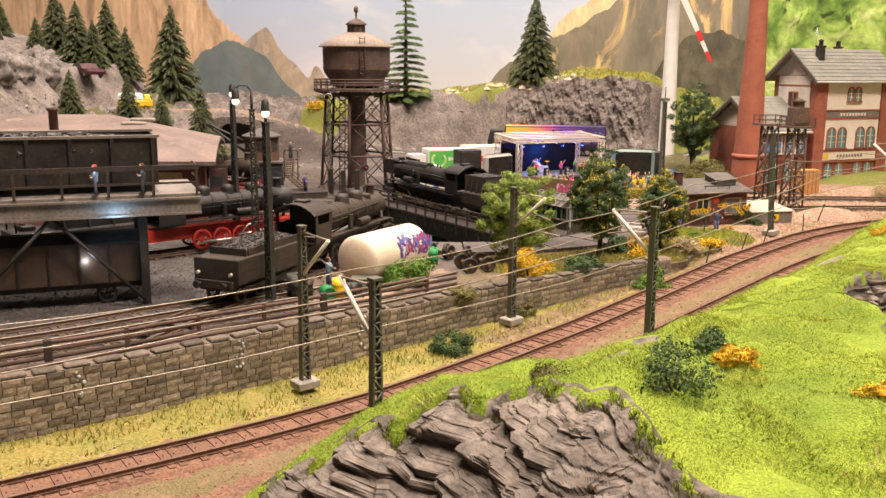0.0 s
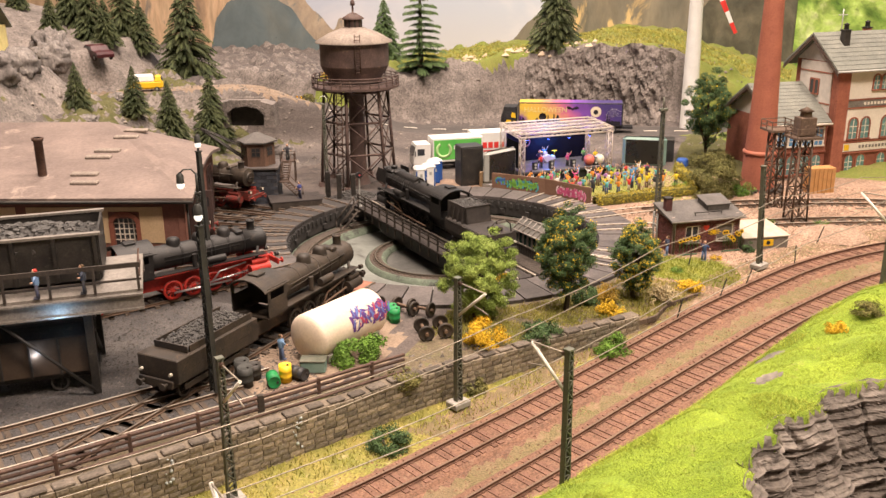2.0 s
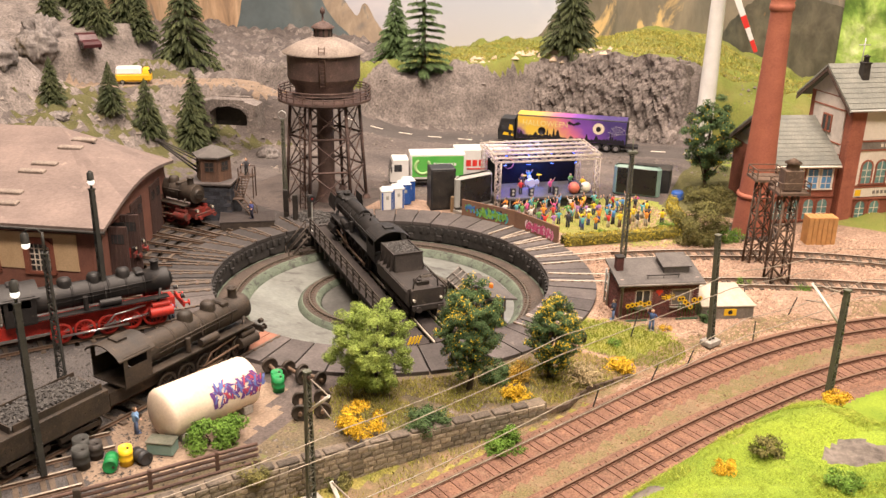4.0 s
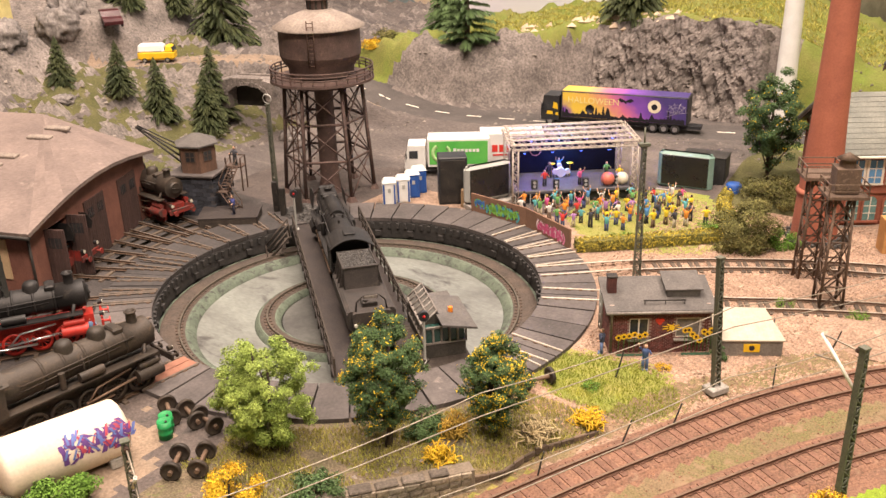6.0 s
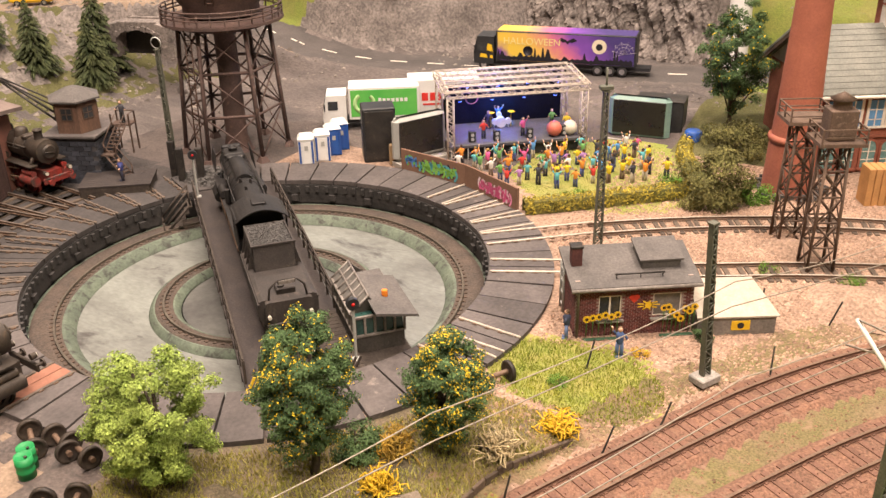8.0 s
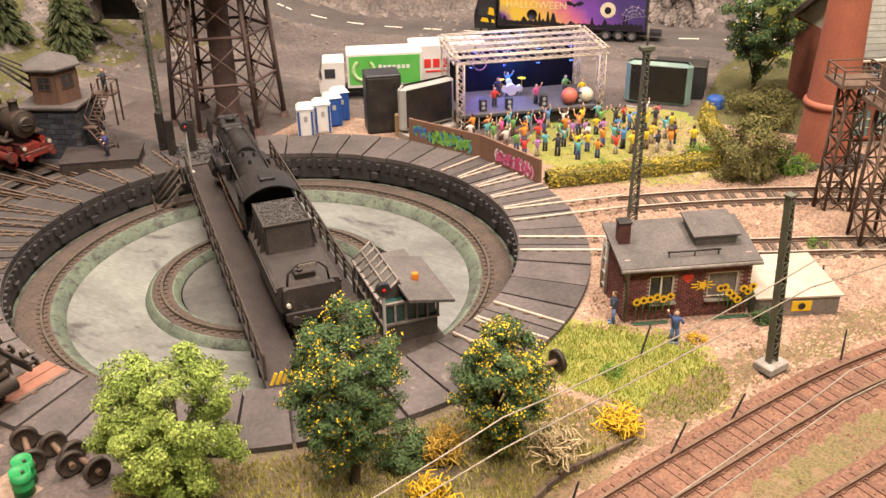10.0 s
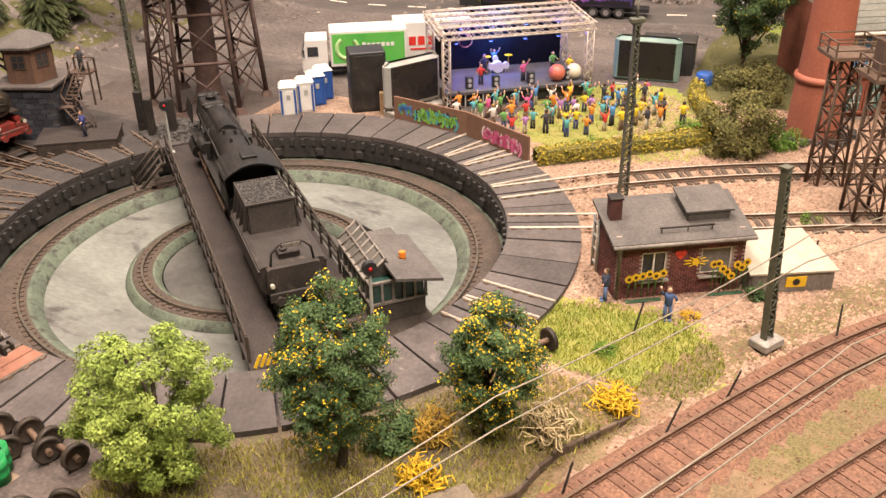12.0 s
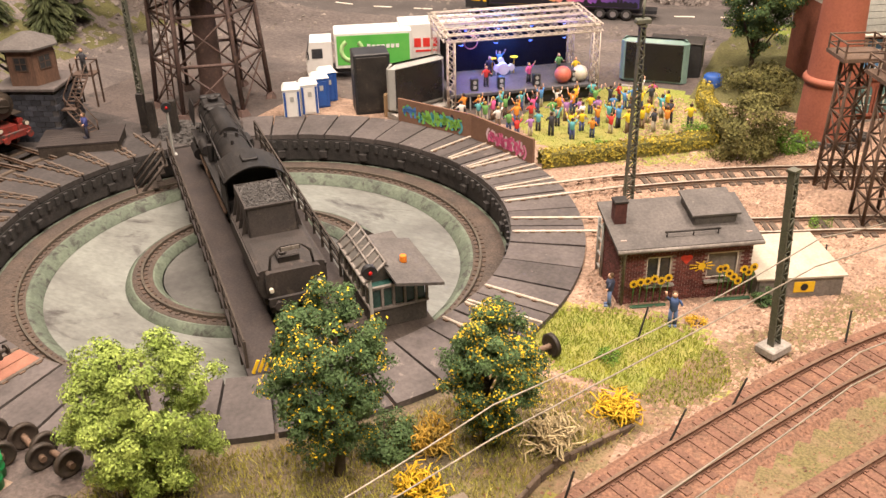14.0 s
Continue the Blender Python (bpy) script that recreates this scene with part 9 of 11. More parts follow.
# ---- masts, lamps and wires ----
def lattice_mast(x, y, z, h, rz, material, label, group, w0=0.56, w1=0.34, base=True, name="catenary_mast"):
    t = thing(name, x, y, z, rz, label, "mast", group)
    for s in (-1, 1):
        bm = bmesh.new()
        prism(bm, [(s * w0 / 2, -0.17, 0.4), (s * w0 / 2, 0.17, 0.4), (s * w1 / 2, 0.17, h), (s * w1 / 2, -0.17, h)], (-s * 0.09, 0, 0))
        part("upright", bm, material, t)
    n = int(h / 0.55)
    for yy in (-0.15, 0.15):
        bm = bmesh.new()
        for k in range(n):
            z0, z1 = 0.4 + (h - 0.4) * k / n, 0.4 + (h - 0.4) * (k + 1) / n
            a0, a1 = (w0 + (w1 - w0) * k / n) / 2, (w0 + (w1 - w0) * (k + 1) / n) / 2
            s = 1 if k % 2 else -1
            tube(bm, [(s * a0, yy, z0), (-s * a1, yy, z1)], 0.05, 4)
            tube(bm, [(-a1, yy, z1), (a1, yy, z1)], 0.04, 4)
        part("lattice", bm, material, t)
    bm = bmesh.new()
    box(bm, (0, 0, h + 0.04), (w1 + 0.1, 0.44, 0.1))
    part("cap", bm, material, t)
    if base:
        bm = bmesh.new()
        box(bm, (0, 0, 0.2), (1.35, 1.1, 0.45), bev=0.06)
        part("footing", bm, "concrete", t, "grey concrete footing")
    return t


def bracket(t, toward, h, drop=1.6):
    """A slanting pale arm from the mast towards the wire; toward: reach along local y."""
    bm = bmesh.new()
    tube(bm, [(0, 0, h - 2.6), (0, toward, h - 0.35)], 0.10, 6)
    part("bracket_arm", bm, paint("arm_white", (0.72, 0.68, 0.60), 0.5), t, "pale slanting bracket arm")
    bm = bmesh.new()
    tube(bm, [(0, 0, h - 0.25), (0, toward, h - 0.35)], 0.05, 5)
    tube(bm, [(0, toward * 0.55, h - 1.4), (0, toward * 1.1, h - 1.7)], 0.05, 5)
    part("steady_arm", bm, "wire", t)
    bm = bmesh.new()
    for k in range(4):
        cyl(bm, (0, toward * (0.06 + 0.03 * k), h - 0.26), (0, toward * (0.075 + 0.03 * k), h - 0.26), 0.13, n=8)
    part("insulator", bm, "rust_iron", t)


MASTS = [(4.9, -44.6, -2.75, 8.9, -1), (13.0, -30.0, -2.3, 9.1, -1), (30.25, 1.0, -0.45, 9.3, 0), (13.9, -56.6, -2.6, 9.2, 1), (22.8, -39.8, -2.4, 9.8, 1), (39.7, -6.7, -1.0, 10.0, 1)]
for x, y, z, h, s in MASTS:
    _, i = signed_distance(LINE1, np.array([x]), np.array([y]))
    r = side(LINE1, int(i[0]))
    ang = math.degrees(math.atan2(r.y, r.x))
    t = lattice_mast(x, y, z, h, ang - 90, "mast_green", "dark green lattice catenary mast beside the main line", "catenary masts")
    if s:
        bracket(t, 2.6 if s < 0 else -2.6, h)
    else:
        # this one leans
        foot = Matrix.Translation((x * K, y * K, z * K))
        t.matrix_basis = foot @ Matrix.Rotation(radians(3), 4, Vector((0.47, -0.88, 0))) @ foot.inverted() @ t.matrix_basis


def wire_run(name, line, height, sag, step, r, ks):
    bm = bmesh.new()
    pts = []
    for a, b in zip(ks, ks[1:]):
        pa, pb = line[a], line[b]
        for j in range(12):
            u = j / 12
            q = pa + (pb - pa) * u
            pts.append((q.x, q.y, q.z + height - sag * 4 * u * (1 - u)))
    pts.append((line[ks[-1]].x, line[ks[-1]].y, line[ks[-1]].z + height))
    tube(bm, pts, r, 5)
    return tagged(part(name, bm, "wire"), "thin pale overhead wire above the main line", "wire", "overhead wires")


def wire_line(off):
    """The wires hang a little to the inside of the curve."""
    line = []
    for i, p in enumerate(LINE1):
        u = float(np.interp(p.y, [-31, -14, 9, 30], [0, 1, 1, 0.5]))
        line.append(p + side(LINE1, i) * (off - u) - Vector((0, 0, 0.3 * u)))
    return line


def near_index(line, y):
    return int(np.argmin([abs(p.y - y) for p in line]))


WIRES1, WIRES2 = wire_line(0.0), wire_line(5.9)
K1 = [near_index(WIRES1, y) for y in (-80, -62, -46.5, -31.8, -16, -0.6, 9, 17, 24)]
K2 = [near_index(WIRES2, y) for y in (-74, -58, -41, -24, -8.4, 3, 12, 22)]
wire_run("contact_wire", WIRES1, 5.7, 0.05, 0, 0.034, K1)
wire_run("messenger_wire", WIRES1, 7.1, 0.35, 0, 0.032, K1)
wire_run("contact_wire", WIRES2, 5.7, 0.05, 0, 0.034, K2)
wire_run("messenger_wire", WIRES2, 7.1, 0.35, 0, 0.032, K2)


def yard_lamp(x, y, z, h, rz, label, arms=1):
    t = lattice_mast(x, y, z, h - 1.6, rz, "mast_black", label, "yard lamps", 0.62, 0.30, False, "yard_lamp")
    bm = bmesh.new()
    tube(bm, [(0, 0, h - 1.7), (0, 0, h - 0.2)], 0.09, 6)
    if arms:
        tube(bm, [(0, 0, h - 0.3), (0.3, 0, h + 0.05), (0.8, 0, h + 0.05), (1.05, 0, h - 0.2)], 0.06, 5)
    part("lamp_arm", bm, "mast_black", t)
    dx = 1.05 if arms else 0
    bm = bmesh.new()
    lathe(bm, [(0.1, 0.35), (0.24, 0.2), (0.26, -0.35), (0.26, -0.35), (0.05, -0.35)], 12, (dx, 0, h - 0.5))
    head = part("lamp_head", bm, "mast_black", t)
    bm = bmesh.new()
    ball(bm, (dx, 0, h - 1.0), 0.26, 12, 8)
    part("globe", bm, "flame_white", head, "white glass lamp globe")


yard_lamp(-0.7, -37.9, -0.3, 13.0, 160, "tall black lattice yard lamp with a white globe", 0)
yard_lamp(-4.6, -32.6, -0.3, 13.5, 215, "tall black lattice yard lamp with a curved arm")
yard_lamp(-12.6, -21.5, -0.3, 13.6, 170, "tall black lattice yard lamp with a white globe", 0)
t = lattice_mast(19.2, 13.0, -0.3, 11.4, 40, "mast_green", "tall slim green lattice lamp mast beside the branch track", "yard lamps", 0.62, 0.34, False, "lamp_mast")
bm = bmesh.new()
tube(bm, [(0, 0, 11.4), (0, 0, 13.0)], 0.07, 6)
box(bm, (0, 0, 11.7), (0.9, 0.5, 0.3), bev=0.05)
part("lamp_head", bm, "mast_green", t)
t = lattice_mast(-18.7, 10.3, -0.3, 10.8, 20, "mast_green", "slim green lattice lamp mast near the water tower", "yard lamps", 0.5, 0.3, False, "lamp_mast")
bm = bmesh.new()
lathe(bm, [(0.42, -0.06), (0.48, 0), (0.42, 0.06), (0.42, -0.06)], 16, (0, 0, 11.4), "y")
part("lamp_ring", bm, "frame_grey", t)

# small rail-side stakes
rnd = random.Random(17)
for x, y in ((27.6, -7.2), (29.4, -3.9), (33.2, 3.2), (24.9, -12.4), (24.3, -1.2), (31.2, 9.0), (35.0, 10.2)):
    b = thing("marker_stake", x, y, ground_at(x, y) - 0.05, rnd.uniform(0, 90), "thin dark marker stake beside the track", "stake", "marker stakes", rx=rnd.uniform(-8, 8), ry=rnd.uniform(8, 16))
    bm = bmesh.new()
    cyl(bm, (0, 0, -0.1), (0, 0, 1.9), 0.06, 0.05, 6)
    part("stake", bm, "mast_black", b)


# ---- wind turbine on the hill ----
def wind_turbine():
    x, y = 16.4, 59.0
    t = thing("wind_turbine", x, y, ground_at(x, y) - 0.3, 270, "white wind turbine tower with red-banded blades", "wind turbine")
    bm = bmesh.new()
    lathe(bm, [(1.25, 0), (1.15, 8), (0.85, 25.5), (0.85, 25.5), (0.7, 26)], 28)
    part("tower", bm, "white_plastic", t)
    bm = bmesh.new()
    box(bm, (0.6, 0, 26.6), (3.4, 1.5, 1.5), bev=0.4)
    part("nacelle", bm, "white_plastic", t)
    for k in range(3):
        a = radians(154 + 120 * k)

        def rib(r, w, x):
            return (x, math.sin(a) * r + math.cos(a) * w, 26.6 + math.cos(a) * r - math.sin(a) * w)
        bm = bmesh.new()
        prism(bm, [rib(r, w, 2.6) for r, w in ((0.6, -0.35), (4, -0.55), (13.5, -0.28), (13.5, 0.15), (4, 0.35), (0.6, 0.35))], (0.18, 0, 0))
        blade = part("blade", bm, "white_plastic", t)
        for r0, r1 in ((8.6, 10.2), (11.9, 13.5)):
            w0, w1 = 0.55 - 0.27 * (r0 - 4) / 9.5, 0.55 - 0.27 * (r1 - 4) / 9.5
            bm = bmesh.new()
            prism(bm, [rib(r, w, 2.57) for r, w in ((r0, -w0 - 0.02), (r1, -w1 - 0.02), (r1, w1 * 0.65), (r0, w0 * 0.65))], (0.24, 0, 0))
            part("red_band", bm, "red_plain", blade, "red blade band")
    bm = bmesh.new()
    ball(bm, (2.5, 0, 26.6), 0.7, 16, 10)
    part("hub", bm, "white_plastic", t)


wind_turbine()


# ---- loose things in the yard ----
def tank():
    ang = 75.0
    t = thing("storage_tank", 3.1, -27.9, -0.3, ang, "cream cylindrical tank with purple graffiti on two saddles", "tank")
    bm = bmesh.new()
    L, R = 7.3, 1.72
    prof = [(0.02, -L / 2)] + [(R * math.sin(u), -L / 2 + 0.55 * (1 - math.cos(u))) for u in (0.35, 0.7, 1.0, 1.3, 1.55)] + [(R, -L / 2 + 0.6), (R, L / 2 - 0.6)] + [(R * math.sin(u), L / 2 - 0.55 * (1 - math.cos(u))) for u in (1.55, 1.3, 1.0, 0.7, 0.35)] + [(0.02, L / 2)]
    lathe(bm, prof, 36, (0, 0, R + 0.02), "x")
    shell = part("shell", bm, "tank_white", t)
    for x in (-2.4, 2.4):
        bm = bmesh.new()
        box(bm, (x, 0, 0.3), (0.7, 2.9, 0.6), bev=0.05)
        part("saddle", bm, "concrete", t)
    # graffiti follows the shell's curve on the near side
    rnd = random.Random(21)
    for ci, col in enumerate(((0.13, 0.05, 0.22), (0.42, 0.06, 0.10), (0.12, 0.16, 0.42))):
        bm = bmesh.new()
        rr = R + 0.02 + 0.012 * ci
        for k in range(46 if ci == 0 else 22):
            x0 = -0.4 + 3.9 * rnd.random()
            a0 = radians(-8 + 42 * rnd.random())
            w, dl = rnd.uniform(0.14, 0.30) * (1.2 if ci == 0 else 0.6), rnd.uniform(0.3, 0.9)
            sl = rnd.uniform(-0.5, 0.5)
            vs = []
            for j in range(5):
                u = j / 4
                a = a0 + radians(26 * dl * u)
                xx = x0 + sl * u
                vs.append([bm.verts.new((xx + o, -rr * math.cos(a), R + 0.02 + rr * math.sin(a))) for o in (-w / 2, w / 2)])
            for p0, p1 in zip(vs, vs[1:]):
                bm.faces.new((p0[0], p0[1], p1[1], p1[0]))
        ob = part("spray_paint", bm, paint("tank_spray_%d" % ci, col, 0.6), shell, "purple and red sprayed letters")
        ob["kind"] = "stuff"


tank()


def barrel(x, y, mt, label, lying=None, r=0.42, h=1.2, tilt=0):
    t = thing("drum", x, y, -0.3 + (r if lying is not None else 0), lying or 0, label, "drum", "oil drums", rx=90 if lying is not None else 0)
    bm = bmesh.new()
    z0 = -h / 2 if lying is not None else 0
    lathe(bm, [(0.02, z0 + 0.04), (r * 0.9, z0 + 0.04), (r, z0), (r, z0 + h * 0.3), (r * 1.06, z0 + h * 0.33), (r, z0 + h * 0.36), (r, z0 + h * 0.64), (r * 1.06, z0 + h * 0.67), (r, z0 + h * 0.7), (r, z0 + h), (r * 0.9, z0 + h - 0.04), (0.02, z0 + h - 0.04)], 18)
    part("shell", bm, mt, t)
    bm = bmesh.new()
    cyl(bm, (r * 0.5, 0, z0 + h - 0.05), (r * 0.5, 0, z0 + h + 0.04), 0.08, n=8)
    part("bung", bm, "black_iron", t)


barrel(4.9, -22.4, "green_plastic", "green oil drum standing beside the white tank")
barrel(4.4, -21.9, "green_plastic", "green oil drum standing beside the white tank")
barrel(1.9, -35.1, "green_plastic", "green oil drum lying by the track", 40)
barrel(2.35, -34.3, "yellow", "yellow drum standing upright among other drums")
barrel(3.0, -33.7, "black_plastic", "black drum lying among other drums", 80)
barrel(0.3, -35.9, "mast_black", "dark grey drum in a cluster of drums", None, 0.5, 1.4)
barrel(-0.4, -35.2, "mast_black", "dark grey drum in a cluster of drums", None, 0.5, 1.5)
barrel(0.2, -34.7, "black_iron", "dark rusty drum in a cluster of drums", None, 0.45, 1.1)
t = thing("tool_box", 3.3, -32.2, -0.3, 20, "flat grey-green equipment box on the ground", "box")
bm = bmesh.new()
box(bm, (0, 0, 0.4), (1.7, 1.0, 0.8), bev=0.06)
part("box_body", bm, "frame_green", t)
bm = bmesh.new()
box(bm, (0, 0, 0.85), (1.8, 1.1, 0.12), bev=0.04)
part("lid", bm, "mast_green", t)


def wheelset(x, y, z, rz, label):
    t = thing("wheelset", x, y, z, rz, label, "wheelset", "spare wheelsets")
    bm = bmesh.new()
    cyl(bm, (0, -1.2, 0.6), (0, 1.2, 0.6), 0.14, n=10)
    part("axle", bm, "rail_dark", t)
    for s in (-1, 1):
        bm = bmesh.new()
        lathe(bm, [(0.12, -0.06), (0.42, -0.03), (0.48, -0.12), (0.6, -0.12), (0.6, 0.1), (0.48, 0.1), (0.42, 0.04), (0.12, 0.08)], 20, (0, s * 0.9, 0.6), "y")
        part("wheel", bm, "loco_brown", t)


for x, y, r in ((3.4, -20.9, 60), (4.9, -20.4, 72), (6.2, -20.3, 80), (9.2, -23.2, 35), (8.1, -24.2, 35), (20.6, -5.0, 150)):
    wheelset(x, y, -0.32, r, "spare brown railway wheelset lying beside the rim")

# figures in the yard
figure(0.3, -31.4, -0.3, 150, (0.20, 0.34, 0.55), (0.10, 0.14, 0.25), (0.3, 0.2), label="small painted worker in a light blue shirt beside the tender")
figure(25.4, 0.9, -0.3, 20, (0.06, 0.10, 0.22), (0.12, 0.18, 0.34), (0.6, 0.3), label="small painted worker in dark blue painting the hut")
figure(22.0, 1.3, -0.3, -70, (0.05, 0.06, 0.10), (0.14, 0.20, 0.36), (0.2, 0.2), label="small painted worker in blue carrying a bucket")
figure(-19.4, 5.2, 0.72, -30, (0.05, 0.06, 0.20), (0.03, 0.03, 0.05), (0.2, 0.1), label="small painted railwayman in blue on the coal platform")
figure(-10.0, -42.1, 6.75, -50, (0.20, 0.30, 0.48), (0.08, 0.08, 0.12), (0.3, 0.2), hair=(0.55, 0.05, 0.04), label="small painted railwayman with a red cap on the coaling bridge")
figure(-7.9, -40.4, 6.75, -50, (0.06, 0.07, 0.10), (0.05, 0.05, 0.06), (0.3, 0.4), label="small painted railwayman in dark clothes on the coaling bridge")
figure(-25.5 + 3.2 * 0.906 - 1.6 * 0.423, 6.6 + 3.2 * 0.423 + 1.6 * 0.906, 3.98, 20, (0.06, 0.06, 0.07), (0.04, 0.04, 0.04), (0.3, 0.4), label="small painted crane hand on the crane stairs")
figure(-9.8, -17.3, -0.2, 60, (0.16, 0.26, 0.42), (0.06, 0.07, 0.1), (0.3, 0.2), label="small painted railwayman between the shed roads")

# stone bridge over the gully on the hill
def arch_bridge():
    x, y = -41.0, 27.6
    t = thing("stone_arch_bridge", x, y, 5.2, 20, "grey stone arch carrying the hill road over a gully", "bridge")
    bm = bmesh.new()
    n = 14
    arc = [(2.6 * math.cos(math.pi * i / n), 0.35 + 1.2 * math.sin(math.pi * i / n)) for i in range(n + 1)]
    poly = [(-4.2, -1.5), (-2.6, -1.5)] + arc[::-1] + [(2.6, -1.5), (4.2, -1.5), (4.0, 1.7), (2.2, 2.2), (-2.4, 2.25), (-4.1, 1.9)]
    prism(bm, [(a, 0, b) for a, b in poly], (0, 3.0, 0))
    part("arch_wall", bm, "rock_far", t)
    for i in range(n):
        a0 = math.pi * (i + 0.5) / n
        bm = bmesh.new()
        box(bm, (2.78 * math.cos(a0), -0.05, 0.35 + 1.38 * math.sin(a0)), (0.5, 0.3, 0.34 + 0.1 * (i % 3)), ry=90 - math.degrees(a0))
        part("arch_stone", bm, "rock_far", t)
    for y0 in (0.2, 2.8):
        bm = bmesh.new()
        box(bm, (0, y0, 2.3), (4.6, 0.4, 0.3), bev=0.08)
        part("parapet", bm, "rock_far", t)
    # added black plate that stands in for the deep shade inside the arch
    bm = bmesh.new()
    box(bm, (0, 2.4, 0.0), (5.6, 0.3, 3.2))
    part("back_wall", bm, "black_iron", t)


arch_bridge()


def crag(x, y, r, h, seed, label):
    """A lumpy outcrop: a ball pushed in and out into ridges and clefts, sunk into the slope."""
    bm = bmesh.new()
    bmesh.ops.create_icosphere(bm, subdivisions=4, radius=1.0)
    for f in bm.faces:
        f.smooth = True
    for v in bm.verts:
        d = v.co.copy()
        q = d * 1.3 + Vector((seed * 3.1, seed * 1.7, 0))
        ridge = 1 - 2 * abs(noise.fractal(q, 0.9, 2.0, 4))
        cleft = max(0.0, 1 - abs(noise.noise(Vector((q.x * 2.4, q.y * 2.4, q.z * 0.7)))) / 0.09)
        k = 0.78 + 0.30 * ridge - 0.16 * cleft + 0.07 * noise.fractal(q * 5, 0.8, 2.1, 3)
        v.co = Vector((d.x * r * k, d.y * r * 0.8 * k, d.z * h * k))
    t = tagged(part("rock_outcrop", bm, "rock_pale"), label, "rock", "rock outcrops")
    t.matrix_world = at(x, y, ground_at(x, y) - 0.1 * h, 37 * seed)


for k, (x, y, r, h) in enumerate(((-71.0, 23.6, 3.2, 3.4), (-67.6, 20.0, 3.0, 2.6), (-65.2, 14.6, 3.6, 2.9), (-62.8, 9.4, 3.4, 2.6), (-60.6, 3.6, 3.6, 2.4), (-68.5, 13.0, 3.4, 3.2), (-60.9, 17.6, 1.7, 1.1), (-57.6, 21.0, 1.5, 0.8), (-46.2, 27.6, 1.6, 1.5), (-36.6, 30.4, 1.8, 1.6), (-53.0, 9.8, 1.6, 0.9))):
    crag(x, y, r, h, k + 1, "pale grey weathered rock outcrop on the hillside")
# small yellow house on the hill
t = thing("hill_house", -72.6, 10.0, ground_at(-73, 9.5) + 2.6, 30, "small pale yellow house with a grey roof on the hill", "house")
bm = bmesh.new()
box(bm, (0, 0, 1.0), (9.5, 6.5, 8.4))
part("wall", bm, paint("house_yellow", (0.78, 0.66, 0.28)), t)
for sgn in (-1, 1):
    bm = bmesh.new()
    prism(bm, [(-5.4, sgn * 4.0, 4.7), (5.4, sgn * 4.0, 4.7), (5.4, 0, 7.6), (-5.4, 0, 7.6)], (0, 0, 0.25))
    part("roof_slope", bm, "slate", t)
for wx in (-3, 0, 3):
    bm = bmesh.new()
    box(bm, (wx, -3.27, 3.0), (1.2, 0.08, 1.6))
    part("window", bm, "glass_dark", t)
# dashes on the upper road
line = curve_points(TRUCK_ROAD, 0.5)
for k in range(6, len(line) - 6, 9):
    q0, q1 = line[k], line[k + 4]
    if -8 < q0.x < 9:
        continue
    a = math.degrees(math.atan2(q1.y - q0.y, q1.x - q0.x))
    m = (q0 + q1) / 2
    z0, z1 = ground_at(q0.x, q0.y), ground_at(q1.x, q1.y)
    bm = bmesh.new()
    box(bm, (0, 0, 0), (2.0, 0.22, 0.06))
    d = tagged(part("road_dash", bm, "plaster_white"), "white painted dash on the grey road", "road marking", "road dashes", kind="structure")
    d.matrix_world = at(m.x, m.y, (z0 + z1) / 2 + 0.04, a, 0, -math.degrees(math.atan2(z1 - z0, 2.0)))

# ---- plants ----
def leaf_mesh(name, centres, normals, size, material, parent, seed, label="", jitter=0.5):
    """Many small two-triangle leaves, joined: centres and outward directions are arrays."""
    r = np.random.RandomState(seed)
    n = len(centres)
    nrm = normals + r.normal(0, jitter, (n, 3))
    nrm /= np.linalg.norm(nrm, axis=1)[:, None] + 1e-9
    u = np.cross(nrm, r.normal(0, 1, (n, 3)))
    u /= np.linalg.norm(u, axis=1)[:, None] + 1e-9
    v = np.cross(nrm, u)
    s = size * r.uniform(0.6, 1.4, (n, 1))
    fold = nrm * s * 0.25
    pts = np.stack([centres - u * s, centres - v * s * 0.55 + fold, centres + u * s, centres + v * s * 0.55 + fold], 1).reshape(-1, 3)
    faces = [(4 * i, 4 * i + 1, 4 * i + 2, 4 * i + 3) for i in range(n)]
    return raw(name, pts.tolist(), faces, material, parent, label)


def crown_points(seed, n, radius, height, base, clumps, clump_r, hollow=0.35):
    """Leaf places in clumps over an uneven egg-shaped crown, with gaps between the clumps."""
    r = np.random.RandomState(seed)
    d = r.normal(0, 1, (clumps, 3))
    d /= np.linalg.norm(d, axis=1)[:, None]
    k = (hollow + (1 - hollow) * r.uniform(0, 1, (clumps, 1)) ** 0.5) * r.uniform(0.78, 1.1, (clumps, 1))
    c = d * k * np.array([radius, radius, height / 2]) + np.array([0, 0, base + height / 2])
    pick = r.randint(0, clumps, n)
    off = r.normal(0, 1, (n, 3))
    off /= np.linalg.norm(off, axis=1)[:, None]
    pts = c[pick] + off * clump_r * r.uniform(0.45, 1.0, (n, 1)) * np.array([1, 1, 0.75])
    return pts, off * 0.8 + d[pick] * 0.6 + np.array([0, 0, 0.3]), c


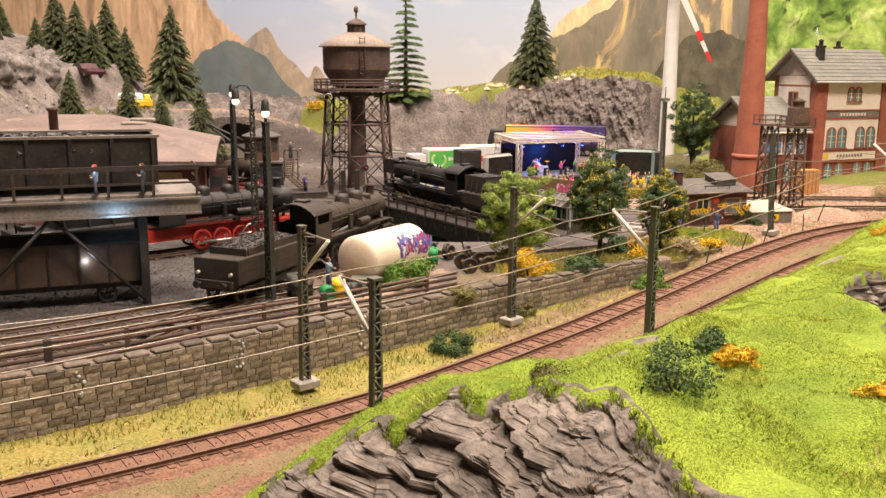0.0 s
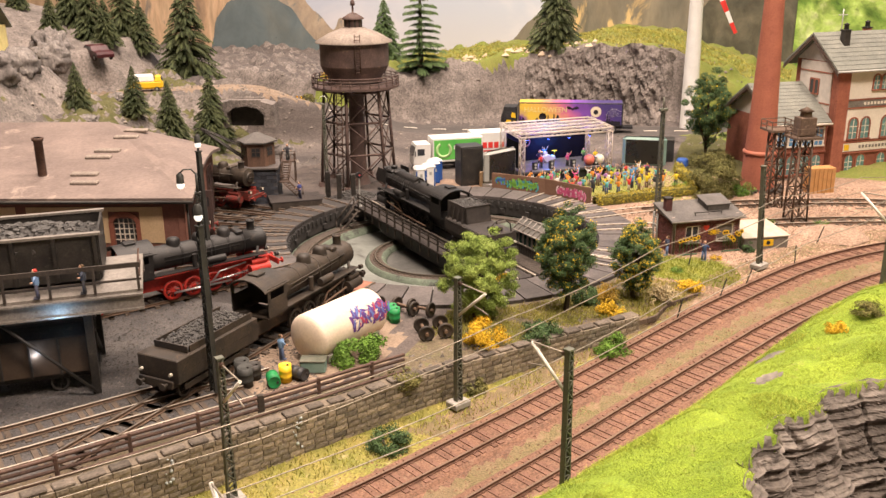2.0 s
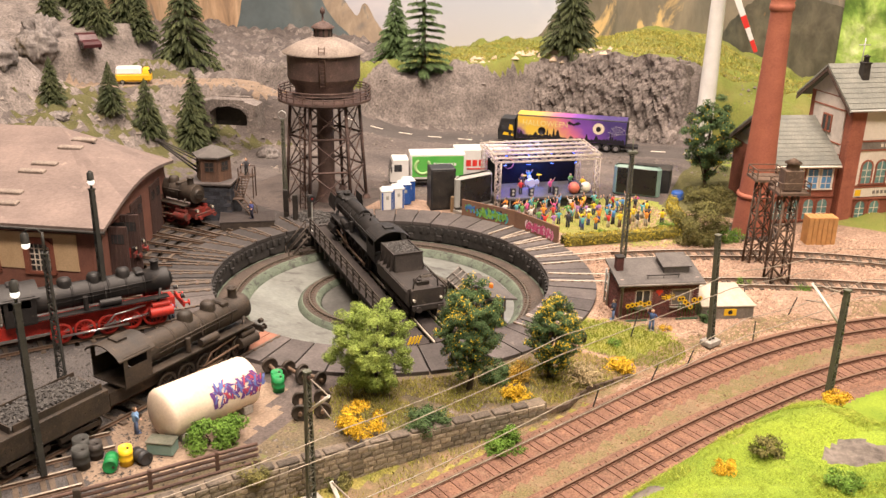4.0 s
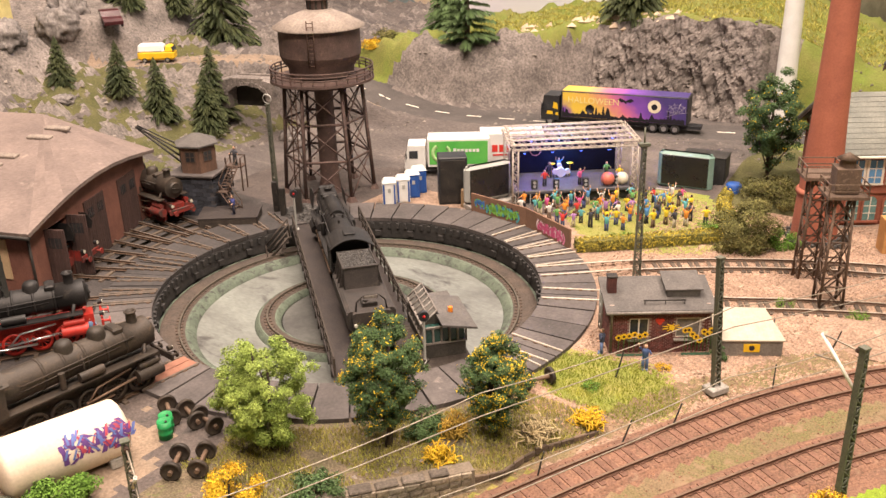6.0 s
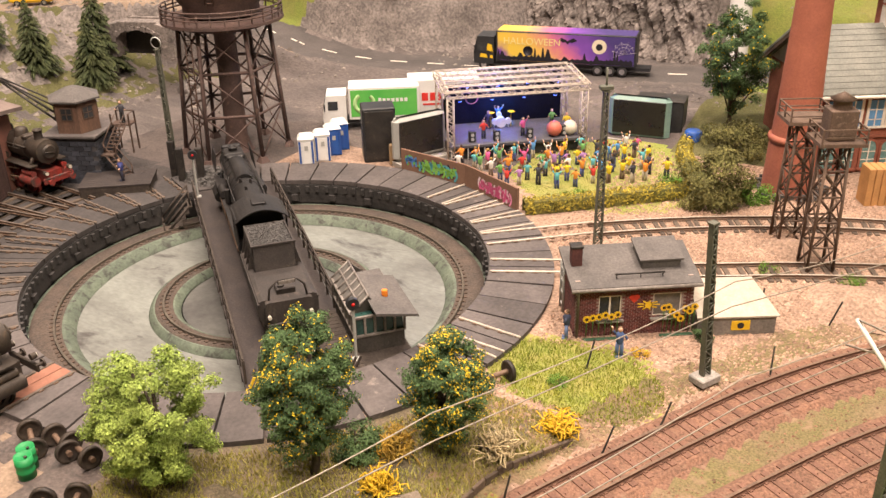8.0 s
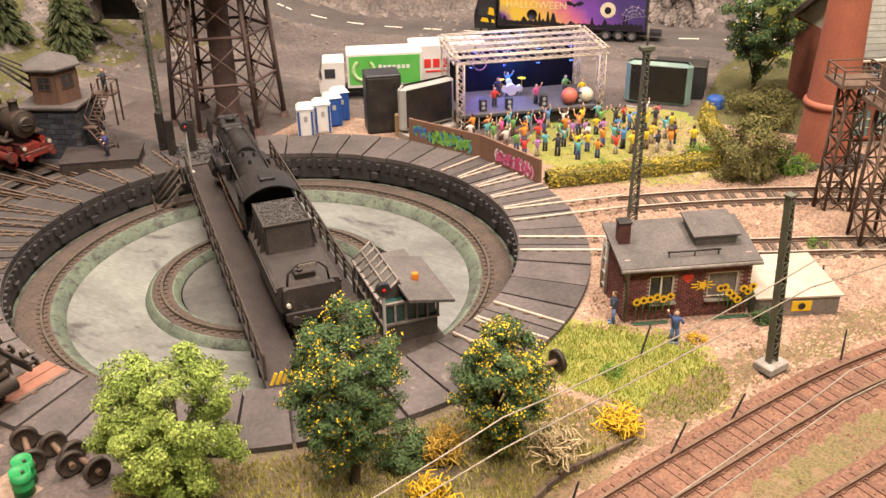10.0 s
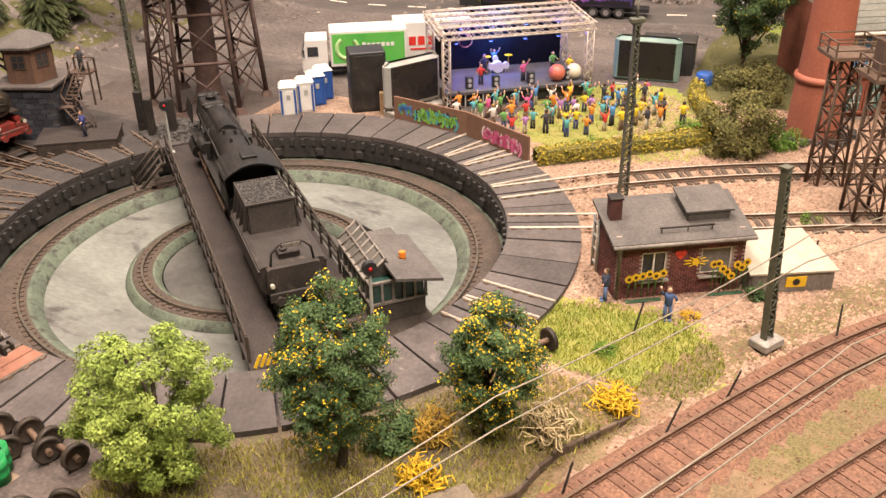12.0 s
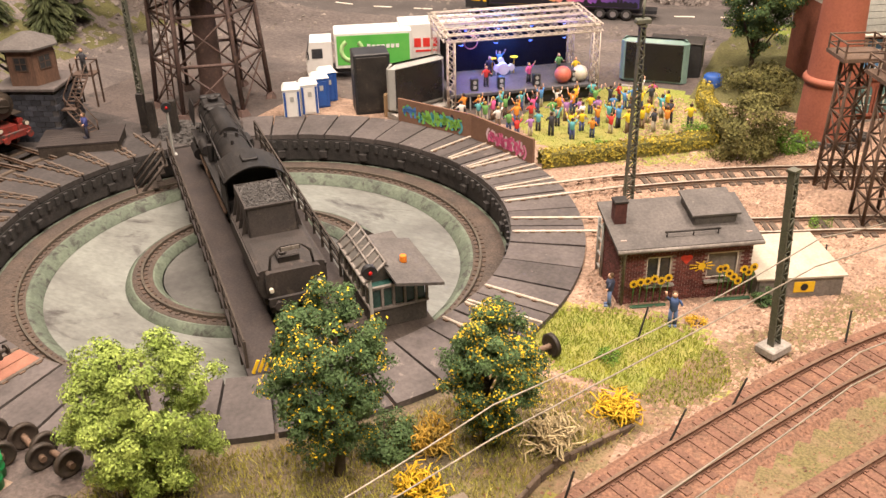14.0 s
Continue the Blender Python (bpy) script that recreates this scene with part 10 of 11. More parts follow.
def tree(x, y, z, h, radius, crown_base, leaf, label, seed, n=5200, leaf_size=0.16, dots=0, stems=1, clumps=90, clump_r=0.55, hollow=0.35):
    t = thing("tree", x, y, z, 0, label, "tree", "yard trees")
    r = random.Random(seed)
    pts, nrm, cc = crown_points(seed, n, radius, h - crown_base, crown_base, clumps, clump_r, hollow)
    bm = bmesh.new()
    mid = crown_base + (h - crown_base) * 0.45
    tops = []
    for s in range(stems):
        ox = (s - (stems - 1) / 2) * 0.5
        lean = r.uniform(-0.5, 0.5) + ox * 1.2
        tube(bm, [(ox, 0, -0.3), (ox + lean * 0.3, r.uniform(-0.15, 0.15), crown_base * 0.6), (ox + lean * 0.7, r.uniform(-0.3, 0.3), mid), (lean, 0, h * 0.86)], 0.27 / stems ** 0.4, 7, 0.3)
        tops.append((ox + lean * 0.6, 0, mid))
    part("trunk", bm, "trunk", t)
    for k in range(12):
        q = cc[r.randrange(len(cc))]
        p0 = tops[k % stems]
        zz = crown_base * 0.75 + (mid - crown_base * 0.75) * r.random()
        bm = bmesh.new()
        tube(bm, [(p0[0] * 0.7, 0, zz), ((p0[0] + q[0]) / 2, q[1] / 2, (zz + q[2]) / 2 + 0.1), tuple(q * 0.96)], 0.09, 5, 0.4)
        part("limb", bm, "trunk", t)
    leaf_mesh("crown", pts, nrm, leaf_size, leaf, t, seed + 1)
    if dots:
        p2, n2, _ = crown_points(seed, dots, radius * 1.02, (h - crown_base) * 1.02, crown_base, clumps, clump_r * 1.08, hollow)
        keep = np.array([N(a, b, c, 0.9) for a, b, c in p2]) > -0.02
        leaf_mesh("blossom", p2[keep], n2[keep], leaf_size * 0.95, "leaf_yellow", t, seed + 2, "yellow blossom dots")
    return t


tree(10.8, -19.6, -0.4, 7.4, 3.0, 0.5, "leaf_lime", "lime-green broadleaf tree with twin stems and loose foliage", 13, 44000, 0.070, 0, 2, 170, 0.50, 0.30)
tree(16.6, -15.6, -0.5, 8.9, 2.45, 1.7, "leaf_dark", "dark green tree dotted with yellow blossom beside the turntable", 23, 40000, 0.066, 5600, 1, 240, 0.42, 0.40)
tree(21.2, -10.9, -0.5, 6.8, 2.15, 0.9, "leaf_dark", "compact dark green tree thickly dotted with yellow blossom", 31, 30000, 0.066, 7600, 1, 190, 0.40, 0.40)
tree(21.2, 39.0, -0.3, 12.8, 3.0, 3.4, "leaf_dark", "dark green tree with yellow leaves behind the hedge", 41, 22000, 0.105, 1000, 1, 150, 0.6, 0.40)


def bush(x, y, r, h, leaf, label, seed, n=900, size=0.13, z=None, name="bush", group="bushes", wiry=False):
    t = thing(name, x, y, (ground_at(x, y) if z is None else z) - 0.05, 0, label, "bush", group)
    if wiry:
        rr = random.Random(seed)
        bm = bmesh.new()
        for k in range(120):
            a, b = rr.uniform(0, 6.28), rr.uniform(0.2, 1.45)
            q = Vector((math.cos(a) * math.cos(b), math.sin(a) * math.cos(b), math.sin(b)))
            p0 = Vector((rr.uniform(-r, r) * 0.4, rr.uniform(-r, r) * 0.4, 0))
            p1 = p0 + Vector((q.x * r, q.y * r, q.z * h)) * rr.uniform(0.5, 1.0)
            m = (p0 + p1) / 2 + Vector((rr.uniform(-0.3, 0.3), rr.uniform(-0.3, 0.3), rr.uniform(0, 0.3))) * r
            e = p1 + Vector((rr.uniform(-0.4, 0.4), rr.uniform(-0.4, 0.4), rr.uniform(-0.5, 0.1))) * r * 0.6
            e.z = max(e.z, 0.05)
            tube(bm, [p0, m, p1, e], 0.042, 4, 0.8, caps=False)
        part("twig_tangle", bm, leaf, t)
    n, size = int(n * (0.5 if wiry else 2.6)), size * (0.5 if wiry else 0.62)
    pts, nrm, cc = crown_points(seed, n, r, h * 1.2, -h * 0.25, 26, r * 0.34)
    keep = pts[:, 2] > -0.05
    leaf_mesh("foliage", pts[keep], nrm[keep], size, leaf, t, seed + 1)
    bm = bmesh.new()
    for k in range(5):
        q = cc[k]
        tube(bm, [(0, 0, -0.1), (q[0] * 0.5, q[1] * 0.5, max(q[2] * 0.6, 0.1)), (q[0], q[1], max(q[2], 0.15))], 0.06, 4, 0.5)
    part("stem", bm, "trunk", t)


bush(19.95, -15.0, 1.05, 1.15, "bush_yellow", "wiry bright yellow bush on the verge", 51, 250, 0.10, wiry=True)
bush(19.1, -12.5, 1.2, 1.6, "bush_ochre", "ochre wiry bush beneath the trees", 52, 350, 0.10, wiry=True)
bush(17.6, -13.6, 1.3, 1.7, "leaf_dark", "dark green bush beneath the trees", 53, 1500, 0.12)
bush(23.3, -9.7, 1.35, 1.35, "bush_tan", "pale tan dried bush beside the kerb", 54, 420, 0.09, wiry=True)
bush(25.2, -6.6, 1.3, 0.9, "bush_yellow", "low tangled yellow bush beside the track", 55, 150, 0.08, wiry=True)
bush(12.9, -24.6, 1.6, 2.2, "bush_yellow", "bright yellow bush above the stone wall", 56, 1400, 0.13)
bush(16.4, -21.6, 1.5, 1.4, "leaf_dark", "dark blue-green bush above the stone wall", 57, 1500, 0.13)
bush(21.2, -19.6, 1.4, 1.7, "bush_green", "fresh green bush with yellow tips beside the track", 58, 1300, 0.13)
bush(5.4, -30.0, 1.9, 2.0, "bush_green", "fresh green feathery bush in front of the tank", 60, 2200, 0.15)
bush(10.6, -36.2, 1.4, 1.5, "leaf_dark", "dark shrub at the foot of the stone wall", 61, 1500, 0.12)
bush(9.7, -31.3, 1.3, 1.2, "leaf_olive", "dull dark shrub on top of the stone wall", 62, 900, 0.12)
bush(13.2, -27.6, 0.9, 1.0, "leaf_olive", "small dull shrub on top of the stone wall", 63, 600, 0.12)
bush(23.7, 25.6, 3.2, 4.8, "leaf_olive", "large spreading olive bush behind the hedge", 64, 5200, 0.17)
bush(26.3, 27.2, 1.7, 1.6, "bush_green", "low green bush by the chimney", 65, 1200, 0.14)
bush(22.6, 36.4, 3.0, 2.2, "leaf_olive", "reddish olive undergrowth beneath the tree", 66, 2400, 0.17)
bush(29.0, 5.0, 0.6, 1.3, "leaf_dark", "small dark climbing plant at the hut corner", 67, 700, 0.09)
bush(23.4, -3.4, 0.7, 0.6, "bush_green", "small green plant with yellow flowers", 68, 300, 0.08)
bush(26.5, 1.6, 0.6, 0.5, "bush_yellow", "small yellow flower clump on the lawn", 69, 250, 0.08)
bush(30.2, 15.4, 0.8, 0.6, "bush_green", "small tuft of green and yellow weeds", 70, 300, 0.08)
bush(35.4, 16.0, 0.9, 0.8, "bush_green", "small dull tuft of weeds on the sand", 71, 300, 0.08)
bush(44.5, 30.5, 2.2, 2.0, "bush_tan", "pale straw-coloured bush by the house", 72, 900, 0.14)
bush(14.3, 20.6, 1.5, 1.0, "bush_green", "bright green tuft inside the hedge", 73, 900, 0.11)
bush(20.0, 27.4, 1.3, 0.9, "bush_green", "bright green tuft on the lawn corner", 74, 700, 0.11)
bush(22.0, 26.4, 0.75, 0.9, "leaf_hedge", "clipped round yellow-green shrub", 75, 800, 0.10)


def hill_at(x, y):
    i, j = int((x - HX[0]) / HS), int((y - HY[0]) / HS)
    return float(HZ[min(max(j, 0), len(HY) - 1), min(max(i, 0), len(HX) - 1)])


for x, y, r, h, m, lab, sd in ((26.2, -53.2, 0.8, 0.8, "leaf_dark", "small dark bush with white flowers on the mound", 81), (27.0, -56.0, 0.75, 0.6, "bush_yellow", "small yellow flowering bush on the mound", 82), (16.8, -59.6, 0.8, 1.0, "bush_green", "small green tuft above the rock face", 83),
                               (20.6, -55.4, 0.9, 0.7, "leaf_olive", "dark mossy tuft on the mound", 84), (25.2, -60.0, 1.4, 2.0, "leaf_dark", "dark bush growing in the rock cleft", 85), (31.4, -57.8, 0.75, 0.8, "bush_yellow", "yellow flowering bush on the mound", 86),
                               (37.6, -22.2, 1.0, 0.8, "leaf_olive", "brown-green shrub on the mound", 87), (36.0, -24.2, 0.8, 0.7, "bush_yellow", "small yellow tuft on the mound", 88), (41.5, -24.0, 1.0, 0.7, "bush_green", "small green shrub on the mound", 89), (40.2, -13.4, 0.9, 0.7, "bush_yellow", "small yellow tuft on the mound", 90)):
    bush(x, y, r, h, m, lab, sd, 700, 0.1, z=hill_at(x, y))


# clipped hedge round the concert lawn
def hedge(pts, w, h, seed, label):
    line = curve_points(pts, 0.4)
    t = tagged(new("hedge"), label, "hedge", "concert hedges")
    r = np.random.RandomState(seed)
    n = len(line) * 95
    k = r.randint(0, len(line) - 1, n)
    u = r.uniform(0, 1, n)
    px = np.array([p.x for p in line])
    py = np.array([p.y for p in line])
    cx, cy = px[k] + (px[k + 1] - px[k]) * u, py[k] + (py[k + 1] - py[k]) * u
    tx, ty = px[k + 1] - px[k], py[k + 1] - py[k]
    ln = np.hypot(tx, ty)
    a = r.uniform(0, math.pi, n)
    o, z = np.cos(a) * w / 2, np.sin(a) ** 0.5 * h * r.uniform(0.25, 1.0, n) ** 0.5
    c = np.stack([cx + ty / ln * o, cy - tx / ln * o, z - 0.3 + r.normal(0, 0.05, n)], 1)
    nr = np.stack([ty / ln * np.cos(a), -tx / ln * np.cos(a), np.sin(a)], 1)
    leaf_mesh("foliage", c, nr, 0.11, "leaf_hedge", t, seed)
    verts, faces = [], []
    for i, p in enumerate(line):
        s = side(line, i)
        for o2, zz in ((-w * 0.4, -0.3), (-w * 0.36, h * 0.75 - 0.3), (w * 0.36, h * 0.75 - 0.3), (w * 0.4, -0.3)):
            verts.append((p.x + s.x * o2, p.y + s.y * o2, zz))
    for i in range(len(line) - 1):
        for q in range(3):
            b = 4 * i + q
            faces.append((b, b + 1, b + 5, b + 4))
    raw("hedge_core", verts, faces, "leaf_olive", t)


hedge([(11.7, 16.7), (14.2, 18.8), (17.6, 22.0), (21.6, 25.6)], 1.3, 1.35, 5, "clipped yellow-green hedge along the concert lawn")
hedge([(21.9, 26.2), (21.0, 29.5), (18.9, 33.5), (18.2, 37.0)], 1.3, 1.5, 6, "clipped olive hedge beside the large bush")


# ---- conifers ----
def fir_mesh(seed, levels=34, spread=0.29, droop=0.25, gaps=0.0):
    """Verts and faces of a fir of height 1: whorls of needle fans, sparser and longer towards the foot."""
    r = random.Random(seed)
    verts, faces = [], []
    for l in range(levels):
        u = l / (levels - 1)
        z = 0.06 + 0.92 * u
        ln = spread * (1 - u) ** 0.85 + 0.012
        for k in range(int(17 - 8 * u)):
            if r.random() < gaps:
                continue
            a = r.uniform(0, 6.283)
            L = ln * r.uniform(0.72, 1.12)
            dx, dy = math.cos(a), math.sin(a)
            for j in range(7):
                s0 = L * (0.15 + 0.13 * j)
                s1 = s0 + L * 0.24
                w = 0.013 + 0.022 * (1 - u) * (1 - j / 9)
                z0 = z - droop * s0 * s0 / max(L, 0.01) + 0.006 * r.uniform(-1, 1)
                z1 = z - droop * s1 * s1 / max(L, 0.01) - 0.012
                for sg in (-1, 1):
                    b = len(verts)
                    ox, oy = -dy * w * sg, dx * w * sg
                    verts += [(dx * s0, dy * s0, z0), (dx * s1 + ox * 0.4, dy * s1 + oy * 0.4, z1), (dx * s1 * 0.98 + ox * 1.3, dy * s1 * 0.98 + oy * 1.3, z1 - 0.016)]
                    faces.append((b, b + 1, b + 2))
    return verts, faces


FIRS = [fir_mesh(s) for s in (1, 2, 3)]


def fir(x, y, h, k, label, z=None, material="fir", shape=None):
    z = ground_at(x, y) - 0.2 if z is None else z
    t = thing("fir_tree", x, y, z, 40 * k, label, "conifer", "hill conifers")
    v, f = shape or FIRS[k % 3]
    raw("needles", [(a * h, b * h, c * h) for a, b, c in v], f, material, t)
    bm = bmesh.new()
    cyl(bm, (0, 0, -0.2), (0, 0, h * 0.97), 0.024 * h, 0.003 * h, 7)
    part("trunk", bm, "trunk", t)


for k, (x, y, top) in enumerate(((-56.1, 11.9, 14.0), (-50.3, 16.0, 13.5), (-47.3, 19.0, 11.3), (-45.6, 26.0, 11.8), (-44.0, 23.5, 9.4), (-60.4, 41.6, 24.4), (-67.3, 39.3, 20.9), (-66.6, 30.5, 21.5), (-71.5, 33.0, 24.5), (-77.0, 30.5, 22.0), (-79.5, 38.0, 27.0), (-86.0, 33.0, 25.0), (-72.5, 41.5, 25.5), (-89.0, 22.0, 24.0), (-82.0, 20.5, 21.0))):
    g = ground_at(x, y)
    fir(x, y, max(top - g + 0.2, 6.0), k, "dark green model fir tree on the rocky hill")
fir(-6.4, 66.5, 27.0 - ground_at(-6.4, 66.5), 1, "single dark green fir on the grassy cliff top")
fir(-37.0, 66.0, 12.5, 2, "dark green fir behind the water tower", None, "fir_light")
fir(-24.8, 53.4, 29 - ground_at(-24.8, 53.4), 4, "tall airy light green larch on the slope", None, "fir_light", fir_mesh(9, 20, 0.17, 0.10, 0.22))
for k in range(5):
    bush(-47 + 2.2 * k + rnd.uniform(-1, 1), 44 + 2.2 * k, 1.6, 1.4, "bush_yellow" if k % 2 else "leaf_olive", "rusty orange autumn bush on the slope", 120 + k, 500, 0.2)


# ---- grass, gravel and stones ----
def blades(name, pts, hmin, hmax, width, material, label, seed, loose=0.45):
    r = np.random.RandomState(seed)
    n = len(pts)
    a = r.uniform(0, 6.283, n)
    h = r.uniform(hmin, hmax, n)
    lean = r.normal(0, loose, (n, 2)) * h[:, None]
    w = width * r.uniform(0.7, 1.3, n)
    p = np.asarray(pts)
    b0 = p + np.stack([np.cos(a) * w, np.sin(a) * w, np.full(n, -0.05)], 1)
    b1 = p - np.stack([np.cos(a) * w, np.sin(a) * w, np.full(n, 0.05)], 1)
    tip = p + np.stack([lean[:, 0], lean[:, 1], h], 1)
    v = np.stack([b0, b1, tip], 1).reshape(-1, 3)
    ob = raw(name, v.tolist(), [(3 * i, 3 * i + 1, 3 * i + 2) for i in range(n)], material)
    return tagged(ob, label, "grass", kind="stuff")


R = np.random.RandomState(77)


def hill_z(px, py):
    """The mound's height at many places at once."""
    i, j = (px - HX[0]) / HS, (py - HY[0]) / HS
    a, b = np.clip(i.astype(int), 0, len(HX) - 2), np.clip(j.astype(int), 0, len(HY) - 2)
    u, v = np.clip(i - a, 0, 1), np.clip(j - b, 0, 1)
    return (HZ[b, a] * (1 - u) + HZ[b, a + 1] * u) * (1 - v) + (HZ[b + 1, a] * (1 - u) + HZ[b + 1, a + 1] * u) * v


gy_, gx_ = np.nonzero(HGRASS)
sel = R.randint(0, len(gx_), 420000)
hx = HX[gx_[sel]] + R.uniform(0, HS, len(sel))
hy = HY[gy_[sel]] + R.uniform(0, HS, len(sel))
ok = (hx < 58) & (hy < -6) & (hx > 3) & (hy > -76)
hx, hy = hx[ok], hy[ok]
patch = np.array([noise.noise(Vector((a * 0.35, b * 0.35, 3))) for a, b in zip(hx, hy)])
P_ = np.stack([hx, hy, hill_z(hx, hy)], 1)
blades("hill_grass", P_[patch > -0.30], 0.03, 0.13, 0.016, "grass_blade", "dense bright green static grass on the mound", 1, 1.1)
blades("hill_tufts", P_[patch > 0.28], 0.08, 0.24, 0.016, "grass_tuft", "longer yellow-green tufts on the mound", 8, 0.9)

# moss and tufts along the rim of the rock face
my_, mx_ = np.nonzero(HRIM)
sel = R.randint(0, len(mx_), 26000)
rim = np.stack([HX[mx_[sel]] + R.uniform(0, HS, len(sel)), HY[my_[sel]] + R.uniform(0, HS, len(sel)), HZ[my_[sel], mx_[sel]]], 1)
rim[:, 2] = hill_z(rim[:, 0], rim[:, 1])
rim = rim[np.array([noise.noise(Vector((a * 0.9, b * 0.9, 5))) for a, b, c in rim]) > -0.05]
blades("rim_moss", rim, 0.06, 0.22, 0.025, "grass_blade", "mossy tufts hanging over the rim of the rock", 9)


def rock_face(rim, run, fall, nu, nv, shift, label):
    """A layered face: tilted beds that stand out as uneven ledges, broken by joints, falling from the rim of the grass to the rim's right."""
    line = curve_points(rim, 0.25)
    arc = np.cumsum([0.0] + [(b - a).length for a, b in zip(line, line[1:])])
    verts, faces = [], []
    cols = []
    for i in range(nu + 1):
        k = int(np.clip(np.searchsorted(arc, arc[-1] * i / nu), 1, len(line) - 1))
        f = (arc[-1] * i / nu - arc[k - 1]) / (arc[k] - arc[k - 1])
        p, d = line[k - 1].lerp(line[k], f), side(line, k)
        cols.append((p.x, p.y, d.x, d.y, float(hill_z(np.array([p.x - 0.45 * d.x]), np.array([p.y - 0.45 * d.y]))[0])))
    for j in range(nv + 1):
        v = j / nv
        for i, (x0, y0, dx, dy, z0) in enumerate(cols):
            big = noise.fractal(Vector((x0 * 0.16 + shift, y0 * 0.16 + v * 1.6, 3.0)), 0.9, 2.0, 4)
            o = -0.35 + run * v
            x, y = x0 + dx * o, y0 + dy * o
            z = z0 + 0.03 - 0.25 * min(1, v * 14) - fall * v ** 1.15 + 0.55 * big * min(1, 5 * v)
            bed = z * 1.0 - 0.05 * x + 0.55 * noise.noise(Vector((x * 0.13, y * 0.13, 8.0))) + 0.18 * noise.noise(Vector((x * 0.7, y * 0.7, 2.0)))
            out = 0.0
            for thick, amp, sd in ((0.95, 0.62, 1.0), (0.38, 0.26, 4.0), (0.16, 0.10, 7.0)):
                k = bed / thick + 0.35 * noise.noise(Vector((x * 0.4, sd, z * 0.2)))
                f = k - math.floor(k)
                layer = noise.noise(Vector((math.floor(k) * 1.7, x * 0.22, sd + shift)))
                out += amp * (0.55 + 0.9 * layer) * (min(1, f / 0.14) * (1 - 0.75 * f))
            joint = abs(noise.noise(Vector((x * 0.55 + 0.2 * z, 11.0 + shift, bed * 0.35))))
            out -= 0.45 * max(0, 1 - joint / 0.06)
            out += 0.10 * noise.fractal(Vector((x * 1.9, y * 1.9, z * 1.9)), 0.8, 2.1, 4)
            keep = min(1, v * 9)
            verts.append((x + dx * 0.8 * out * keep, y + dy * 0.8 * out * keep, z + 0.42 * out * keep))
    for j in range(nv):
        for i in range(nu):
            a = j * (nu + 1) + i
            faces.append((a, a + nu + 1, a + nu + 2, a + 1))
    tagged(raw("rock_face", verts, faces, "rock"), label, "rock", kind="structure")
    return verts


rock_verts = rock_face([(x, float(rock_rim(np.array([x]))[0])) for x in np.arange(5, 29.5, 0.5)], 7.5, 6.2, 420, 190, 0.0, "layered grey rock face below the grassy mound")
rock_face([(float(gully_rim(np.array([y]))[0]), y) for y in np.arange(-56, -26.8, 0.5)], 3.2, 9.0, 300, 120, 5.0, "dark rocky gully side beyond the grassy mound")
# thin moss in patches on the ledges
pick = [rock_verts[k] for k in R.randint(0, len(rock_verts), 60000)]
pick = np.array([p for p in pick if noise.noise(Vector((p[0] * 0.30, p[1] * 0.30, 6.0))) > 0.24])
blades("ledge_moss", pick, 0.04, 0.14, 0.02, "moss_blade", "thin olive moss on the ledges of the rock", 12)


def scatter(n, x0, x1, y0, y1, test, seed):
    r = np.random.RandomState(seed)
    out = []
    x, y = r.uniform(x0, x1, n), r.uniform(y0, y1, n)
    d1, _ = signed_distance(LINE1, x, y)
    dw, _ = signed_distance(WALL, x, y)
    for a, b, c, d in zip(x, y, d1, dw):
        if test(a, b, c, d):
            out.append((a, b, ground_at(a, b)))
    return np.array(out)


verge = scatter(60000, -20, 26, -70, -12, lambda a, b, c, d: d > 0.7 and c < -2.4 and N(a, b, 1, 0.4) > -0.3, 5)
blades("verge_grass", verge, 0.15, 0.42, 0.04, "straw_blade", "short straw-yellow grass below the stone wall", 2)
lawn = scatter(26000, 17, 31, -8, 4, lambda a, b, c, d: ((a - 24) / 5.0) ** 2 + ((b + 2.2) / 3.4) ** 2 < 1 and c < -2.2, 6)
blades("lawn_grass", lawn, 0.10, 0.30, 0.03, "blade_lawn", "bright yellow-green grass in front of the hut", 3)
front = scatter(42000, 8, 26, -24, -6, lambda a, b, c, d: a * a + b * b > 420 and c < -2.6 and d < -0.3 and N(a, b, 4, 0.5) > -0.35, 7)
blades("rough_grass", front, 0.12, 0.38, 0.032, "straw_blade", "rough yellow-green grass beneath the yard trees", 4)
con = scatter(16000, 6, 22, 16, 36, lambda a, b, c, d: ((a - 14.5) / 8.2) ** 2 + ((b - 27) / 7.8) ** 2 < 1, 8)
blades("concert_grass", con, 0.05, 0.15, 0.022, "blade_stage", "short trodden grass on the concert lawn", 5)
tops = scatter(30000, -30, 30, 55, 86, lambda a, b, c, d: b > float(cliff_line(np.array([a]))[0]) + 2.5, 9)
blades("cliff_grass", tops, 0.2, 0.5, 0.08, "straw_blade", "pale green grass on the cliff top", 6)


def pebbles(name, pts, smin, smax, material, label, seed):
    """Small uneven six-cornered stones, joined."""
    r = np.random.RandomState(seed)
    n = len(pts)
    s = (smin + (smax - smin) * r.uniform(0, 1, n) ** 3)[:, None]
    base = np.array([(1, 0, 0), (-0.5, 0.86, 0), (-0.5, -0.86, 0), (0.25, 0.2, 0.75), (0, 0, -0.6)], float)
    v = np.asarray(pts)[:, None, :] + base[None] * s[:, None] * r.uniform(0.6, 1.35, (n, 5, 3))
    f = []
    for i in range(n):
        b = 5 * i
        f += [(b, b + 1, b + 3), (b + 1, b + 2, b + 3), (b + 2, b, b + 3), (b + 1, b, b + 4), (b + 2, b + 1, b + 4), (b, b + 2, b + 4)]
    return tagged(raw(name, v.reshape(-1, 3).tolist(), f, material), label, "gravel", kind="stuff")


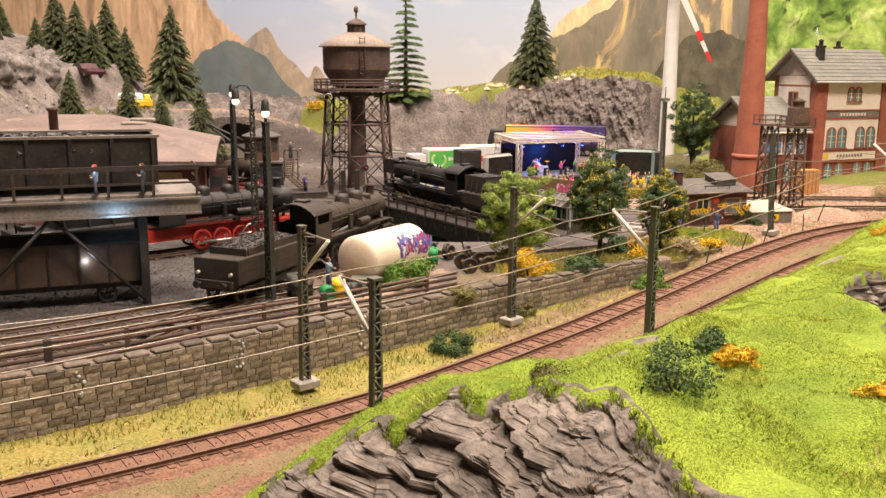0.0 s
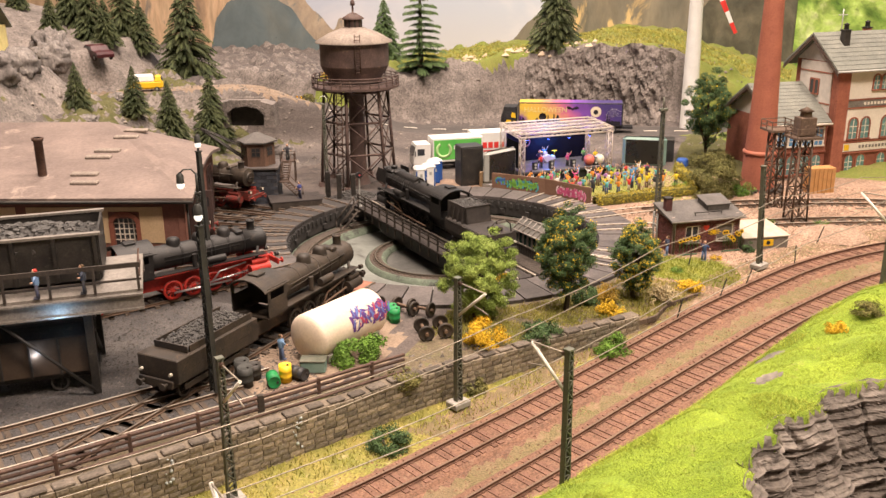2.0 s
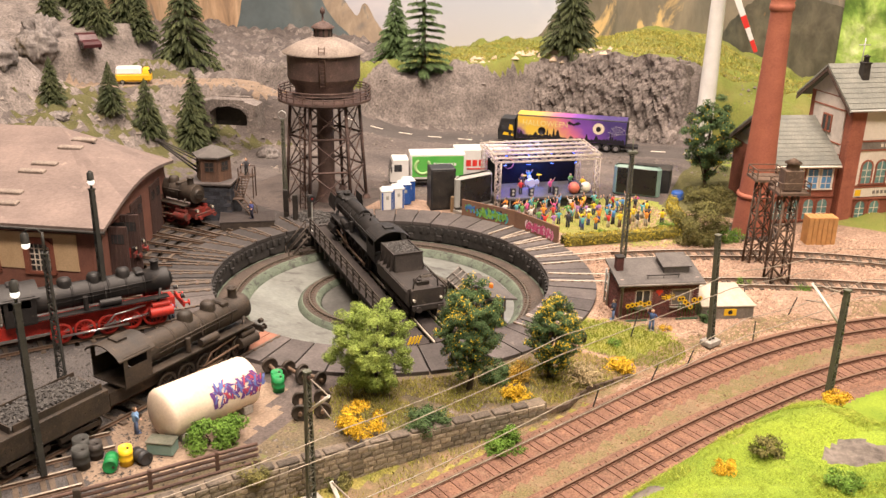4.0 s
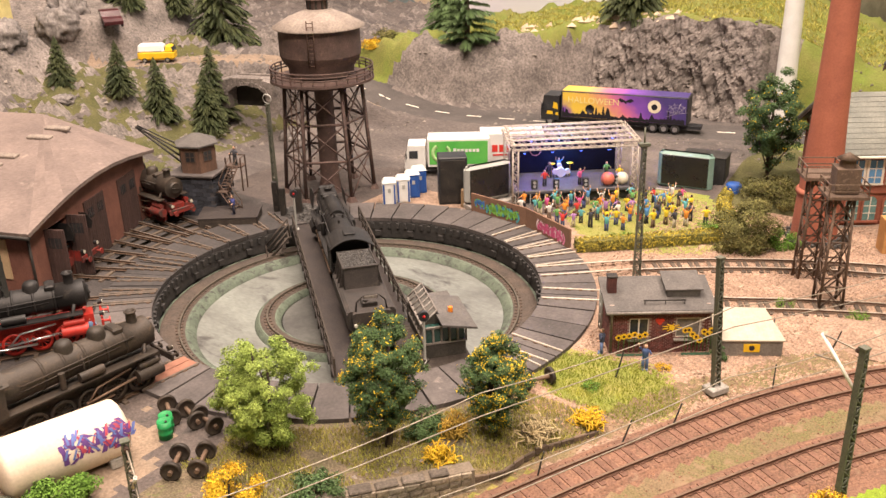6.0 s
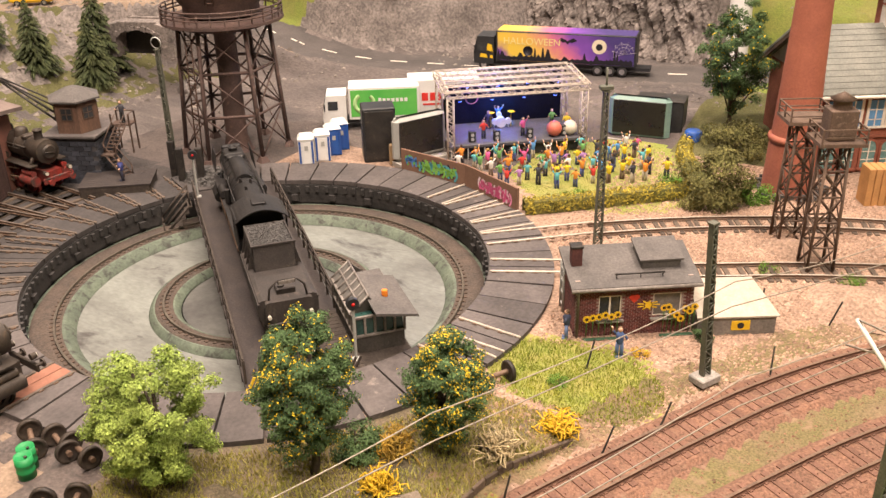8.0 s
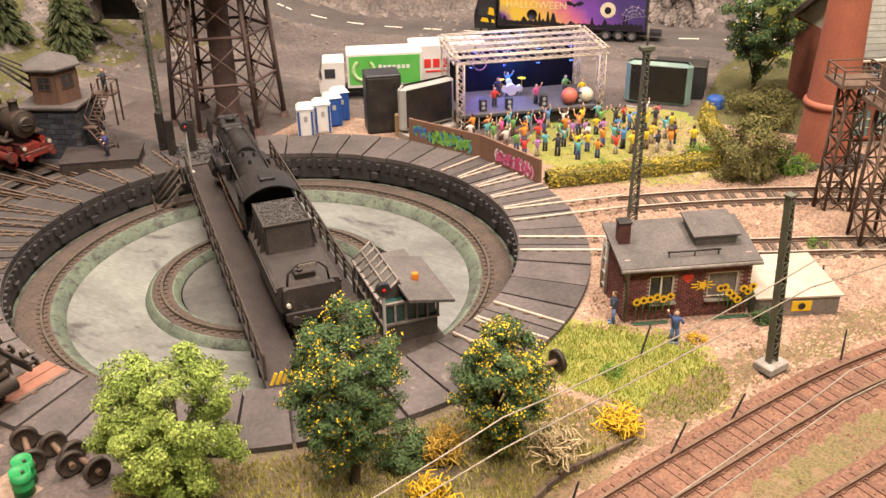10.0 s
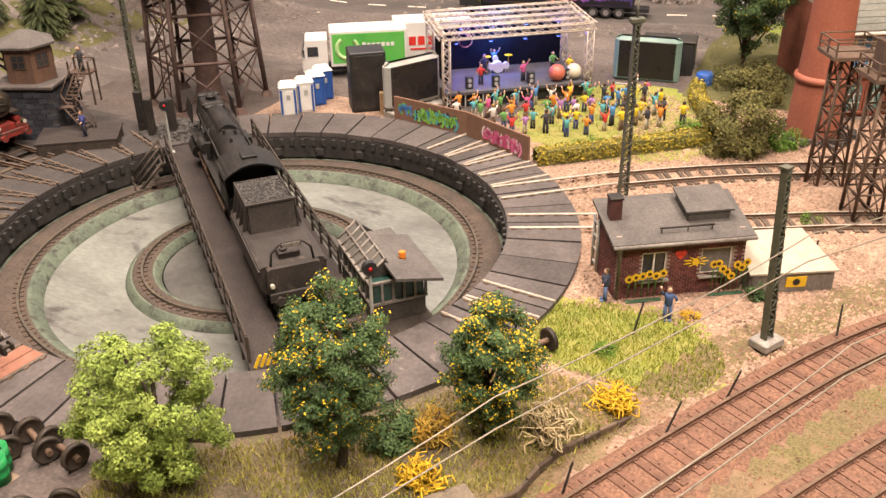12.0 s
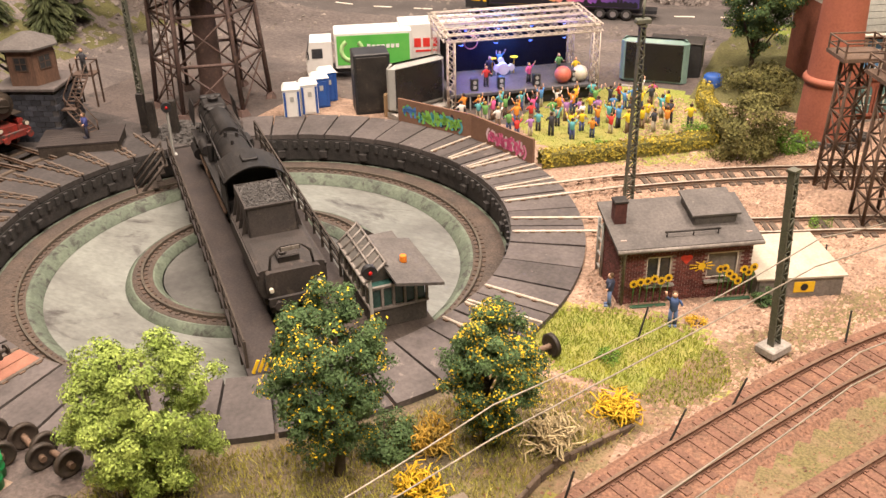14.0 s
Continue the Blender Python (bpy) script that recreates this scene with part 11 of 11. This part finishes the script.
M["grit"] = mat("grit", (0.46, 0.31, 0.22), (0.27, 0.175, 0.125), 0.95, 0, 60, 900, island=0.45, bump=0.2)
M["grit_red"] = mat("grit_red", (0.27, 0.145, 0.09), (0.19, 0.105, 0.07), 0.95, 0, 60, 900, island=0.45, bump=0.2)
M["grit_grey"] = mat("grit_grey", (0.13, 0.115, 0.105), (0.08, 0.072, 0.068), 0.95, 0, 60, 900, island=0.5, bump=0.2)
M["rubble"] = mat("rubble", (0.25, 0.215, 0.185), (0.15, 0.13, 0.115), 0.95, 0, 60, 700, island=0.4, bump=0.5)
g = scatter(42000, 15, 42, -8, 34, lambda a, b, c, d: a * a + b * b > 410 and c < -1.5 and not (((a - 24) / 4.6) ** 2 + ((b + 2.2) / 3.0) ** 2 < 1), 10)
pebbles("sand_gravel", g, 0.05, 0.17, "grit", "pinkish sand gravel round the hut and branch tracks", 11)
g = scatter(46000, -8, 50, -66, 24, lambda a, b, c, d: -3.4 < c < 8.6, 12)
pebbles("track_gravel", g, 0.04, 0.12, "grit_red", "rust-brown ballast gravel along the main line", 13)
g = scatter(9000, -14, 26, -60, -14, lambda a, b, c, d: -3.0 < d < -0.6, 14)
pebbles("wall_rubble", g, 0.06, 0.28, "rubble", "loose grey rubble on top of the stone wall", 15)
g = scatter(16000, -24, 4, -56, -24, lambda a, b, c, d: d < -3.4, 16)
pebbles("yard_gravel", g, 0.05, 0.16, "grit_grey", "dark yard ballast between the tracks", 17)
g = scatter(5000, -66, 26, 24, 70, lambda a, b, c, d: N(a, b, 2, 0.12) > 0.1, 18)
pebbles("slope_stones", g, 0.08, 0.42, "rubble", "scattered pale stones on the rocky slope", 19)
g = scatter(1500, -64, -38, 2, 38, lambda a, b, c, d: N(a, b, 8, 0.2) > -0.1, 20)
pebbles("hill_stones", g, 0.08, 0.42, "rubble", "pale stones among the firs on the hill", 21)
g = scatter(900, -26, 2, 58, 70, lambda a, b, c, d: abs(b - float(cliff_line(np.array([a]))[0]) - 2.6) < 1.4 and N(a, 3, 3, 0.3) > -0.1, 22)
pebbles("cliff_stones", g, 0.2, 0.8, "sand_pale", "pale tan boulders along the cliff edge", 23)

# ---- stone retaining wall, piece by piece ----
def wall_top(i):
    return -0.12 + 0.10 * N(WALL[i].x, WALL[i].y, 0, 0.3)


def retaining_wall():
    t = tagged(new("retaining_wall"), "weathered brown block-stone retaining wall above the main line", "wall", kind="structure")
    verts, faces = [], []
    idx = [i for i, p in enumerate(WALL) if p.y > -66]
    for i in idx:
        p, s = WALL[i], side(WALL, i)
        foot = track_height(p.y) - 0.75
        for o, z in ((0.42, foot), (0.30, wall_top(i)), (-0.6, wall_top(i)), (-0.6, foot)):
            verts.append((p.x + s.x * o, p.y + s.y * o, z))
    for k in range(len(idx) - 1):
        for q in range(3):
            a = 4 * k + q
            faces.append((a, a + 1, a + 5, a + 4))
    raw("wall_core", verts, faces, "mortar", t)
    r = random.Random(6)
    kinds = []
    for k in range(7):
        bm = bmesh.new()
        w, h = (0.52, 0.66, 0.76, 0.86, 0.95, 0.58, 0.72)[k], 0.36
        nx = 3
        front = [[(-w / 2 + w * a / nx + (0 if a in (0, nx) else r.uniform(-0.06, 0.06)), -0.10 if (a in (0, nx) or b in (0, 2)) else -0.125 - 0.02 * r.random(), -h / 2 + h * b / 2) for b in range(3)] for a in range(nx + 1)]
        g = [[bm.verts.new(q) for q in col] for col in front]
        for a in range(nx):
            for b in range(2):
                bm.faces.new((g[a][b], g[a + 1][b], g[a + 1][b + 1], g[a][b + 1]))
        back = [bm.verts.new((x, 0.22, z)) for x, z in ((-w / 2, -h / 2), (w / 2, -h / 2), (w / 2, h / 2), (-w / 2, h / 2))]
        bm.faces.new((g[0][0], back[0], back[1], g[nx][0], g[2][0], g[1][0]))
        bm.faces.new((g[nx][2], back[2], back[3], g[0][2], g[1][2], g[2][2]))
        bm.faces.new((g[0][2], back[3], back[0], g[0][0], g[0][1]))
        bm.faces.new((g[nx][0], back[1], back[2], g[nx][2], g[nx][1]))
        ob = part("stone", bm, "stone", t)
        kinds.append((w, ob.data))
        bpy.data.objects.remove(ob)
    arc = [0.0]
    for a, b in zip(WALL, WALL[1:]):
        arc.append(arc[-1] + (b - a).length)
    count = 0
    extra = bmesh.new()
    for row in range(9):
        s = 0.37 * row % 0.83
        while s < arc[-1] - 0.6:
            w, me = kinds[r.randrange(7)]
            i = int(np.searchsorted(arc, s + w / 2))
            i = min(max(i, 1), len(WALL) - 1)
            f = (s + w / 2 - arc[i - 1]) / (arc[i] - arc[i - 1])
            p = WALL[i - 1].lerp(WALL[i], min(max(f, 0), 1))
            z = wall_top(i) - 0.22 - 0.385 * row
            if p.y > -64 and z > track_height(p.y) - 0.75:
                sd = side(WALL, i)
                q = p + sd * (0.36 + 0.012 * row)
                ob = new("stone", me)
                ob.parent = t
                ob.matrix_basis = at(q.x, q.y, z + r.uniform(-0.015, 0.015), math.degrees(math.atan2(sd.y, sd.x)) + 90 + r.uniform(-2, 2))
                count += 1
            s += w + 0.04
    # coping stones
    for k in range(0, len(idx) - 3, 3):
        i = idx[k + 1]
        p, sd = WALL[i], side(WALL, i)
        bm = bmesh.new()
        box(bm, (0, 0, 0), (1.05 + 0.35 * r.random(), 0.62 + 0.2 * r.random(), 0.16 + 0.08 * r.random()), bev=0.06)
        ob = part("coping_stone", bm, "stone_cap", t)
        ob.matrix_basis = at(p.x + sd.x * 0.02, p.y + sd.y * 0.02, wall_top(i) + 0.06, math.degrees(math.atan2(sd.y, sd.x)) + 90 + r.uniform(-3, 3), r.uniform(-3, 3))
    return count


retaining_wall()


# pale streaks of dried paint on the wall
for s0 in (-3.9, 0.9, 5.2):
    i = int(np.argmin([abs(p.x - s0) for p in WALL]))
    p, sd = WALL[i], side(WALL, i)
    bm = bmesh.new()
    rr = random.Random(int(s0 * 10))
    for k in range(9):
        ball(bm, (rr.uniform(-0.28, 0.28), 0, -0.25 * k * rr.uniform(0.6, 1)), rr.uniform(0.05, 0.13), 6, 4)
    ob = tagged(part("drip_stain", bm, paint("drip_blue", (0.42, 0.45, 0.44), 0.7)), "pale blue-grey lime drip on the stone wall", "stain", "lime drips")
    ob.matrix_world = at(p.x + sd.x * 0.56, p.y + sd.y * 0.56, -0.3, math.degrees(math.atan2(sd.y, sd.x)) + 90)


# brown rail fence on the wall
def rail_fence():
    t = tagged(new("rail_fence"), "low brown fence of pipe rails along the top of the wall", "fence")
    line = [p + side(WALL, i) * -1.25 for i, p in enumerate(WALL) if -66 < p.y < -30.5]
    for k in range(0, len(line), 8):
        p = line[k]
        bm = bmesh.new()
        big = (k // 8) % 4 == 0
        box(bm, (p.x, p.y, 0.35), (0.42 if big else 0.24, 0.34 if big else 0.22, 1.5), 40, bev=0.04)
        part("post", bm, "fence_brown" if not big else "bridge_wood", t)
    for z, o, r in ((0.15, 0, 0.11), (0.55, 0, 0.11), (0.92, 0, 0.12), (0.0, 0.8, 0.10)):
        bm = bmesh.new()
        tube(bm, [(p.x + 0.55 * o, p.y - 0.4 * o, z + 0.03 * N(p.x, p.y, z, 0.4)) for p in line], r, 6)
        part("rail", bm, "fence_brown", t)


rail_fence()

# kerb along the main line where the wall ends
kerb = tagged(new("kerb"), "low brown kerb board between grass and main line", "kerb", kind="structure")
line = curve_points([(21.6, -15.6), (23.2, -13.9), (23.4, -13.3), (23.9, -10.9), (25.0, -8.8), (26.2, -6.7)], 0.9)
rr = random.Random(9)
for a, b in zip(line, line[1:]):
    m = (a + b) / 2
    bm = bmesh.new()
    box(bm, (0, 0, 0), (0.82 + 0.1 * rr.random(), 0.18, 0.46), bev=0.04)
    ob = part("kerb_stone", bm, "kerb_brown", kerb)
    ob.matrix_basis = at(m.x, m.y, -0.68 + rr.uniform(-0.10, 0.08), math.degrees(math.atan2(b.y - a.y, b.x - a.x)) + rr.uniform(-3, 3))

# sand heaps by the branch track
for x, y, r, h, sd in ((31.0, 19.6, 2.6, 0.8, 1), (36.4, 13.6, 3.6, 1.0, 2), (27.2, 18.6, 1.2, 0.4, 3)):
    verts, faces = [], []
    n, m = 22, 8
    for j in range(m + 1):
        for i in range(n):
            a, u = 2 * math.pi * i / n, j / m
            q = r * u * (1 + 0.2 * N(math.cos(a), math.sin(a), sd, 1.5))
            verts.append((x + q * math.cos(a), y + q * 0.75 * math.sin(a), -0.42 + h * (1 - u * u) + 0.12 * N(q * math.cos(a), q * math.sin(a), sd, 1.2)))
    for j in range(m):
        for i in range(n):
            faces.append((j * n + i, j * n + (i + 1) % n, (j + 1) * n + (i + 1) % n, (j + 1) * n + i))
    tagged(raw("sand_mound", verts, faces, "sand", smooth=True), "low heap of sand beside the branch track", "sand", "sand heaps")
